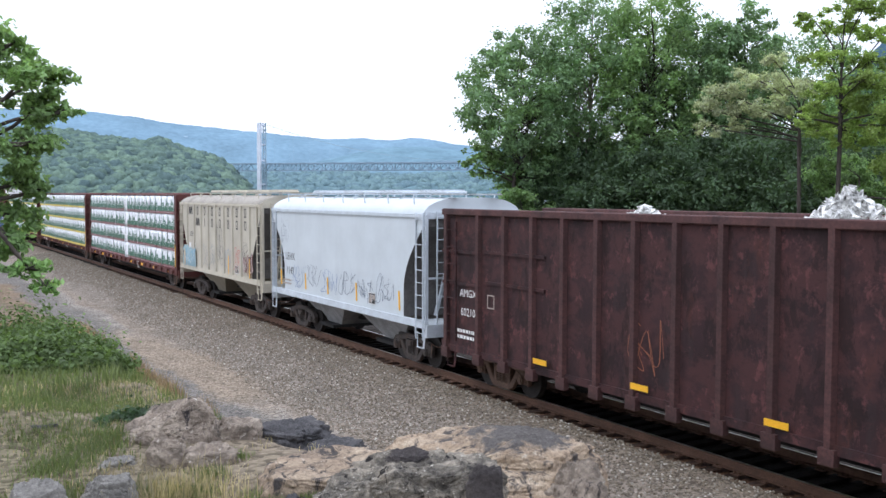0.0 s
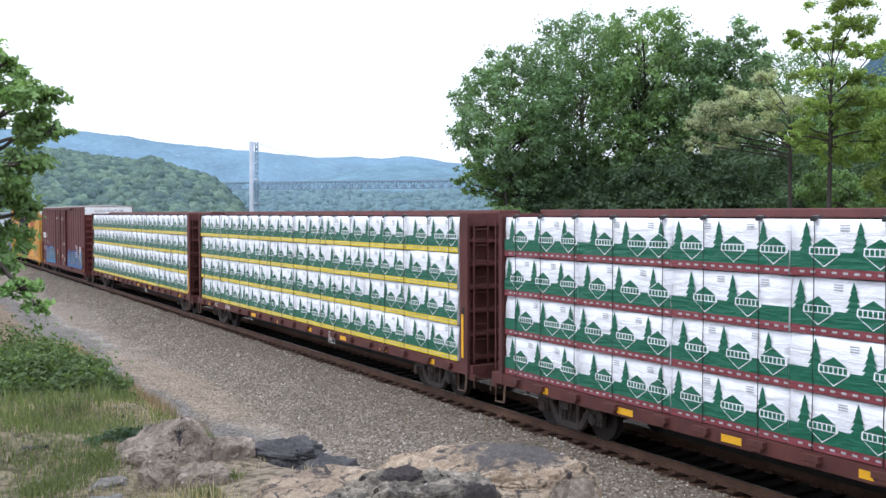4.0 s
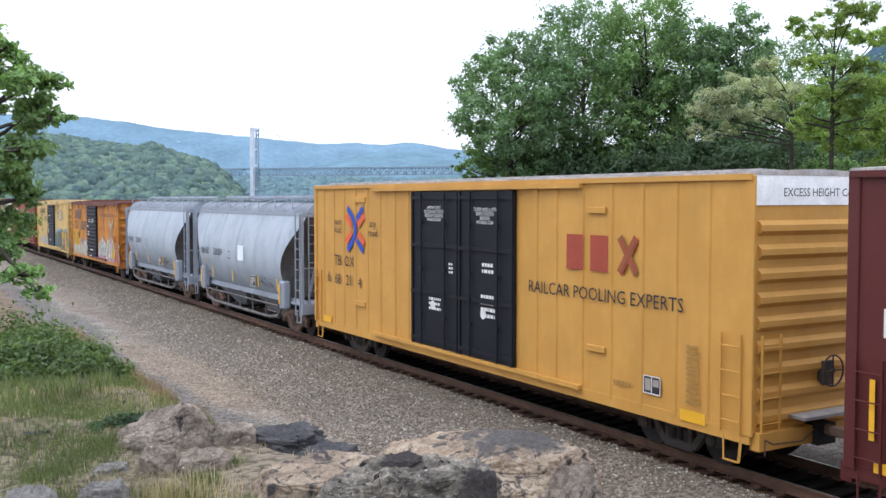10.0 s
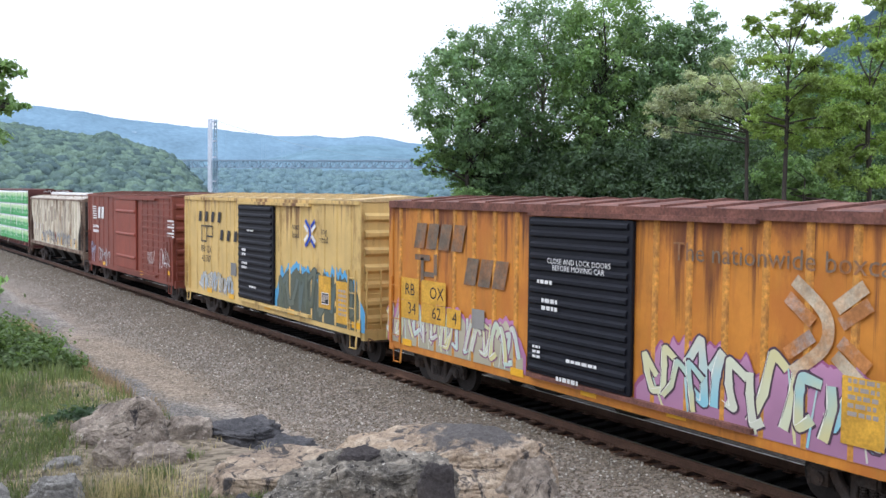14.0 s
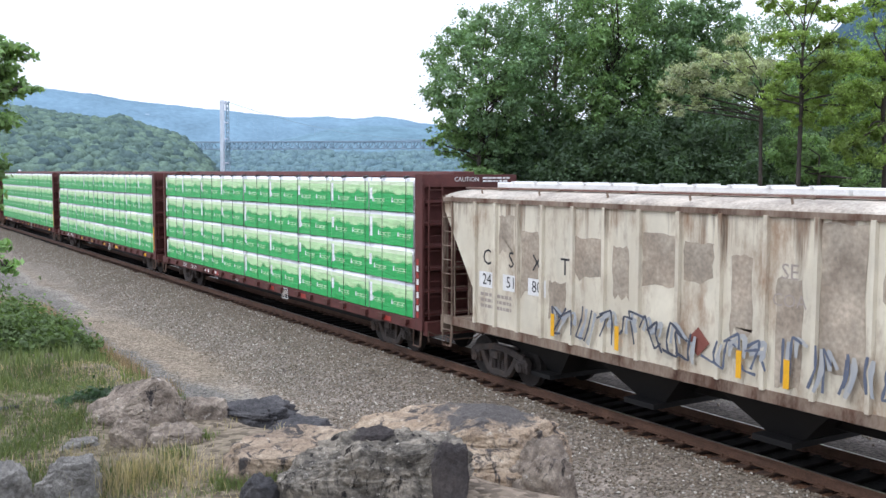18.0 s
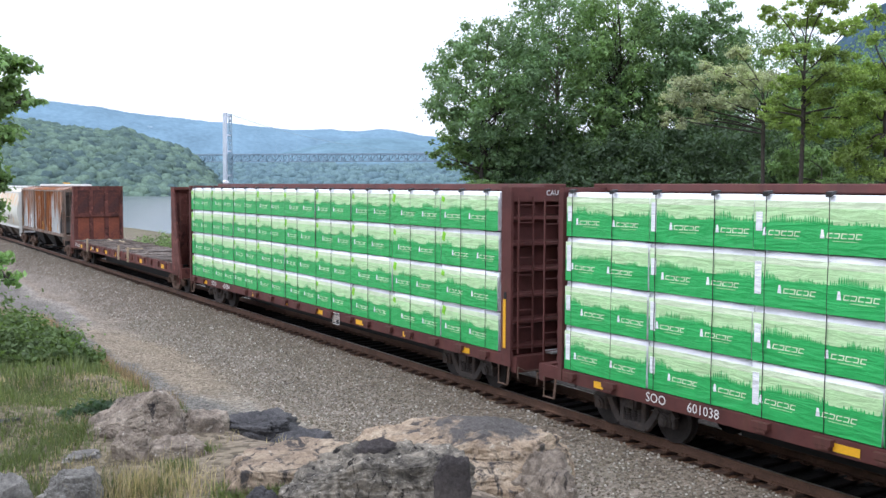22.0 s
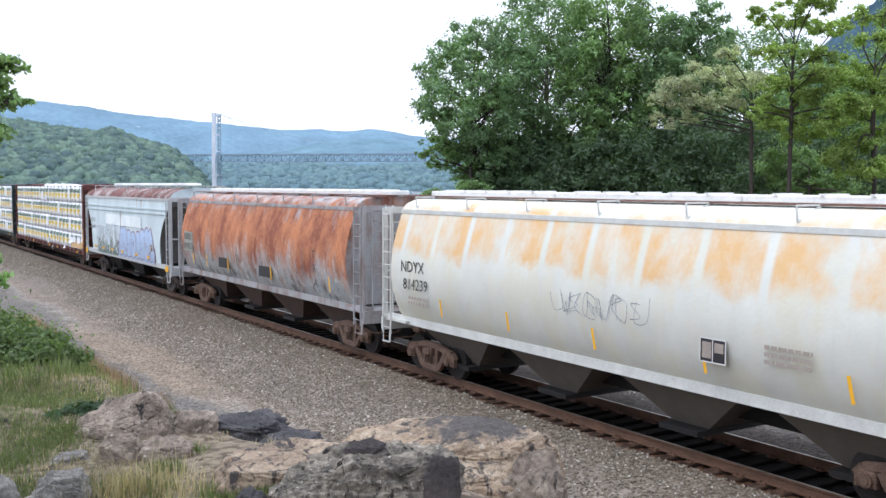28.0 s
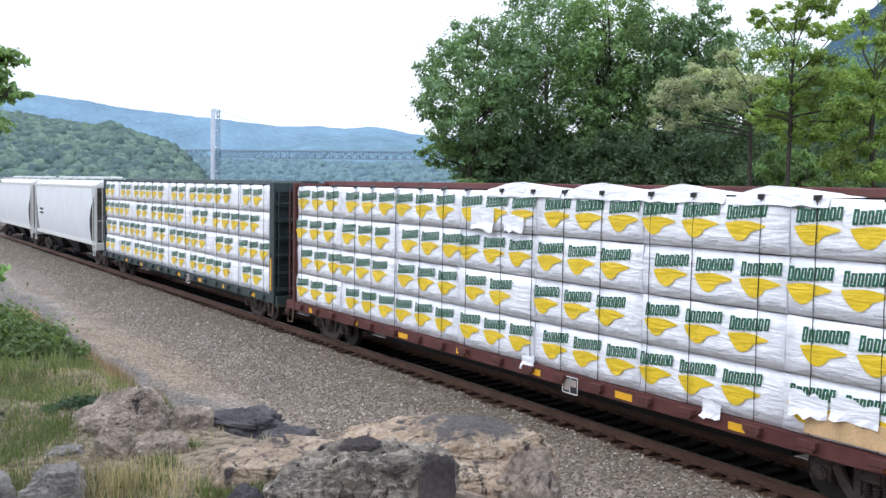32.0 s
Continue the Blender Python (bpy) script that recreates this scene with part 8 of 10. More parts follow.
    for x, z, ww, hh, rr in ((-0.95, 3.05, 0.5, 0.14, 1), (-0.8, 2.6, 0.5, 0.3, 2), (0.2, 1.55, 0.9, 0.12, 1), (-0.2, 1.15, 0.7, 0.16, 1), (-1.2, 1.6, 0.25, 0.3, 3)):
        small_print(w, x, z, ww, hh, rr, -1.58 - 0.155, M_WHITE, int(z * 100))
    load_panel(w, 6.95, 2.0, y - 0.052, 0.42)
    flat_marks(w, "stencil_panel", [(6.2, 1.75, 0.7, 1.0)], y - 0.050, M_OCHRE)
    small_print(w, 6.2, 1.95, 0.5, 0.6, 5, y - 0.054, M_GREYTXT, 31)
    flat_marks(w, "bare_plate", [(-3.45, 2.0, 0.5, 0.45)], y - 0.050, plain("grey_plate", (0.25, 0.24, 0.22)))
    reflectors(w, [(-6.6, 1.06), (-2.0, 1.03), (0.3, 1.0), (2.6, 1.03), (6.9, 1.06)], y - 0.034, w=0.45, h=0.16)

    w, L, hl = fifty(11, "pale yellow boxcar with a dark ribbed door and blue graffiti", M_RYB, (-1.45, 1.62), M_BLUEDK, M_ROOF_TAN, 14)
    for z, x, n0 in ((3.86, -4.6, 4), (3.22, -2.6, 3)):
        block_word(w, x, z, n0, 0.70, 0.38, y - 0.032, M_INK, gap=0.60, slant=0.05)
    flat_marks(w, "painted_mark", [(-4.9, 3.50, 1.3, 0.06), (-5.5, 3.2, 0.06, 0.6), (-4.9, 3.2, 0.06, 0.5), (-5.2, 2.92, 0.6, 0.06), (-4.28, 3.3, 0.06, 0.4), (-4.6, 3.12, 0.6, 0.06)], y - 0.032, M_INK)
    lettering(w, "RB  QX", -4.95, 2.62, 0.36, y - 0.032, M_INK)
    lettering(w, "42 767", -4.95, 2.25, 0.36, y - 0.032, M_INK)
    lettering(w, "next\nload", 3.25, 3.62, 0.30, y - 0.032, M_INK)
    lettering(w, "any\nroad", 5.25, 3.55, 0.30, y - 0.032, M_INK)
    chevron_cross(w, 4.3, 3.58, 0.85, y - 0.039, M_BLUE, M_WHITE)
    for x, z, ww, hh, rr in ((-0.2, 3.5, 0.6, 0.1, 1), (-0.8, 2.75, 0.35, 0.3, 2), (-0.75, 2.3, 0.5, 0.3, 2), (0.0, 1.6, 0.6, 0.12, 1)):
        small_print(w, x, z, ww, hh, rr, -1.58 - 0.155, M_WHITE, int(z * 90))
    flat_marks(w, "stencil_panel", [(5.35, 1.9, 0.8, 0.95), (6.5, 1.7, 0.8, 1.2)], y - 0.050, M_OCHRE)
    load_panel(w, 5.4, 1.72, y - 0.054, 0.45)
    small_print(w, 6.5, 1.7, 0.5, 0.8, 6, y - 0.054, M_GREYTXT, 35)
    reflectors(w, [(-4.6, 1.08), (-2.3, 1.06), (1.0, 1.02), (2.9, 1.06), (7.3, 1.15)], y - 0.034, w=0.5, h=0.17)
    flat_marks(w, "bare_plate", [(-2.1, 2.05, 0.55, 0.45)], y - 0.032, plain("grey_plate_two", (0.2, 0.2, 0.19)))

    w, L, hl = boxcar(12, "red-brown boxcar with an offset sliding door and grey tags", M_NSB, eave=4.56, roof=4.74, zb=0.98, posts=[-6.9, -6.0, -5.1, -4.2, -3.2, -2.3, 2.9, 3.7, 4.5, 5.3, 6.1, 6.9], door=((-1.35, 2.1),), door_ribs=3, door_mat=paint("bright_oxide_door", (0.27, 0.062, 0.038), rust_at=0.75), roof_mat=M_RB_ROOF, inset=0.85)
    for s in range(12):
        boxed("side_rib", None, (5.2, y - 0.02, 1.2 + s * 0.28), (4.4, 0.05, 0.07), M_NSB, w)
    for i in range(6):
        flat_marks(w, "painted_mark", [(-5.9 + 0.02 * i, 3.95 - 0.12 * i, 0.8, 0.06)], y - 0.052, M_WHITE)
    block_word(w, -4.6, 3.65, 2, 0.7, 0.6, y - 0.032, M_WHITE, gap=0.35, slant=0.05)
    small_print(w, -5.6, 2.8, 1.2, 0.5, 2, y - 0.052, M_WHITE, 41)
    for i in range(6):
        flat_marks(w, "painted_mark", [(7.2, 3.55 - 0.13 * i, 0.9, 0.07)], y - 0.039, M_WHITE)
    scrawl(w, 6.5, 1.9, 1.2, 0.7, y - 0.07, M_WHITE, 88, 4, 0.04)
    scrawl(w, 4.4, 1.9, 0.8, 0.5, y - 0.07, M_WHITE, 89, 3, 0.03)
    reflectors(w, [(-4.0, 1.06), (2.8, 1.06), (6.9, 1.35)], y - 0.034, w=0.5, h=0.17)


def small_print_end(w, x, y, z, wd, h, rows, m=None):
    """Unreadable lines on a front end."""
    r = random.Random(int(z * 10))
    bm = bmesh.new()
    for i in range(rows):
        zz = z + h / 2 - (i + 0.5) * h / rows
        a = y - wd / 2
        while a < y + wd / 2:
            k = r.uniform(0.06, 0.16)
            q = [(a, zz - h / rows * 0.28), (a + k, zz - h / rows * 0.28), (a + k, zz + h / rows * 0.28), (a, zz + h / rows * 0.28)]
            bm.faces.new([bm.verts.new((x, p, t)) for p, t in q])
            a += k + 0.03
    part("small_print", bm, m or M_WHITE, w)

# ---- centre-beam flat wagons with wrapped lumber ----
M_BEAM = paint("oxide_beam_paint", (0.115, 0.037, 0.032), rust=(0.13, 0.06, 0.04), rust_at=0.60, dirt=0.45, streak=0.5, rough=0.7)
M_BEAM_GREEN = paint("dark_green_beam_paint", (0.035, 0.055, 0.055), rust=(0.12, 0.06, 0.04), rust_at=0.72, dirt=0.2)


def wrap_mat(name, color, bump=0.3, rough=0.40):
    """Woven plastic wrap with creases."""
    m = bpy.data.materials.new(name)
    m.use_nodes = True
    n, l = m.node_tree.nodes, m.node_tree.links
    b = n["Principled BSDF"]
    b.inputs["Roughness"].default_value = rough
    b.inputs["Specular IOR Level"].default_value = 0.4
    tc = n.new("ShaderNodeTexCoord")
    oi = n.new("ShaderNodeObjectInfo")
    add = n.new("ShaderNodeVectorMath")
    add.operation = "ADD"
    sc = n.new("ShaderNodeVectorMath")
    sc.operation = "SCALE"
    sc.inputs[0].default_value = (37.0, 11.0, 23.0)
    l.new(oi.outputs["Random"], sc.inputs["Scale"])
    l.new(tc.outputs["Object"], add.inputs[0])
    l.new(sc.outputs["Vector"], add.inputs[1])
    mp = n.new("ShaderNodeMapping")
    mp.inputs["Rotation"].default_value = (0, radians(52), 0)
    mp.inputs["Scale"].default_value = (1.0, 1.0, 6.0)
    l.new(add.outputs["Vector"], mp.inputs["Vector"])
    a = n.new("ShaderNodeTexNoise")
    a.inputs["Scale"].default_value = 1.6
    a.inputs["Detail"].default_value = 4
    a.inputs["Distortion"].default_value = 0.6
    l.new(mp.outputs["Vector"], a.inputs["Vector"])
    c = n.new("ShaderNodeTexNoise")
    c.inputs["Scale"].default_value = 4.0
    c.inputs["Detail"].default_value = 4
    l.new(add.outputs["Vector"], c.inputs["Vector"])
    s = n.new("ShaderNodeMath")
    s.operation = "MULTIPLY_ADD"
    s.inputs[1].default_value = 1.4
    l.new(a.outputs["Fac"], s.inputs[0])
    l.new(c.outputs["Fac"], s.inputs[2])
    bp = n.new("ShaderNodeBump")
    bp.inputs["Strength"].default_value = bump
    bp.inputs["Distance"].default_value = 0.10
    l.new(s.outputs["Value"], bp.inputs["Height"])
    l.new(bp.outputs["Normal"], b.inputs["Normal"])
    mr = n.new("ShaderNodeMapRange")
    mr.inputs["From Min"].default_value = 0.35
    mr.inputs["From Max"].default_value = 0.65
    mr.inputs["To Min"].default_value = 0.93
    mr.inputs["To Max"].default_value = 1.05
    l.new(c.outputs["Fac"], mr.inputs["Value"])
    k = n.new("ShaderNodeVectorMath")
    k.operation = "SCALE"
    k.inputs[0].default_value = color
    l.new(mr.outputs["Result"], k.inputs["Scale"])
    l.new(k.outputs["Vector"], b.inputs["Base Color"])
    return m


W_WHITE = wrap_mat("white_wrap", (0.85, 0.87, 0.90), 0.35)
W_DKGREEN = wrap_mat("dark_green_print", (0.012, 0.13, 0.075))
W_YELLOW = wrap_mat("yellow_print", (0.75, 0.58, 0.04))
W_MAROON = wrap_mat("maroon_print", (0.22, 0.05, 0.06))
W_GREEN = wrap_mat("bright_green_print", (0.03, 0.42, 0.11))
W_LIME = wrap_mat("pale_green_print", (0.50, 0.76, 0.40))
W_PALE = wrap_mat("pale_lime_print", (0.70, 0.84, 0.58))
W_GOLD = wrap_mat("gold_print", (0.78, 0.55, 0.03))
W_PINE = wrap_mat("pine_green_print", (0.02, 0.12, 0.06))
W_GREY = wrap_mat("grey_print", (0.45, 0.47, 0.48))
W_ACID = wrap_mat("acid_green_tape", (0.25, 0.70, 0.03))
M_LUMBER = mat("sawn_lumber", (0.62, 0.42, 0.22), 0.8, var=0.2, scale=2, fine=30, bump=0.2)
TIER, BUNDLE_H, LOAD_Z, LOAD_Y = 0.912, 0.885, 1.075, 1.40


def quad(bm, pts, mi, d=0.0):
    f = bm.faces.new([bm.verts.new((x, -d, z)) for x, z in pts])
    f.material_index = mi


def rect(bm, x0, x1, z0, z1, mi, d=0.0):
    quad(bm, [(x0, z0), (x1, z0), (x1, z1), (x0, z1)], mi, d)


def build_wrap(ln, seed=0):
    """One wrapped bundle, its near face at y = 0, with sagging edges and soft corners."""
    def build(bm):
        r = random.Random(seed)
        nx, nz_ = 8, 4
        grid = [[None] * (nz_ + 1) for _ in range(nx + 1)]
        for i in range(nx + 1):
            for j in range(nz_ + 1):
                x = -ln / 2 + 0.008 + (ln - 0.016) * i / nx
                z = BUNDLE_H * j / nz_
                y = 0.012 * math.sin(i * 1.9 + j * 1.3 + seed) + (0.03 if j == nz_ else 0) + (0.015 if i in (0, nx) else 0)
                if j == nz_:
                    z += r.uniform(-0.012, 0.012)
                grid[i][j] = bm.verts.new((x, y, z))
        for i in range(nx):
            for j in range(nz_):
                f = bm.faces.new((grid[i][j], grid[i + 1][j], grid[i + 1][j + 1], grid[i][j + 1]))
                f.smooth = True
        back = [[bm.verts.new((-ln / 2 + 0.008 + (ln - 0.016) * i, 1.12, BUNDLE_H * j)) for j in (0, 1)] for i in (0, 1)]
        edge_t = [grid[i][nz_] for i in range(nx + 1)]
        bm.faces.new(edge_t + [back[1][1], back[0][1]])
        edge_b = [grid[i][0] for i in range(nx, -1, -1)]
        bm.faces.new(edge_b + [back[0][0], back[1][0]])
        bm.faces.new([grid[0][j] for j in range(nz_, -1, -1)][::-1] + [back[0][1], back[0][0]])
        bm.faces.new([grid[nx][j] for j in range(nz_, -1, -1)] + [back[1][0], back[1][1]])
        bm.faces.new((back[0][0], back[0][1], back[1][1], back[1][0]))
        bmesh.ops.recalc_face_normals(bm, faces=bm.faces)
    return build


def pine(bm, x, z, h, mi, d):
    for k in range(4):
        w = h * (0.11 + 0.065 * k)
        z1 = z + h * (1 - 0.19 * k)
        quad(bm, [(x - w, z1 - h * 0.30), (x + w, z1 - h * 0.30), (x + w * 0.15, z1), (x - w * 0.15, z1)], mi, d + 0.0006 * k)
    rect(bm, x - h * 0.03, x + h * 0.03, z, z + h * 0.25, mi, d)


def print_tree(ln, band, seed, off):
    """Green band with a coloured strip under it, pines and lozenge marks about every metre."""
    def build(bm):
        h = BUNDLE_H
        rect(bm, -ln / 2 + 0.01, ln / 2 - 0.01, 0.0, h * 0.15, 1, 0.016)
        rect(bm, -ln / 2 + 0.01, ln / 2 - 0.01, h * 0.15, h * 0.44, 0, 0.016)
        x = -ln / 2 + off
        while x < ln / 2 - 0.15:
            if x - 0.2 > -ln / 2:
                pine(bm, x - 0.10, h * 0.30, h * 0.66, 0, 0.018)
            xc = min(x + 0.24, ln / 2 - 0.32)
            quad(bm, [(xc - 0.29, h * 0.40), (xc, h * 0.17), (xc + 0.29, h * 0.40), (xc + 0.28, h * 0.52), (xc, h * 0.70), (xc - 0.28, h * 0.52)], 2, 0.021)
            quad(bm, [(xc - 0.255, h * 0.385), (xc, h * 0.195), (xc + 0.255, h * 0.385)], 0, 0.024)
            quad(bm, [(xc - 0.25, h * 0.525), (xc + 0.25, h * 0.525), (xc, h * 0.685)], 0, 0.024)
            for k in range(6):
                a = xc - 0.255 + 0.087 * k
                rect(bm, a, a + 0.062, h * 0.405, h * 0.505, 0, 0.024)
            x += 0.98
        x = -ln / 2 + off + 0.52
        while x < ln / 2 - 0.2:
            for k in range(3):
                rect(bm, x, x + 0.17, h * (0.80 + 0.045 * k), h * (0.825 + 0.045 * k), 3, 0.017)
            x += 0.98
        x = -ln / 2 + 0.2
        while x < ln / 2 - 0.1:
            rect(bm, x, x + 0.09, h * 0.06, h * 0.10, 3, 0.018)
            x += 0.2
    return build


def print_forest(ln, seed, off):
    """Pale green sky over a jagged bright green tree line, with block marks."""
    def build(bm):
        r = random.Random(seed)
        h = BUNDLE_H
        rect(bm, -ln / 2 + 0.01, ln / 2 - 0.01, 0.0, h * 0.50, 0, 0.016)
        rect(bm, -ln / 2 + 0.01, ln / 2 - 0.01, h * 0.48, h * 0.78, 1, 0.0145)
        rect(bm, -ln / 2 + 0.01, ln / 2 - 0.01, h * 0.78, h * 0.90, 3, 0.0145)
        x = -ln / 2 + 0.02
        while x < ln / 2 - 0.05:
            w = r.uniform(0.025, 0.06)
            t = h * (0.53 + 0.06 * math.sin(x * 3.3 + off * 9) + 0.045 * math.sin(x * 8.7 + off * 5) + r.uniform(0.0, 0.09))
            quad(bm, [(x, h * 0.47), (x + w, h * 0.47), (x + w * 0.62, t), (x + w * 0.38, t)], 0, 0.0165)
            x += w * 0.8
        x = -ln / 2 + off
        while x < ln / 2 - 0.35:
            for k in range(5):
                a = x + 0.125 * k
                quad(bm, [(a, h * 0.275), (a + 0.10, h * 0.275), (a + 0.103, h * 0.294), (a + 0.003, h * 0.294)], 3, 0.019)
                quad(bm, [(a + 0.014, h * 0.351), (a + 0.114, h * 0.351), (a + 0.117, h * 0.37), (a + 0.017, h * 0.37)], 3, 0.019)
                c = a if k % 2 == 0 else a + 0.082
                quad(bm, [(c + 0.003, h * 0.294), (c + 0.023, h * 0.294), (c + 0.034, h * 0.351), (c + 0.014, h * 0.351)], 3, 0.019)
            rect(bm, x + 0.12, x + 0.55, h * 0.225, h * 0.236, 1, 0.019)
            quad(bm, [(x - 0.11, h * 0.27), (x - 0.03, h * 0.27), (x - 0.05, h * 0.42), (x - 0.09, h * 0.42)], 2, 0.019)
            x += 1.09
    return build


def print_gold(ln, seed, off):
    """Dark green block lettering over a gold swoosh, about every metre."""
    def build(bm):
        h = BUNDLE_H
        x = -ln / 2 + off
        while x < ln / 2 - 0.3:
            sl = 0.03
            for k in range(7):
                a = x - 0.40 + 0.118 * k
                z0 = h * (0.585 + 0.012 * k)
                hgt = h * (0.27 if k == 0 else 0.23)
                quad(bm, [(a, z0), (a + 0.096, z0), (a + 0.096 + sl, z0 + hgt), (a + sl, z0 + hgt)], 0, 0.017)
                quad(bm, [(a + 0.048, z0 + hgt * 0.16), (a + 0.060, z0 + hgt * 0.16), (a + 0.060 + sl * 0.7, z0 + hgt * 0.84), (a + 0.048 + sl * 0.7, z0 + hgt * 0.84)], 3, 0.0174)
            n = 14
            top, low = [], []
            for i in range(n + 1):
                u = i / n
                xx = x - 0.42 + 0.82 * u
                low.append((xx, h * ((0.50 - 0.31 * math.sin(math.pi * min(1, u / 0.74)) ** 0.8 + 0.02 * u) if u < 0.62 else 0.36 + 0.30 * (u - 0.62))))
                top.append((xx, h * (0.52 + 0.05 * math.sin(math.pi * u) - 0.05 * max(0.0, u - 0.6))))
            for i in range(n):
                quad(bm, [low[i], low[i + 1], top[i + 1], top[i]], 1, 0.018)
            rect(bm, x - 0.10, x + 0.36, h * 0.10, h * 0.125, 2, 0.017)
            rect(bm, x + 0.12, x + 0.42, h * 0.155, h * 0.175, 2, 0.017)
            x += 0.98
    return build


def build_strap(bm):
    n, rings = 14, []
    for k in range(n + 1):
        x, z = 0.006 * math.sin(k * 2.1), LOAD_Z - 0.08 + (4 * TIER + 0.08) * k / n
        rings.append([bm.verts.new((x + a, b, z)) for a, b in ((-0.006, 0.005), (-0.006, -0.005), (0.006, -0.005), (0.006, 0.005))])
    for a, b in zip(rings, rings[1:]):
        for i in range(4):
            bm.faces.new((a[i], a[(i + 1) % 4], b[(i + 1) % 4], b[i]))


def build_guard(bm):
    prism(bm, [(-0.035, -0.05), (0.10, 0.02), (0.10, 0.045), (-0.035, 0.03)], "x", -0.05, 0.05)


def build_pocket(bm):
    box_bm(bm, (0, -0.06, 0.0), (0.34, 0.14, 0.10))
    box_bm(bm, (0, -0.10, -0.09), (0.24, 0.05, 0.05))
    cyl(bm, (-0.14, -0.09, -0.05), (0.14, -0.09, -0.05), 0.035, 8)


def bulkhead_parts(bh, hw, zb, zt, beam, wide):
    """Side plates and head plates round the bulkhead's sheet, wide along the track."""
    zm, h = (zb + zt) / 2, zt - zb
    x = -0.18 + wide / 2
    for s in (-1, 1):
        boxed("side_plate", None, (x, s * (hw - 0.03), zm), (wide, 0.07, h), beam, bh)
    boxed("head_plate", None, (x, 0, zt + 0.05), (wide + 0.02, 2 * hw, 0.10), beam, bh)
    boxed("head_flange", None, (x + wide / 2 - 0.02, 0, zt - 0.11), (0.05, 2 * hw - 0.13, 0.22), beam, bh)


def build_shelf(bm):
    prism(bm, [(-0.16, -0.10), (0.16, -0.02), (0.16, 0.04), (-0.16, 0.10)], "y", -1.36, 1.36)


def centre_beam(k, label, beam, kind, packs, band=None, gap_at=None, shift=0.0):
    """A loaded centre-beam flat: sills, bulkheads, beam, and four tiers of wrapped bundles on both sides."""
    w, L = wagon(k, "lumber_wagon", label)
    hb = 11.36
    for s in (-1, 1):
        boxed("side_sill", None, (0, s * 1.40, 0.925), (2 * hb + 0.3, 0.10, 0.26), beam, w)
        boxed("deck", None, (0, s * 0.80, 1.03), (2 * hb - 0.3, 1.12, 0.06), beam, w)
        bh = shared("bulkhead", ("bulkhead", beam.name), lambda bm: box_bm(bm, (-0.16, 0, 2.75), (0.05, 2.78, 3.9)), beam, w, pose(s * hb if s > 0 else -sum(packs) / 2 + shift - 0.22, 0, 0, 0, 0, 0 if s > 0 else 180), "ribbed steel bulkhead")
        bulkhead_parts(bh, 1.46, 0.80, 4.70, beam, 0.36 if s > 0 else 0.13)
        for i in range(6):
            shared("bulkhead_rib", ("shelf", beam.name), build_shelf, beam, bh, Matrix.Translation((-0.03, 0, 1.2 + i * 0.58)))
        boxed("bulkhead_post", None, (0.02, 0.15, 2.75), (0.22, 0.18, 3.8), beam, bh)
        ladder(w, s * (hb + 0.27), -1.12, 1.1, 0.4, 3.5, 9, beam, end=True)
        boxed("end_sill", None, (s * (hb + 0.22), 0, 0.86), (0.22, 2.8, 0.36), beam, w)
        boxed("end_platform", None, (s * (hb + 0.42), 0.2, 1.10), (0.34, 1.6, 0.05), M_GRATE, w)
        truck(w, s * (L / 2 - 2.95))
        if s > 0:
            if k == 14:
                for i in range(9):
                    boxed("reflector", None, (hb - 0.04, -1.472, 1.2 + 0.17 * i), (0.10, 0.008, 0.15), M_WHITE if i % 2 else M_REDREF, w, "red and white reflective strip")
            else:
                yellow_ticks(w, (hb - 0.04,), 1.75, -1.475, 1.1, 0.10)
            # thin black plate stands in for the dark of an opening
            boxed("hand_hole", None, (hb - 0.02, -1.468, 2.35), (0.10, 0.012, 0.22), M_BLACK, w)
    boxed("top_chord", None, (0, 0, 4.80), (2 * hb - 0.2, 0.62, 0.16), beam, w, bevel=0.02)
    boxed("beam_web", None, (0, 0, 2.9), (2 * hb - 0.4, 0.04, 3.7), beam, w)
    for i in range(1, 10):
        boxed("beam_post", None, (-hb + 2 * hb * i / 10, 0, 2.9), (0.14, 0.26, 3.7), beam, w)
    boxed("center_sill", None, (0, 0, 0.74), (L - 1.6, 0.55, 0.50), M_BLACK, w)
    # block under the sill, sized to the camera's view to cover the far ballast
    boxed("sill_belly", None, (0, 0, 0.44), (L - 10.0, 0.6, 0.24), M_BLACK, w)
    brake_wheel(w, hb + 0.45, 0.35, 2.0)
    ends_gear(w, L / 2, hb + 0.33)
    stirrups(w, hb - 0.1, 1.44, 0.80, M_IRON_RUST)
    lettering(w, "CAUTION", -0.15, 4.67, 0.17, hb + 0.23, M_WHITE, end=True)
    small_print_end(w, hb + 0.229, 0.75, 4.67, 0.8, 0.16, 2)
    # load
    wid = [p for p in packs]
    total = sum(wid)
    mats_p = {"tree": [W_DKGREEN, band or W_YELLOW, W_WHITE, W_GREY], "forest": [W_GREEN, W_LIME, W_WHITE, W_PALE], "gold": [W_PINE, W_GOLD, W_GREY, W_WHITE]}[kind]
    r = random.Random(k)
    for tier in range(4):
        x = -total / 2 + shift
        z = LOAD_Z + tier * TIER
        for i, ln in enumerate(wid):
            xc = x + ln / 2
            blank = gap_at is not None and i == gap_at
            var = (i * 3 + tier * 5 + k) % 3
            jit = r.uniform(-0.018, 0.018)
            for s in (-1, 1):
                b = shared("lumber_pack", ("wrap", round(ln, 2), var), build_wrap(ln, var), W_WHITE, w, pose(xc, s * (LOAD_Y + jit * (s < 0)), z, 0, 0, 0 if s < 0 else 180), "" if tier + i else "wrapped pack of lumber with a printed cover")
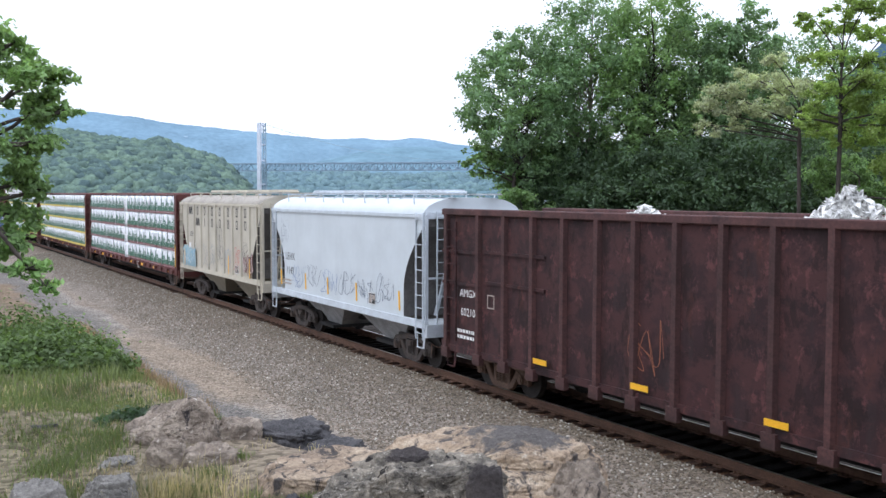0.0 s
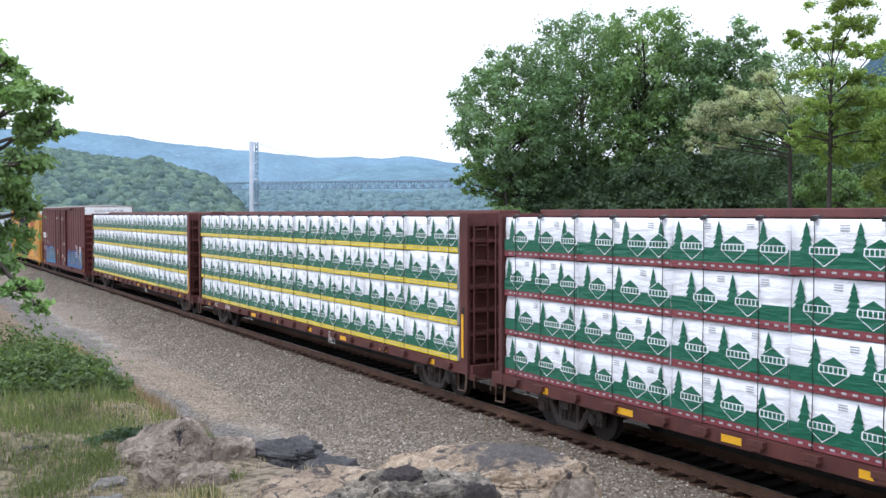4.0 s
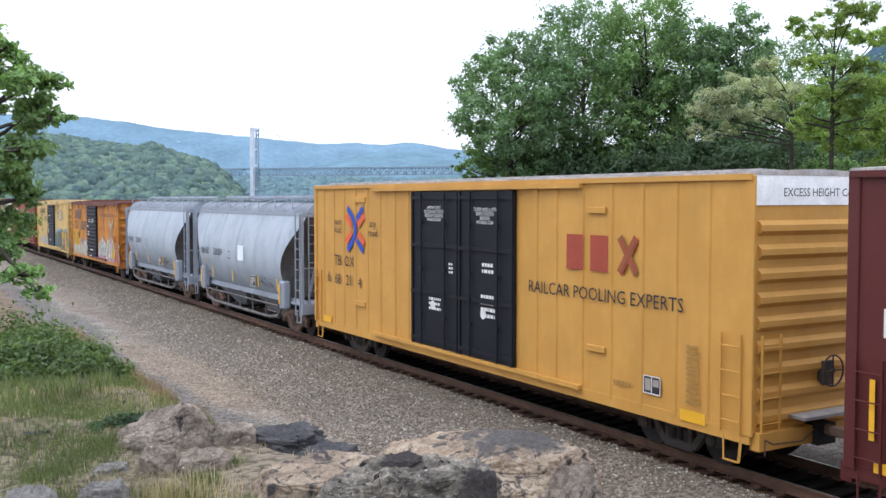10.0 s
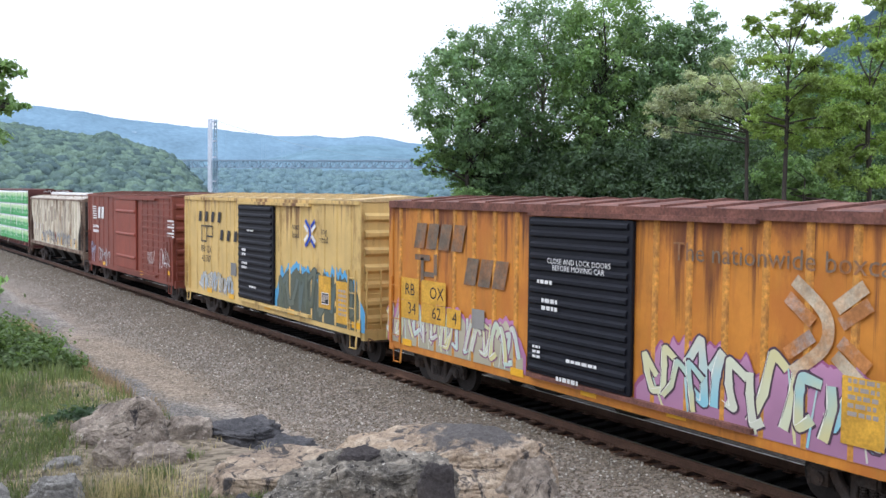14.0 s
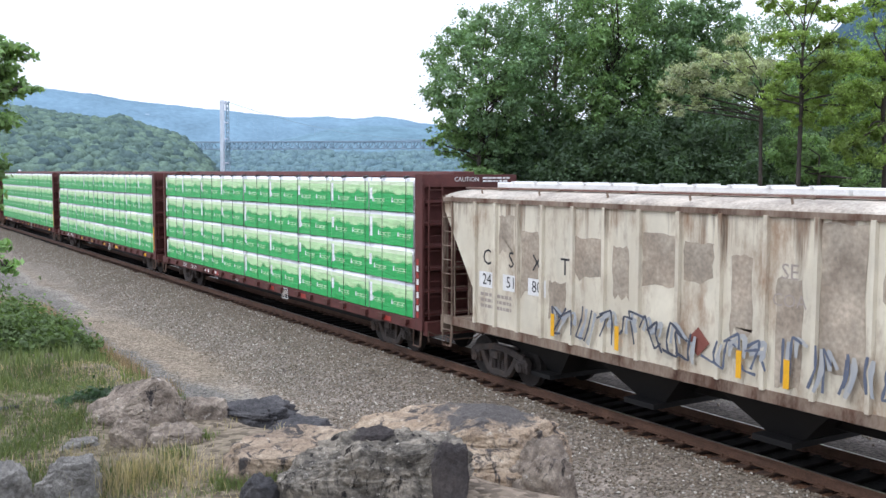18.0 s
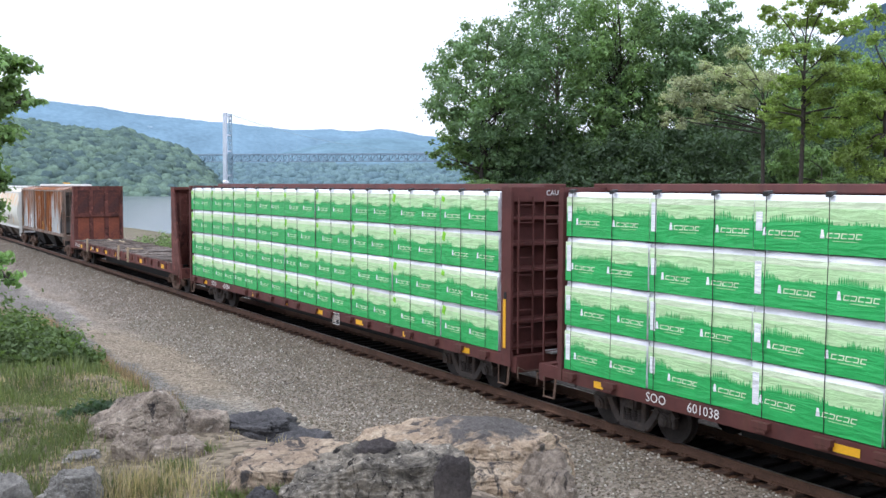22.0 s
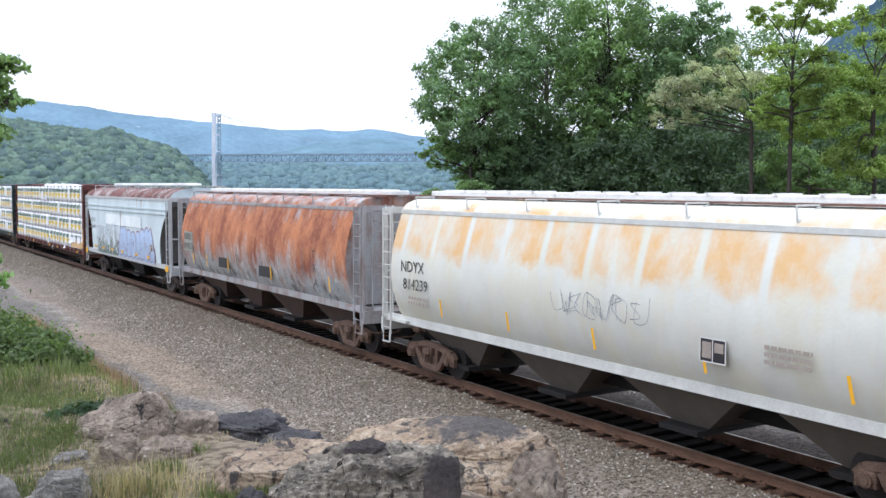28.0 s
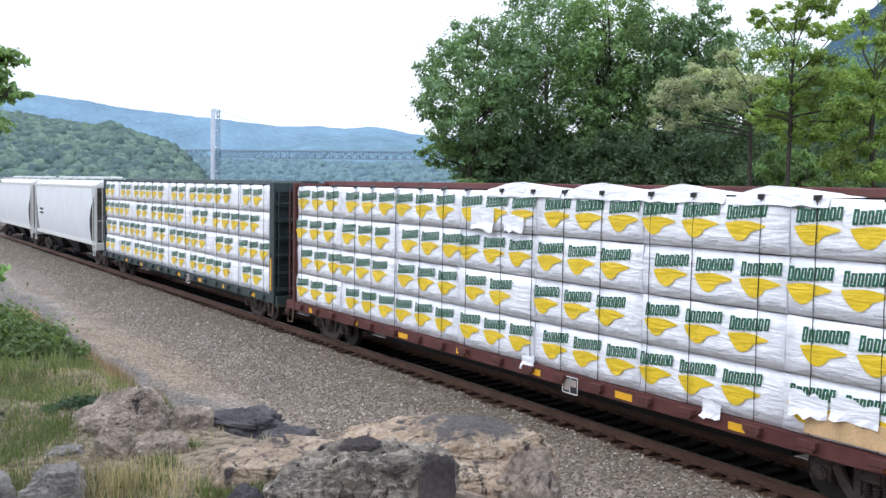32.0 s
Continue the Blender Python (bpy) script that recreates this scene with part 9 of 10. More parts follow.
                if s < 0 and not blank:
                    off = (0.42, 0.62, 0.3)[(i + tier) % 3]
                    builder = {"tree": lambda: print_tree(ln, band, var, off), "forest": lambda: print_forest(ln, var, off), "gold": lambda: print_gold(ln, var, off + 0.1)}[kind]()
                    shared("printed_cover", ("print", kind, band.name if band else "", round(ln, 2), var, off), builder, mats_p, b)["kind"] = "stuff"
                    if kind == "forest":
                        lab = boxed("paper_label", None, (-ln / 2 + 0.12, -0.02, BUNDLE_H * 0.52), (0.13, 0.006, BUNDLE_H * (0.35 if (i + tier) % 2 else 0.6)), W_WHITE if k != 16 else W_ACID, b)
                        if k == 16:
                            lab.matrix_basis = pose(-ln / 2 + 0.14, -0.02, BUNDLE_H * 0.78, 0, 20, 0)
                            lab.scale = (1, 1, 0.4)
            x += ln
    n_st = 19
    for i in range(n_st):
        x = -total / 2 + shift + 0.35 + (total - 0.7) * i / (n_st - 1) + r.uniform(-0.15, 0.15)
        for s in (-1, 1):
            shared("strap", "strap", build_strap, M_STRAP, w, pose(x, s * (LOAD_Y + 0.03), 0, 0, 0, 0 if s < 0 else 180))
        shared("corner_guard", "guard", build_guard, M_STRAP, w, Matrix.Translation((x, -LOAD_Y - 0.03, LOAD_Z + 4 * TIER)))
        if (k in (4, 14, 15, 16) and -9.3 < x < -6.2) or (k == 5 and -7.7 < x < -4.7):
            continue
        shared("strap_winch", ("pocket", beam.name), build_pocket, beam, w, Matrix.Translation((x + 0.05, -1.42, 0.97)))
    # sill marks
    for i in range(8):
        x = -9.6 + 2.75 * i
        if i == 1 and k in (4, 5, 14, 15, 16):
            continue
        boxed("reflector", None, (x, -1.456, 0.91), (0.46, 0.008, 0.13), M_YELLOW if k != 14 else M_REDREF, w, "yellow reflective strip" if k != 14 else "red reflective strip")
    load_panel(w, 3.3 if k < 10 else 2.6, 0.84, -1.458, 0.46)
    return w, L


PACK_A = [2.75, 2.75, 2.7, 2.55, 0.8, 2.55, 2.7, 2.7, 2.75]
PACK_B = [2.44] * 9
PACK_C = [3.1, 3.2, 3.0, 2.9, 3.2, 3.2, 3.2]


LAST16 = []


def lumber_wagons():
    w, L = centre_beam(3, "oxide-red centre-beam wagon stacked with white, green and maroon wrapped lumber", M_BEAM, "tree", PACK_A, W_MAROON, gap_at=4)
    lettering(w, "CN", 0.9, 0.92, 0.24, -1.458, M_WHITE)
    w, L = centre_beam(4, "oxide-red centre-beam wagon stacked with white, green and yellow wrapped lumber", M_BEAM, "tree", [2.75] * 8, W_YELLOW)
    lettering(w, "WC", -8.7, 0.93, 0.25, -1.458, M_WHITE)
    lettering(w, "37940", -7.25, 0.93, 0.25, -1.458, M_WHITE)
    w, L = centre_beam(5, "oxide-red centre-beam wagon stacked with white, green and yellow wrapped lumber", M_BEAM, "tree", [2.75] * 8, W_YELLOW)
    lettering(w, "CN", -7.1, 0.93, 0.25, -1.458, M_WHITE)
    lettering(w, "626", -5.75, 0.93, 0.25, -1.458, M_WHITE)
    for k in (14, 15, 16):
        w, L = centre_beam(k, "oxide-red centre-beam flat wagon stacked with bright green wrapped lumber", M_BEAM, "forest", {14: PACK_B, 15: [2.42] * 9, 16: [2.486] * 9}[k], shift={14: 0.0, 15: 0.09, 16: -0.2}[k])
        if k == 14:
            lettering(w, "SOO", -8.2, 0.93, 0.25, -1.458, M_WHITE)
            lettering(w, "601119", -7.05, 0.93, 0.25, -1.458, M_WHITE)
            lettering(w, "LT WT  61000", -2.2, 0.87, 0.12, -1.458, M_WHITE)
            for i in range(12):
                boxed("reflector", None, (-6.0 + 0.21 * i, -1.457, 0.93), (0.16, 0.008, 0.10), M_REDREF if i % 2 else M_WHITE, w)
        if k == 15:
            lettering(w, "SOO", -8.1, 0.93, 0.25, -1.458, M_WHITE)
            lettering(w, "601038", -6.95, 0.93, 0.25, -1.458, M_WHITE)
        LAST16[:] = [w]
        if k == 16:
            lettering(w, "SOO", -8.55, 0.93, 0.25, -1.458, M_WHITE)
            lettering(w, "601504", -7.1, 0.93, 0.25, -1.458, M_WHITE)
    # a scrap of plastic caught on the beam
    bm = bmesh.new()
    bmesh.ops.create_icosphere(bm, subdivisions=3, radius=0.13)
    for v in bm.verts:
        v.co *= 0.8 + 0.4 * noise.noise(v.co * 11) + 0.15 * noise.noise(v.co * 26)
        v.co.z *= 0.7
    bag = part("plastic_scrap", bm, W_WHITE, LAST16[0], "crumpled scrap of white plastic")
    bag.location = (-10.9, -0.1, 4.96)
    w, L = centre_beam(22, "brown centre-beam wagon with torn white wrapped lumber and gold prints", M_BEAM, "gold", PACK_C)
    # torn wrap at the front foot and on the top tier
    boxed("bare_lumber", None, (9.6, -1.43, 1.30), (2.9, 0.05, 0.36), M_LUMBER, w, "bare sawn boards showing through a torn wrap")
    rs = random.Random(4)
    for x, z, sx, sz in ((8.2, 1.55, 0.7, 0.35), (9.0, 1.60, 0.8, 0.3), (10.2, 1.58, 0.9, 0.3), (6.3, 1.1, 0.4, 0.3), (1.2, 1.1, 0.4, 0.3), (-0.6, 4.05, 0.9, 0.5), (0.6, 4.0, 0.7, 0.35)):
        bm = bmesh.new()
        n = 6
        g = [[bm.verts.new((x + sx * (i / n - 0.5), -1.46 - 0.10 * rs.random() * (j == 0), z + sz * (j / 3 - 0.5) + rs.uniform(-0.05, 0.05))) for j in range(4)] for i in range(n + 1)]
        for i in range(n):
            for j in range(3):
                bm.faces.new((g[i][j], g[i + 1][j], g[i + 1][j + 1], g[i][j + 1]))
        part("torn_wrap", bm, W_WHITE, w, "loose flap of torn white wrap")
    for x, ln in ((0.8, 2.6), (3.3, 2.2), (5.4, 2.0), (7.5, 1.8)):
        bm = bmesh.new()
        n = 8
        pts = []
        for i in range(n + 1):
            for j in range(3):
                pts.append(bm.verts.new((x + ln * (i / n - 0.5), (-1.445, -1.38, -0.5)[j], LOAD_Z + 4 * TIER + (-0.14, 0.0, -0.01)[j] + 0.17 * math.sin(math.pi * i / n) * (0, 1, 0.5)[j] + rs.uniform(-0.02, 0.02))))
        for i in range(n):
            for j in range(2):
                bm.faces.new((pts[i * 3 + j], pts[i * 3 + j + 1], pts[(i + 1) * 3 + j + 1], pts[(i + 1) * 3 + j]))
        part("billowed_wrap", bm, W_WHITE, w, "billowed white wrap on the top tier")
    centre_beam(23, "dark green centre-beam wagon with white and gold wrapped lumber", M_BEAM_GREEN, "gold", [2.75] * 8)


# ---- empty bulkhead flat ----
M_FLAT = paint("old_oxide_flat_paint", (0.115, 0.038, 0.030), rust=(0.19, 0.065, 0.038), rust_at=0.64, dirt=0.4, streak=0.5, rough=0.8, scuff=(0.145, 0.052, 0.042))
M_FLATPANEL = mat("bulkhead_panel_rust", (0.26, 0.075, 0.04), 0.85, var=0.35, scale=1.6, fine=14, second=(0.10, 0.03, 0.022), second_amount=0.46, rnd=0.15)
M_FLATPANEL_DARK = mat("scorched_panel_rust", (0.20, 0.055, 0.032), 0.85, var=0.4, scale=2.2, fine=14, second=(0.06, 0.022, 0.02), second_amount=0.60, rnd=0.15)
M_DECKWOOD = mat("weathered_deck_plank", (0.13, 0.10, 0.082), 0.9, var=0.45, scale=2.5, fine=22, bump=0.5, rnd=0.5, second=(0.21, 0.18, 0.155), second_amount=0.42)
M_DUNNAGE = mat("pale_dunnage", (0.40, 0.31, 0.20), 0.9, var=0.3, scale=2, fine=22, bump=0.4)


def bulkhead_flat(k):
    w, L = wagon(k, "bulkhead_flat_wagon", "empty oxide-red bulkhead flat wagon with a weathered plank deck")
    hl = 11.62
    lay_paint(M_FLAT, w)
    for s in (-1, 1):
        boxed("side_sill", None, (0, s * 1.45, 1.15), (2 * hl, 0.10, 0.44), M_FLAT, w)
        b = shared("bulkhead", "flat_bulkhead", lambda bm: box_bm(bm, (-0.08, 0, 2.9), (0.06, 2.82, 3.44)), M_FLAT, w, pose(s * (hl - 1.15), 0, 0, 0, 0, 0 if s > 0 else 180), "tall oxide-red steel bulkhead with sloped braces")
        for yy in (-1.46, 1.46):
            shared("side_plate", "flat_side", lambda bm: prism(bm, [(-0.11, 0.9), (1.15, 0.9), (0.25, 4.62), (-0.11, 4.62)], "y", -0.04, 0.04), M_FLAT, b, Matrix.Translation((0, yy, 0)))
        for yy in (-0.75, 0.0, 0.75):
            shared("brace", "flat_brace", lambda bm: prism(bm, [(-0.05, 1.2), (0.85, 1.2), (0.18, 4.5), (-0.05, 4.5)], "y", -0.06, 0.06), M_FLAT, b, Matrix.Translation((0, yy, 0)))
        boxed("head_beam", None, (0.08, 0, 4.68), (0.42, 3.0, 0.12), M_FLAT, b)
        # the load side: rusty panels between upright stiles and a middle rub rail
        boxed("rub_rail", None, (-0.17, 0, 2.92), (0.14, 2.9, 0.18), M_FLAT, b)
        for yy in (-1.36, -0.47, 0.47, 1.36):
            boxed("bulkhead_stile", None, (-0.135, yy, 2.9), (0.05, 0.17 if abs(yy) > 1 else 0.24, 3.4), M_FLAT, b)
        for yy in (-0.92, 0.0, 0.92):
            for zz, hh in ((2.05, 1.45), (3.78, 1.4)):
                boxed("panel", None, (-0.121, yy, zz), (0.02, 0.66, hh), M_FLATPANEL if zz < 3 else M_FLATPANEL_DARK, b, "flaking orange-red panel")
        ladder(w, s * (hl - 0.45), -1.12, 1.3, 0.42, 3.2, 8, M_FLAT, end=True)
        boxed("end_sill", None, (s * hl, 0, 1.0), (0.16, 2.95, 0.44), M_FLAT, w)
        truck(w, s * (L / 2 - 2.9), M_IRON_RUST)
    brake_wheel(w, hl - 0.25, 0.35, 2.25)
    boxed("sign_plate", None, (hl - 0.80, 0.95, 4.45), (0.03, 0.9, 0.44), M_BLACK, w)
    lettering(w, "CSXT\n603029", 0.95, 4.45, 0.19, hl - 0.782, M_WHITE, end=True)
    boxed("center_sill", None, (0, 0, 0.85), (L - 1.5, 0.6, 0.5), M_BLACK, w)
    # reaches down as far as the camera's sight line to the far rail needs
    boxed("sill_belly", None, (0, 0, 0.47), (L - 10.0, 0.65, 0.36), M_BLACK, w)
    boxed("deck_frame", None, (0, 0, 1.25), (2 * hl - 2, 2.8, 0.08), M_BLACK, w)
    rs = random.Random(17)
    # deck boards laid across, worn and uneven, some broken short
    x = -hl + 1.25
    while x < hl - 1.3:
        wd_ = rs.choice((0.18, 0.22, 0.26))
        y0 = -1.46 + rs.uniform(-0.05, 0.10)
        while y0 < 1.35:
            ln = min(rs.choice((2.85, 2.85, 2.85, 1.4, 1.0, 1.8)), 1.46 - y0)
            if ln < 0.25:
                break
            if rs.random() > 0.06:
                key = (round(ln, 1), wd_, rs.randrange(3))
                def board(bm, ln=key[0], hwd=wd_ / 2 - 0.008, v=key[2]):
                    n = 6
                    sec = [[bm.verts.new((sy * (hwd - 0.010 * ((i * 7 + v * 3) % 3)) + 0.008 * math.sin(i * 1.1 + v), -ln / 2 + ln * i / n, sz * 0.035 + 0.010 * math.sin(i * 1.7 + v * 2))) for sy, sz in ((-1, -1), (1, -1), (1, 1), (-1, 1))] for i in range(n + 1)]
                    for p_, q_ in zip(sec, sec[1:]):
                        for i in range(4):
                            bm.faces.new((p_[i], p_[(i + 1) % 4], q_[(i + 1) % 4], q_[i]))
                    bm.faces.new(sec[0][::-1])
                    bm.faces.new(sec[-1])
                shared("plank", ("deck_plank", key), board, M_DECKWOOD, w, pose(x + wd_ / 2, y0 + ln / 2, 1.355 + rs.uniform(-0.02, 0.035), rs.uniform(-0.9, 0.9), rs.uniform(-5, 5), rs.uniform(-1.8, 1.8)))
            y0 += ln + 0.02
        x += wd_ + rs.uniform(0.005, 0.03)
    for i in range(22):
        x, y = rs.uniform(-9.5, 9.5), rs.uniform(-1.1, 1.1)
        boxed("loose_board", None, (0, 0, 0), (rs.choice((0.5, 0.9, 1.4)), 0.11, 0.045), M_DUNNAGE if i % 4 == 0 else M_DECKWOOD, w).matrix_basis = pose(x, y, 1.43, 0, rs.uniform(-2, 2), rs.choice((0, 0, 0, 88, 12, -10)) + rs.uniform(-9, 9))
    for i in range(17):
        x = -9.4 + i * 1.18
        if x < -8.2:
            continue
        boxed("stake_pocket", None, (x, -1.53, 1.20), (0.20, 0.10, 0.26), M_FLAT, w, bevel=0.02)
    for x in (1.2, 3.1, -6.2):
        boxed("wooden_stake", None, (x, -1.60, 1.30), (0.11, 0.09, 0.75), M_DUNNAGE, w)
    for x in (-8.3, -5.7, -4.1, -2.0, 0.0, 2.6, 5.2, 8.9):
        reflectors(w, [(x, 1.12)], -1.506, w=0.42, h=0.18)
    lettering(w, "CSXT 603029", -9.4, 1.13, 0.26, -1.508, M_WHITE)
    small_print(w, -5.1, 1.15, 0.6, 0.2, 1, -1.508, M_WHITE, 66)
    ends_gear(w, L / 2, hl + 0.1)
    stirrups(w, hl - 0.3, 1.48, 0.95, M_FLAT)


gondola(0)
hoppers()
boxcars()
lumber_wagons()
bulkhead_flat(17)

# ---- rocks and plants on the bank ----
def rock_mat(name, tones, lichen, stain, scale=3.0, pale=0.60, dark=0.60, crest=None):
    """Rough rock: tones from dark to light in cloudy beds, pale lichen spots, dark running stains and fine pits."""
    m = bpy.data.materials.new(name)
    m.use_nodes = True
    n, l = m.node_tree.nodes, m.node_tree.links
    bs = n["Principled BSDF"]
    bs.inputs["Roughness"].default_value = 0.9
    bs.inputs["Specular IOR Level"].default_value = 0.25
    tc = n.new("ShaderNodeTexCoord")

    def tex(s, d=8, st=(1, 1, 1), dist=0.4, rough=0.7):
        mp = n.new("ShaderNodeMapping")
        mp.inputs["Scale"].default_value = st
        l.new(tc.outputs["Object"], mp.inputs["Vector"])
        t = n.new("ShaderNodeTexNoise")
        t.inputs["Scale"].default_value = s
        t.inputs["Detail"].default_value = d
        t.inputs["Roughness"].default_value = rough
        t.inputs["Distortion"].default_value = dist
        l.new(mp.outputs["Vector"], t.inputs["Vector"])
        return t.outputs["Fac"]

    def ramp(fac, lo, hi, c0=(0, 0, 0), c1=(1, 1, 1)):
        r = n.new("ShaderNodeValToRGB")
        e = r.color_ramp.elements
        e[0].position, e[1].position = lo, hi
        e[0].color, e[1].color = (*c0, 1), (*c1, 1)
        l.new(fac, r.inputs["Fac"])
        return r

    def mix(fac, a, c):
        mx = n.new("ShaderNodeMix")
        mx.data_type = "RGBA"
        l.new(fac, mx.inputs["Factor"])
        l.new(a, mx.inputs["A"])
        mx.inputs["B"].default_value = (*c, 1)
        return mx.outputs["Result"]

    r1 = ramp(tex(scale), 0.33, 0.66, tones[0], tones[-1])
    for i, c in enumerate(tones[1:-1]):
        e = r1.color_ramp.elements.new(0.33 + 0.33 * (i + 1) / (len(tones) - 1))
        e.color = (*c, 1)
    cur = mix(ramp(tex(scale * 3.1, 10, (1, 1, 1.4), 0.2), pale, pale + 0.05).outputs["Color"], r1.outputs["Color"], lichen)
    cur = mix(ramp(tex(scale * 1.3, 9, (1.6, 1.6, 0.55), 1.0), dark, dark + 0.07).outputs["Color"], cur, stain)
    if crest:           # a weathered grey bed along the top
        sz = n.new("ShaderNodeSeparateXYZ")
        l.new(tc.outputs["Object"], sz.inputs["Vector"])
        ad = n.new("ShaderNodeMath")
        ad.operation = "MULTIPLY_ADD"
        ad.inputs[1].default_value = 0.45
        l.new(tex(2.2, 7), ad.inputs[0])
        l.new(sz.outputs["Z"], ad.inputs[2])
        cur = mix(ramp(ad.outputs["Value"], crest[0], crest[0] + 0.05).outputs["Color"], cur, crest[1])
    pits = tex(38, 6, rough=0.8)
    mr = n.new("ShaderNodeMapRange")
    mr.inputs["From Min"].default_value, mr.inputs["From Max"].default_value = 0.3, 0.7
    mr.inputs["To Min"].default_value, mr.inputs["To Max"].default_value = 0.55, 1.4
    l.new(pits, mr.inputs["Value"])
    k = n.new("ShaderNodeVectorMath")
    k.operation = "SCALE"
    l.new(cur, k.inputs[0])
    l.new(mr.outputs["Result"], k.inputs["Scale"])
    l.new(k.outputs["Vector"], bs.inputs["Base Color"])
    bp = n.new("ShaderNodeBump")
    bp.inputs["Strength"].default_value = 0.9
    bp.inputs["Distance"].default_value = 0.035
    add = n.new("ShaderNodeMath")
    add.operation = "MULTIPLY_ADD"
    l.new(pits, add.inputs[0])
    add.inputs[1].default_value = 0.5
    l.new(tex(11, 9, rough=0.75), add.inputs[2])
    l.new(add.outputs["Value"], bp.inputs["Height"])
    l.new(bp.outputs["Normal"], bs.inputs["Normal"])
    return m


R_TAN = rock_mat("tan_rock", ((0.15, 0.12, 0.094), (0.33, 0.25, 0.178), (0.48, 0.385, 0.28)), (0.52, 0.45, 0.36), (0.065, 0.058, 0.055), 3.6, 0.60, 0.52)
R_DOME = rock_mat("tan_rock_with_grey_crest", ((0.16, 0.125, 0.098), (0.37, 0.28, 0.195), (0.52, 0.42, 0.31)), (0.55, 0.48, 0.38), (0.085, 0.075, 0.07), 3.2, 0.60, 0.54, (0.47, (0.115, 0.105, 0.098)))
R_DARK = rock_mat("dark_lichen_rock", ((0.035, 0.032, 0.03), (0.18, 0.162, 0.135), (0.38, 0.335, 0.27)), (0.55, 0.51, 0.44), (0.022, 0.02, 0.02), 7.0, 0.60, 0.56)
R_BROWN = rock_mat("brown_speckled_rock", ((0.12, 0.10, 0.082), (0.27, 0.222, 0.178), (0.41, 0.35, 0.28)), (0.55, 0.50, 0.43), (0.045, 0.04, 0.04), 5.0, 0.61, 0.58)
R_GREY = rock_mat("blue_grey_rock", ((0.045, 0.045, 0.048), (0.085, 0.083, 0.086), (0.125, 0.12, 0.12)), (0.19, 0.18, 0.165), (0.03, 0.03, 0.033), 4.0, 0.62, 0.58)
R_BLOCK = rock_mat("grey_block_rock", ((0.13, 0.125, 0.115), (0.24, 0.23, 0.21), (0.34, 0.325, 0.295)), (0.42, 0.40, 0.365), (0.06, 0.058, 0.055), 4.0, 0.60, 0.59)
R_LEDGE = rock_mat("brown_grey_ledge_rock", ((0.045, 0.039, 0.038), (0.10, 0.087, 0.082), (0.17, 0.146, 0.134)), (0.24, 0.205, 0.18), (0.03, 0.026, 0.027), 1.2, 0.60, 0.56)
R_BLACK = rock_mat("black_outcrop_rock", ((0.035, 0.031, 0.033), (0.075, 0.066, 0.064), (0.12, 0.105, 0.098)), (0.17, 0.145, 0.13), (0.025, 0.022, 0.024), 1.6, 0.63, 0.6)


def rock(c, size, material, seed, label, turn=0.0, rough=0.24, name="rock", group="rocks on the bank", cuts=7, tilt=0.0, sub=5, planes=None, bed=0.22, crack=0.12):
    """A boulder: a ball cut by flat planes and roughened at several scales, standing about c."""
    rs = np.random.RandomState(seed)
    bm = bmesh.new()
    bmesh.ops.create_icosphere(bm, subdivisions=sub, radius=1)
    flat = [(Vector(d).normalized(), k) for d, k in planes or ()]
    for _ in range(cuts + (0 if planes else 4)):
        d = rs.normal(size=3)
        d[2] = abs(d[2]) * 0.8
        flat.append((Vector(d).normalized(), rs.uniform(0.6, 0.9)))
    off = Vector(rs.uniform(-50, 50, 3))
    lay = Vector((rs.uniform(-0.5, 0.5), rs.uniform(-0.5, 0.5), 1)).normalized()
    for v in bm.verts:
        p = v.co.copy()
        for d, k in flat:
            t = p.dot(d)
            if t > k:
                p -= d * (t - k) * 0.97
        q = p * 1.5 + off
        s = p.dot(lay) * 5.5 + 0.9 * noise.noise(q * 1.5)
        step = (s - math.floor(s)) - 0.5
        e1 = noise.voronoi(q * 1.7 + noise.noise_vector(q * 2.0) * 0.25)[0]
        e2 = noise.voronoi(q * 4.2 + noise.noise_vector(q * 5.0) * 0.15)[0]
        f = rough * (0.6 * noise.noise(q) + 0.9 * (0.4 - e1[0]) + 0.42 * (0.35 - e2[0]) - crack * max(0.0, 1 - (e1[1] - e1[0]) / 0.09) + bed * step
                     + 0.22 * (0.5 - abs(noise.noise(q * 9))) + 0.15 * noise.noise(q * 18) + 0.09 * noise.noise(q * 36))
        v.co = p + v.co * f
        if v.co.z < 0:
            v.co.z *= 2.2
    for f in bm.faces:
        f.smooth = sub < 6
    bmesh.ops.transform(bm, matrix=pose(0, 0, 0, tilt, 0, turn) @ Matrix.Diagonal((*size, 1)), verts=bm.verts)
    me = bpy.data.meshes.new(name)
    bm.to_mesh(me)
    bm.free()
    me.materials.append(material)
    ob = new(name, me)
    ob.location = c
    return tagged(ob, label, "rock", group)


def rock_px(px0, px1, row_top, row_low, r, material, seed, label, deep=1.0, turn=None, **kw):
    """A rock filling the columns and rows given at the distance r, sunk in the ground."""
    px = (px0 + px1) / 2
    x, y, zt = at_px(px, row_top, r)
    zb = at_px(px, row_low, r)[2]
    w = (px1 - px0) / 1740 * r / 2
    h = max(0.1, (zt - zb) * 0.62)
    return rock((x, y, zt - h * 0.9), (w * 1.1, w * deep, h), material, seed, label, turn if turn is not None else bearing(px), **kw)


BLOCK = (((0.06, -0.12, 1), 0.62), ((1, 0.1, 0.05), 0.80), ((0.1, -1, 0.22), 0.62), ((-0.62, -0.2, 0.75), 0.68), ((-0.2, 1, 0.3), 0.7))
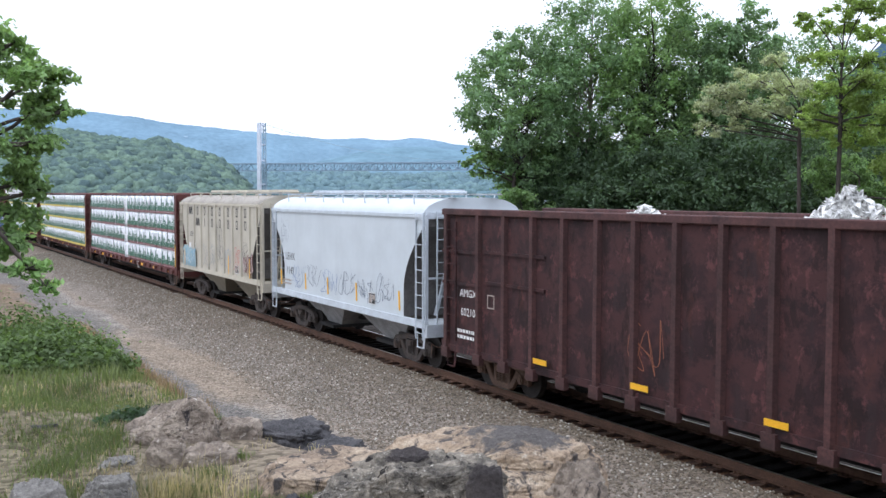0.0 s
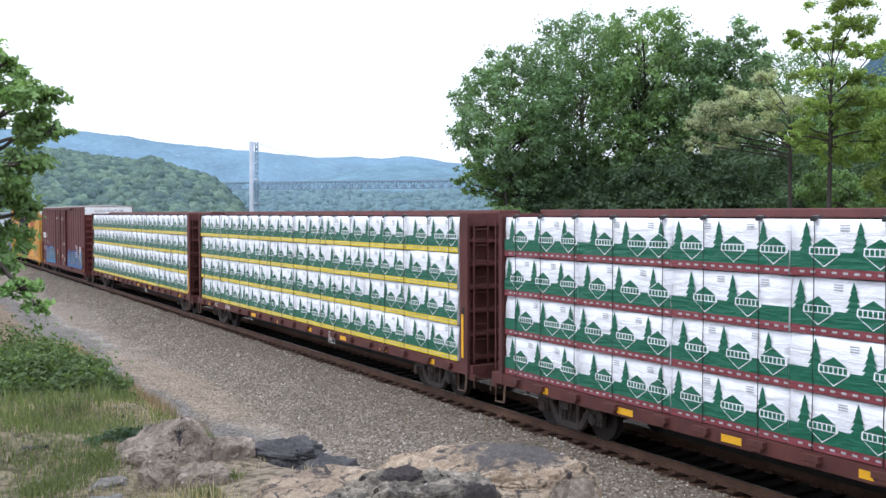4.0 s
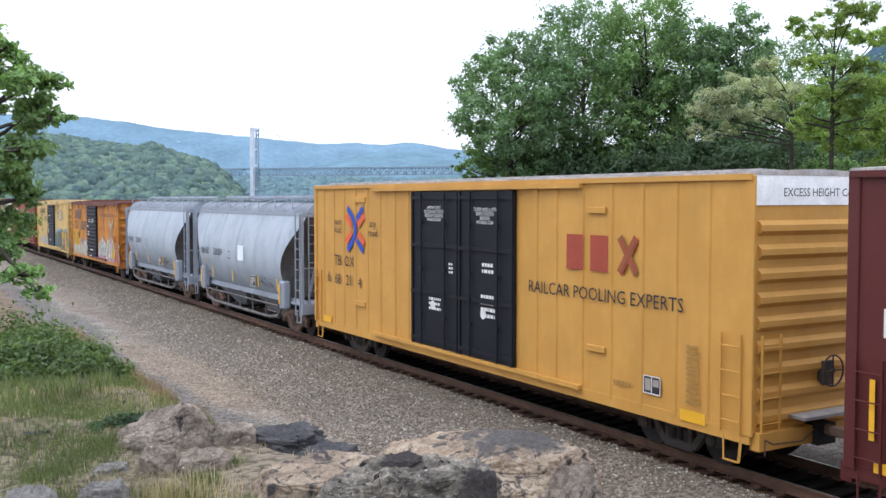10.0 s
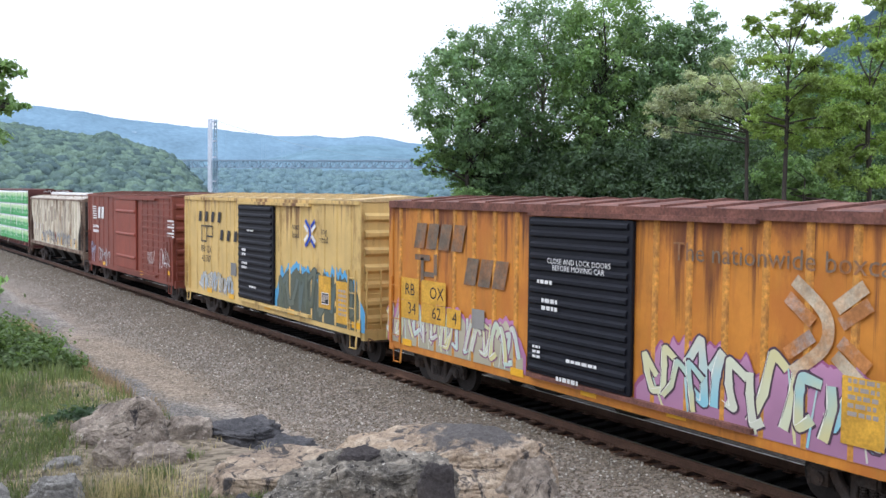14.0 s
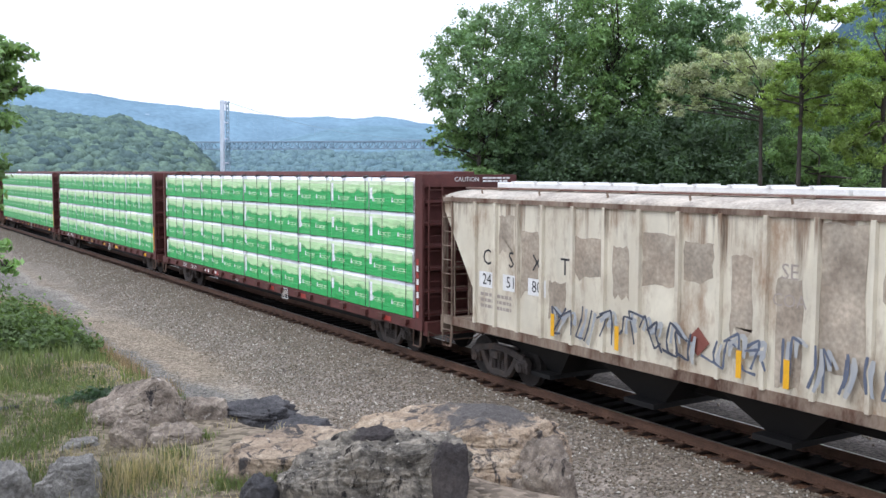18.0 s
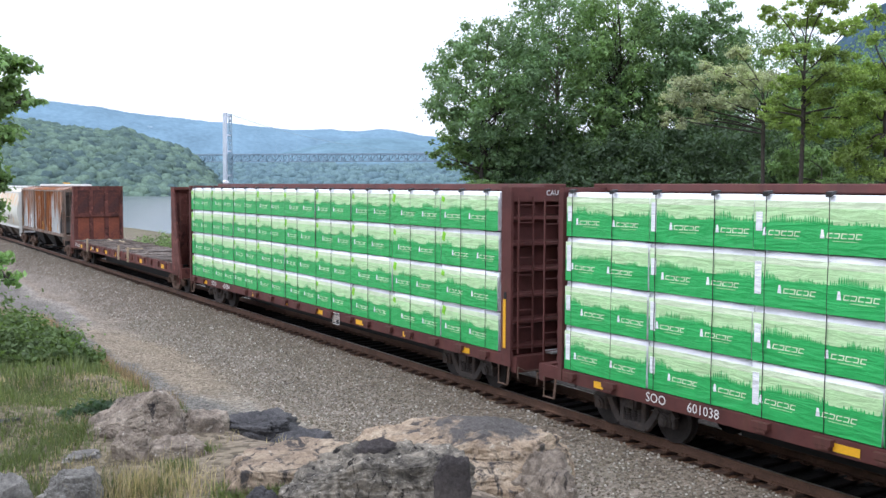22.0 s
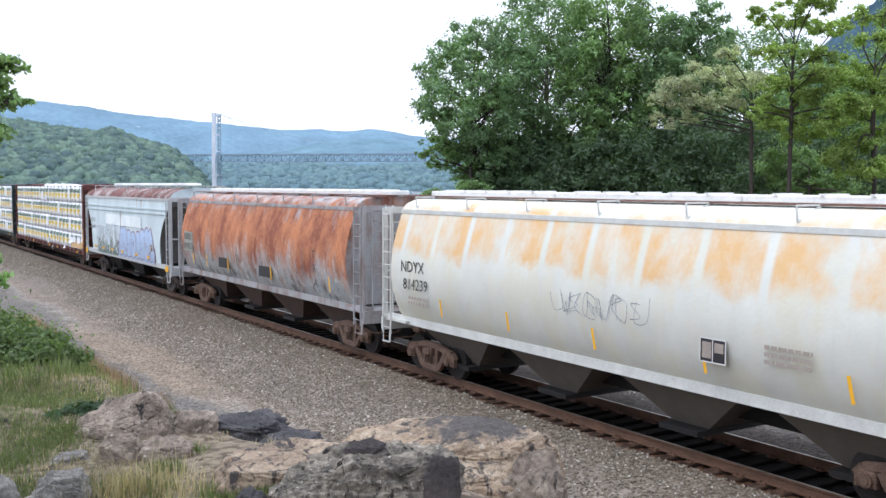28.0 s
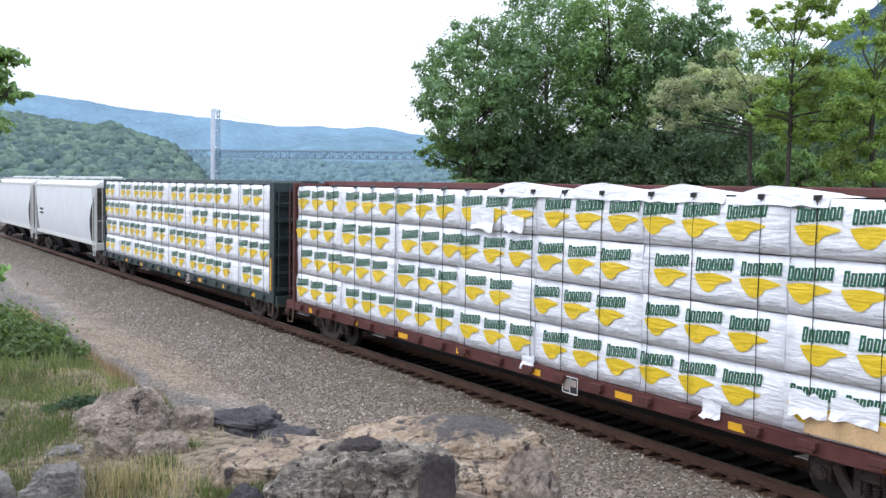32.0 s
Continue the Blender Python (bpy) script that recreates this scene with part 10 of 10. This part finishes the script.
DOME = (((-0.42, -0.15, 0.9), 0.66), ((-0.75, -0.2, 0.6), 0.72), ((0.55, -0.25, 0.8), 0.80), ((0.1, -1, 0.5), 0.72))
SLAB = (((-0.05, -0.25, 1), 0.5), ((-0.9, -0.1, 0.3), 0.85), ((0.9, -0.2, 0.45), 0.85), ((0, -1, 0.5), 0.7))
rock_px(590, 1022, 748, 905, 7.1, R_DOME, 1, "large domed tan boulder with dark stains", 0.75, rough=0.13, cuts=2, sub=6, planes=DOME)
rock_px(512, 850, 778, 960, 5.9, R_DARK, 2, "dark lichen-covered boulder with a broken flat top", 0.55, rough=0.17, sub=6, cuts=2, planes=BLOCK, bed=0.2)
# extra black stone imitates the shadowed recess in the dark boulder
rock_px(768, 836, 800, 900, 5.62, R_BLACK, 21, "black stone in place of the boulder's shaded hollow", 0.5, planes=BLOCK, cuts=3, rough=0.2)
rock_px(622, 706, 779, 800, 6.0, R_BLACK, 22, "black crust on the boulder top", 0.5, planes=SLAB, cuts=3, rough=0.25)
rock_px(900, 1040, 800, 930, 6.7, R_BROWN, 4, "rust-stained flank of rock", 0.8)
rock_px(400, 650, 790, 880, 6.7, R_TAN, 5, "flat tan rock slab on the bank", 0.9, rough=0.13, planes=SLAB, cuts=2)
rock_px(390, 520, 730, 790, 8.5, R_GREY, 6, "flat blue-grey rock slab", 0.9, rough=0.24, planes=SLAB, cuts=3, bed=0.6)
rock_px(470, 590, 765, 815, 7.9, R_GREY, 19, "low blue-grey rock slab", 0.9, rough=0.22, planes=SLAB, cuts=3, bed=0.6)
rock_px(305, 405, 726, 790, 8.3, R_BROWN, 7, "pale weathered block of stone on the bank", 0.8, planes=BLOCK, cuts=2, rough=0.2)
rock_px(158, 335, 694, 810, 8.3, R_BROWN, 8, "large brown speckled boulder on the bank", 0.8, rough=0.14, bed=0.1, sub=6, cuts=3, planes=(((-0.6, -0.25, 0.75), 0.62), ((0.9, -0.1, 0.3), 0.72), ((0.2, -1, 0.35), 0.66)))
rock_px(255, 350, 772, 830, 7.5, R_BROWN, 9, "low brown stone on the bank", 0.8, planes=SLAB, cuts=3)
rock_px(195, 265, 768, 815, 7.5, R_BROWN, 10, "small brown stone on the bank", 0.8)
rock_px(62, 175, 828, 920, 6.6, R_BLOCK, 11, "grey block of rock in grass", 0.8, planes=BLOCK, cuts=3, rough=0.16, sub=6)
rock_px(-60, 30, 845, 930, 6.3, R_BLOCK, 12, "grey rock among grass", 0.9, planes=SLAB, cuts=3)
rock_px(15, 95, 728, 775, 9.4, R_GREY, 13, "blue-grey rock in the grass", 0.8)
rock_px(-30, 30, 742, 780, 8.9, R_GREY, 14, "half-buried grey rock in grass", 0.8)
rock_px(100, 165, 798, 830, 7.6, R_BLOCK, 16, "small grey stone on the bank", 0.8, planes=SLAB, cuts=3)
rock_px(185, 250, 706, 745, 9.0, R_DARK, 17, "dark stone behind the boulder", 0.8)
rock_px(425, 490, 866, 900, 5.9, R_GREY, 18, "small grey stone in the grass", 0.8)
# outcrops beyond the track: one long broken ledge and a smaller rock
LEDGE = (((0.02, -0.30, 1), 0.50), ((0.1, -1, 0.45), 0.55), ((-0.8, -0.3, 0.5), 0.80), ((0.8, -0.4, 0.4), 0.82), ((-0.3, -0.8, 0.6), 0.66), ((0.35, -0.7, 0.7), 0.64))
for i, (a, b, t, lo, r, dp) in enumerate(((925, 1018, 488, 532, 42, 0.7), (1040, 1150, 492, 540, 39, 0.6), (1095, 1420, 483, 606, 34.5, 0.45), (1330, 1640, 476, 600, 33.5, 0.5), (1560, 1900, 470, 600, 34, 0.5), (1200, 1290, 548, 596, 32.5, 0.6))):
    rock_px(a, b, t, lo, r, R_LEDGE, 40 + i, "dark weathered rock ledge beside the track", dp, name="rock_outcrop", group="outcrops beyond the track", rough=0.22, cuts=4, planes=LEDGE, sub=6 if i in (2, 3) else 5, bed=0.7, crack=0.3)


def blades(name, pts, h, wdt, material, seed, label, lean=0.35):
    """Grass: bent blades of two quads standing at the points."""
    rs = np.random.RandomState(seed)
    n = len(pts)
    p = np.asarray(pts)
    a = rs.uniform(0, 6.28, n)
    hh = h * rs.uniform(0.45, 1.25, n)
    d = np.stack([np.cos(a), np.sin(a), np.zeros(n)], 1)
    s = np.stack([-np.sin(a), np.cos(a), np.zeros(n)], 1) * (wdt * rs.uniform(0.6, 1.3, n))[:, None]
    up = np.array([0, 0, 1.0])
    ln = rs.uniform(0.1, lean, n)[:, None]
    m = p + up * (hh * 0.55)[:, None] + d * hh[:, None] * ln * 0.4
    t = p + up * (hh * (1 - ln[:, 0] * 0.4))[:, None] + d * hh[:, None] * ln * 1.3
    V = np.stack([p - s, p + s, m + s * 0.75, m - s * 0.75, t], 1).reshape(-1, 3)
    k = 5 * np.arange(n)
    F = np.stack([k, k + 1, k + 2, k + 3], 1).tolist() + np.stack([k + 3, k + 2, k + 4], 1).tolist()
    ob = new(name, mesh_of(name, V.tolist(), F, material))
    return tagged(ob, label, "grass", kind="stuff")


def scatter(n, x_rng, y_rng, seed, patch=0.0, f=0.5):
    rs = np.random.RandomState(seed)
    x, y = rs.uniform(*x_rng, n), rs.uniform(*y_rng, n)
    keep = nz2(x, y, f, seed) + 0.5 * nz2(x, y, f * 3.1, seed + 1) > patch
    x, y = x[keep], y[keep]
    return np.stack([x, y, ground_z(x, y) - 0.01], 1)


G_GREEN = leaf_mat("green_grass", (0.132, 0.168, 0.068))
G_DRY = leaf_mat("dry_grass", (0.40, 0.33, 0.215))
G_WEED = leaf_mat("reddish_dry_weeds", (0.30, 0.215, 0.15))
G_FAR = leaf_mat("verge_grass", (0.205, 0.215, 0.11))


def tufts(rows, seed):
    """Points of grass tufts: column and row of the mid view on the bank's top, spread in metres, number."""
    rs = np.random.RandomState(seed)
    out = []
    for px, row, spread, n in rows:
        d = (4.83 - 2.85) / (row - 327) * 1740
        x, y = spot(px, d / math.cos(math.atan((px - 784) / 1740)))
        q = rs.normal(size=(n, 2)) * spread
        out.append(np.stack([x + q[:, 0], y + q[:, 1]], 1))
    p = np.concatenate(out)
    return np.stack([p[:, 0], p[:, 1], ground_z(p[:, 0], p[:, 1]) - 0.01], 1)


# the far bank under the shrubs, and the dry verge beside the path
blades("grass", scatter(36000, (-34, -9.5), (-1.5, 4.8), 1, -0.1, 0.9), 0.19, 0.007, G_GREEN, 1, "green grass on the bank")
blades("dry_grass", scatter(26000, (-36, -10), (1.0, 6.9), 2, 0.1, 0.8), 0.13, 0.006, G_DRY, 2, "dry straw-coloured grass on the verge", 0.6)
blades("dry_weeds", scatter(30000, (-44, -13), (3.6, 6.5), 12, -0.2, 0.7), 0.38, 0.016, G_WEED, 12, "reddish dry weeds along the verge of the path", 0.5)
blades("tall_weeds", scatter(24000, (-42, -20), (4.6, 7.1), 14, -0.2, 0.6), 0.62, 0.009, G_WEED, 14, "tall purplish-brown weeds beside the path", 0.35)
blades("near_grass", np.concatenate([tufts([(15, 700, 0.5, 2200), (75, 712, 0.35, 1500), (130, 705, 0.3, 900), (10, 765, 0.25, 1300), (105, 780, 0.13, 700), (125, 765, 0.12, 500), (20, 815, 0.16, 800), (15, 870, 0.2, 900), (345, 795, 0.06, 260), (300, 825, 0.07, 250),
                                             (270, 850, 0.12, 450), (215, 860, 0.13, 400), (400, 872, 0.10, 500), (490, 872, 0.05, 260), (355, 722, 0.2, 200), (60, 800, 0.2, 500), (150, 870, 0.2, 500)], 8),
                                     scatter(15000, (-12, -6.0), (-1, 1.9), 3, 0.1, 1.3)]), 0.085, 0.0035, G_GREEN, 3, "green grass tufts between the rocks", 0.5)
blades("near_dry_grass", np.concatenate([tufts([(60, 690, 0.6, 1200), (170, 690, 0.4, 900), (240, 860, 0.2, 350), (330, 850, 0.2, 250), (60, 770, 0.3, 500), (130, 830, 0.3, 500)], 9), scatter(7000, (-10, -3.5), (-1, 3.4), 4, 0.15, 1.6)]),
       0.07, 0.0028, G_DRY, 4, "dry grass between the rocks", 0.9)
blades("tall_dry_grass", tufts([(225, 862, 0.10, 160), (270, 850, 0.12, 150), (190, 880, 0.1, 90), (320, 868, 0.1, 80)], 5), 0.26, 0.0022, G_DRY, 5, "tall dry grass stalks", 0.5)
blades("far_weeds", scatter(12000, (-60, -4), (19.5, 27.5), 26, 0.1, 0.5), 0.24, 0.014, G_WEED, 26, "dry brown weeds on the gravel beyond the track", 0.6)
blades("far_grass", scatter(36000, (-75, -4), (26.5, 46), 6, -0.3, 0.4), 0.36, 0.025, G_FAR, 6, "rough grass on the river bank")
M_LEAF_IVY = leaf_mat("ivy_leaves", (0.045, 0.085, 0.04))
blades("bank_grass", scatter(16000, (-52, -6), (30, 45), 16, -0.1, 0.5), 0.34, 0.018, G_GREEN, 16, "green grass under the trees")
ix, iy, iz = at_px(160, 735, 8.9)
shrub(ix, iy, 0.28, 0.25, M_LEAF_IVY, 120, "dark ivy patch by the boulder", 1600, 0.03, name="ivy", group="", z=iz - 0.12)
# a scrap of white litter on the path
lx, ly, lz = at_px(146, 622, 32)
bm = bmesh.new()
box_bm(bm, (0, 0, 0.012), (0.30, 0.08, 0.02))
bmesh.ops.bevel(bm, geom=bm.edges[:], offset=0.006, segments=1, affect="EDGES")
lit = part("litter", bm, M_WHITE)
lit.matrix_basis = pose(lx, ly, float(ground_z(lx, ly)), 0, 0, 60)
tagged(lit, "strip of white litter lying on the gravel path", "litter")


def motions():
    for thing, mid in WAGONS:
        walk(thing, [(t, pose(mid + SPEED * t, YC, 0)) for t in (0, 8, 16, 24, 32)])
    # wheels turn with the speed; all of one side of a truck share one set of keys
    for s, wheels in WHEELS.items():
        rows = [(i / FPS, pose(s * 0.89, 0, WHEEL_R, 0, math.degrees(SPEED * i / FPS / WHEEL_R) % 360, 0)) for i in range(32 * FPS + 1)]
        walk(wheels[0], rows)
        keys = wheels[0].animation_data
        for o in wheels[1:]:
            o.rotation_mode = "QUATERNION"
            o.animation_data_create()
            o.animation_data.action = keys.action
            o.animation_data.action_slot = keys.action_slot


motions()
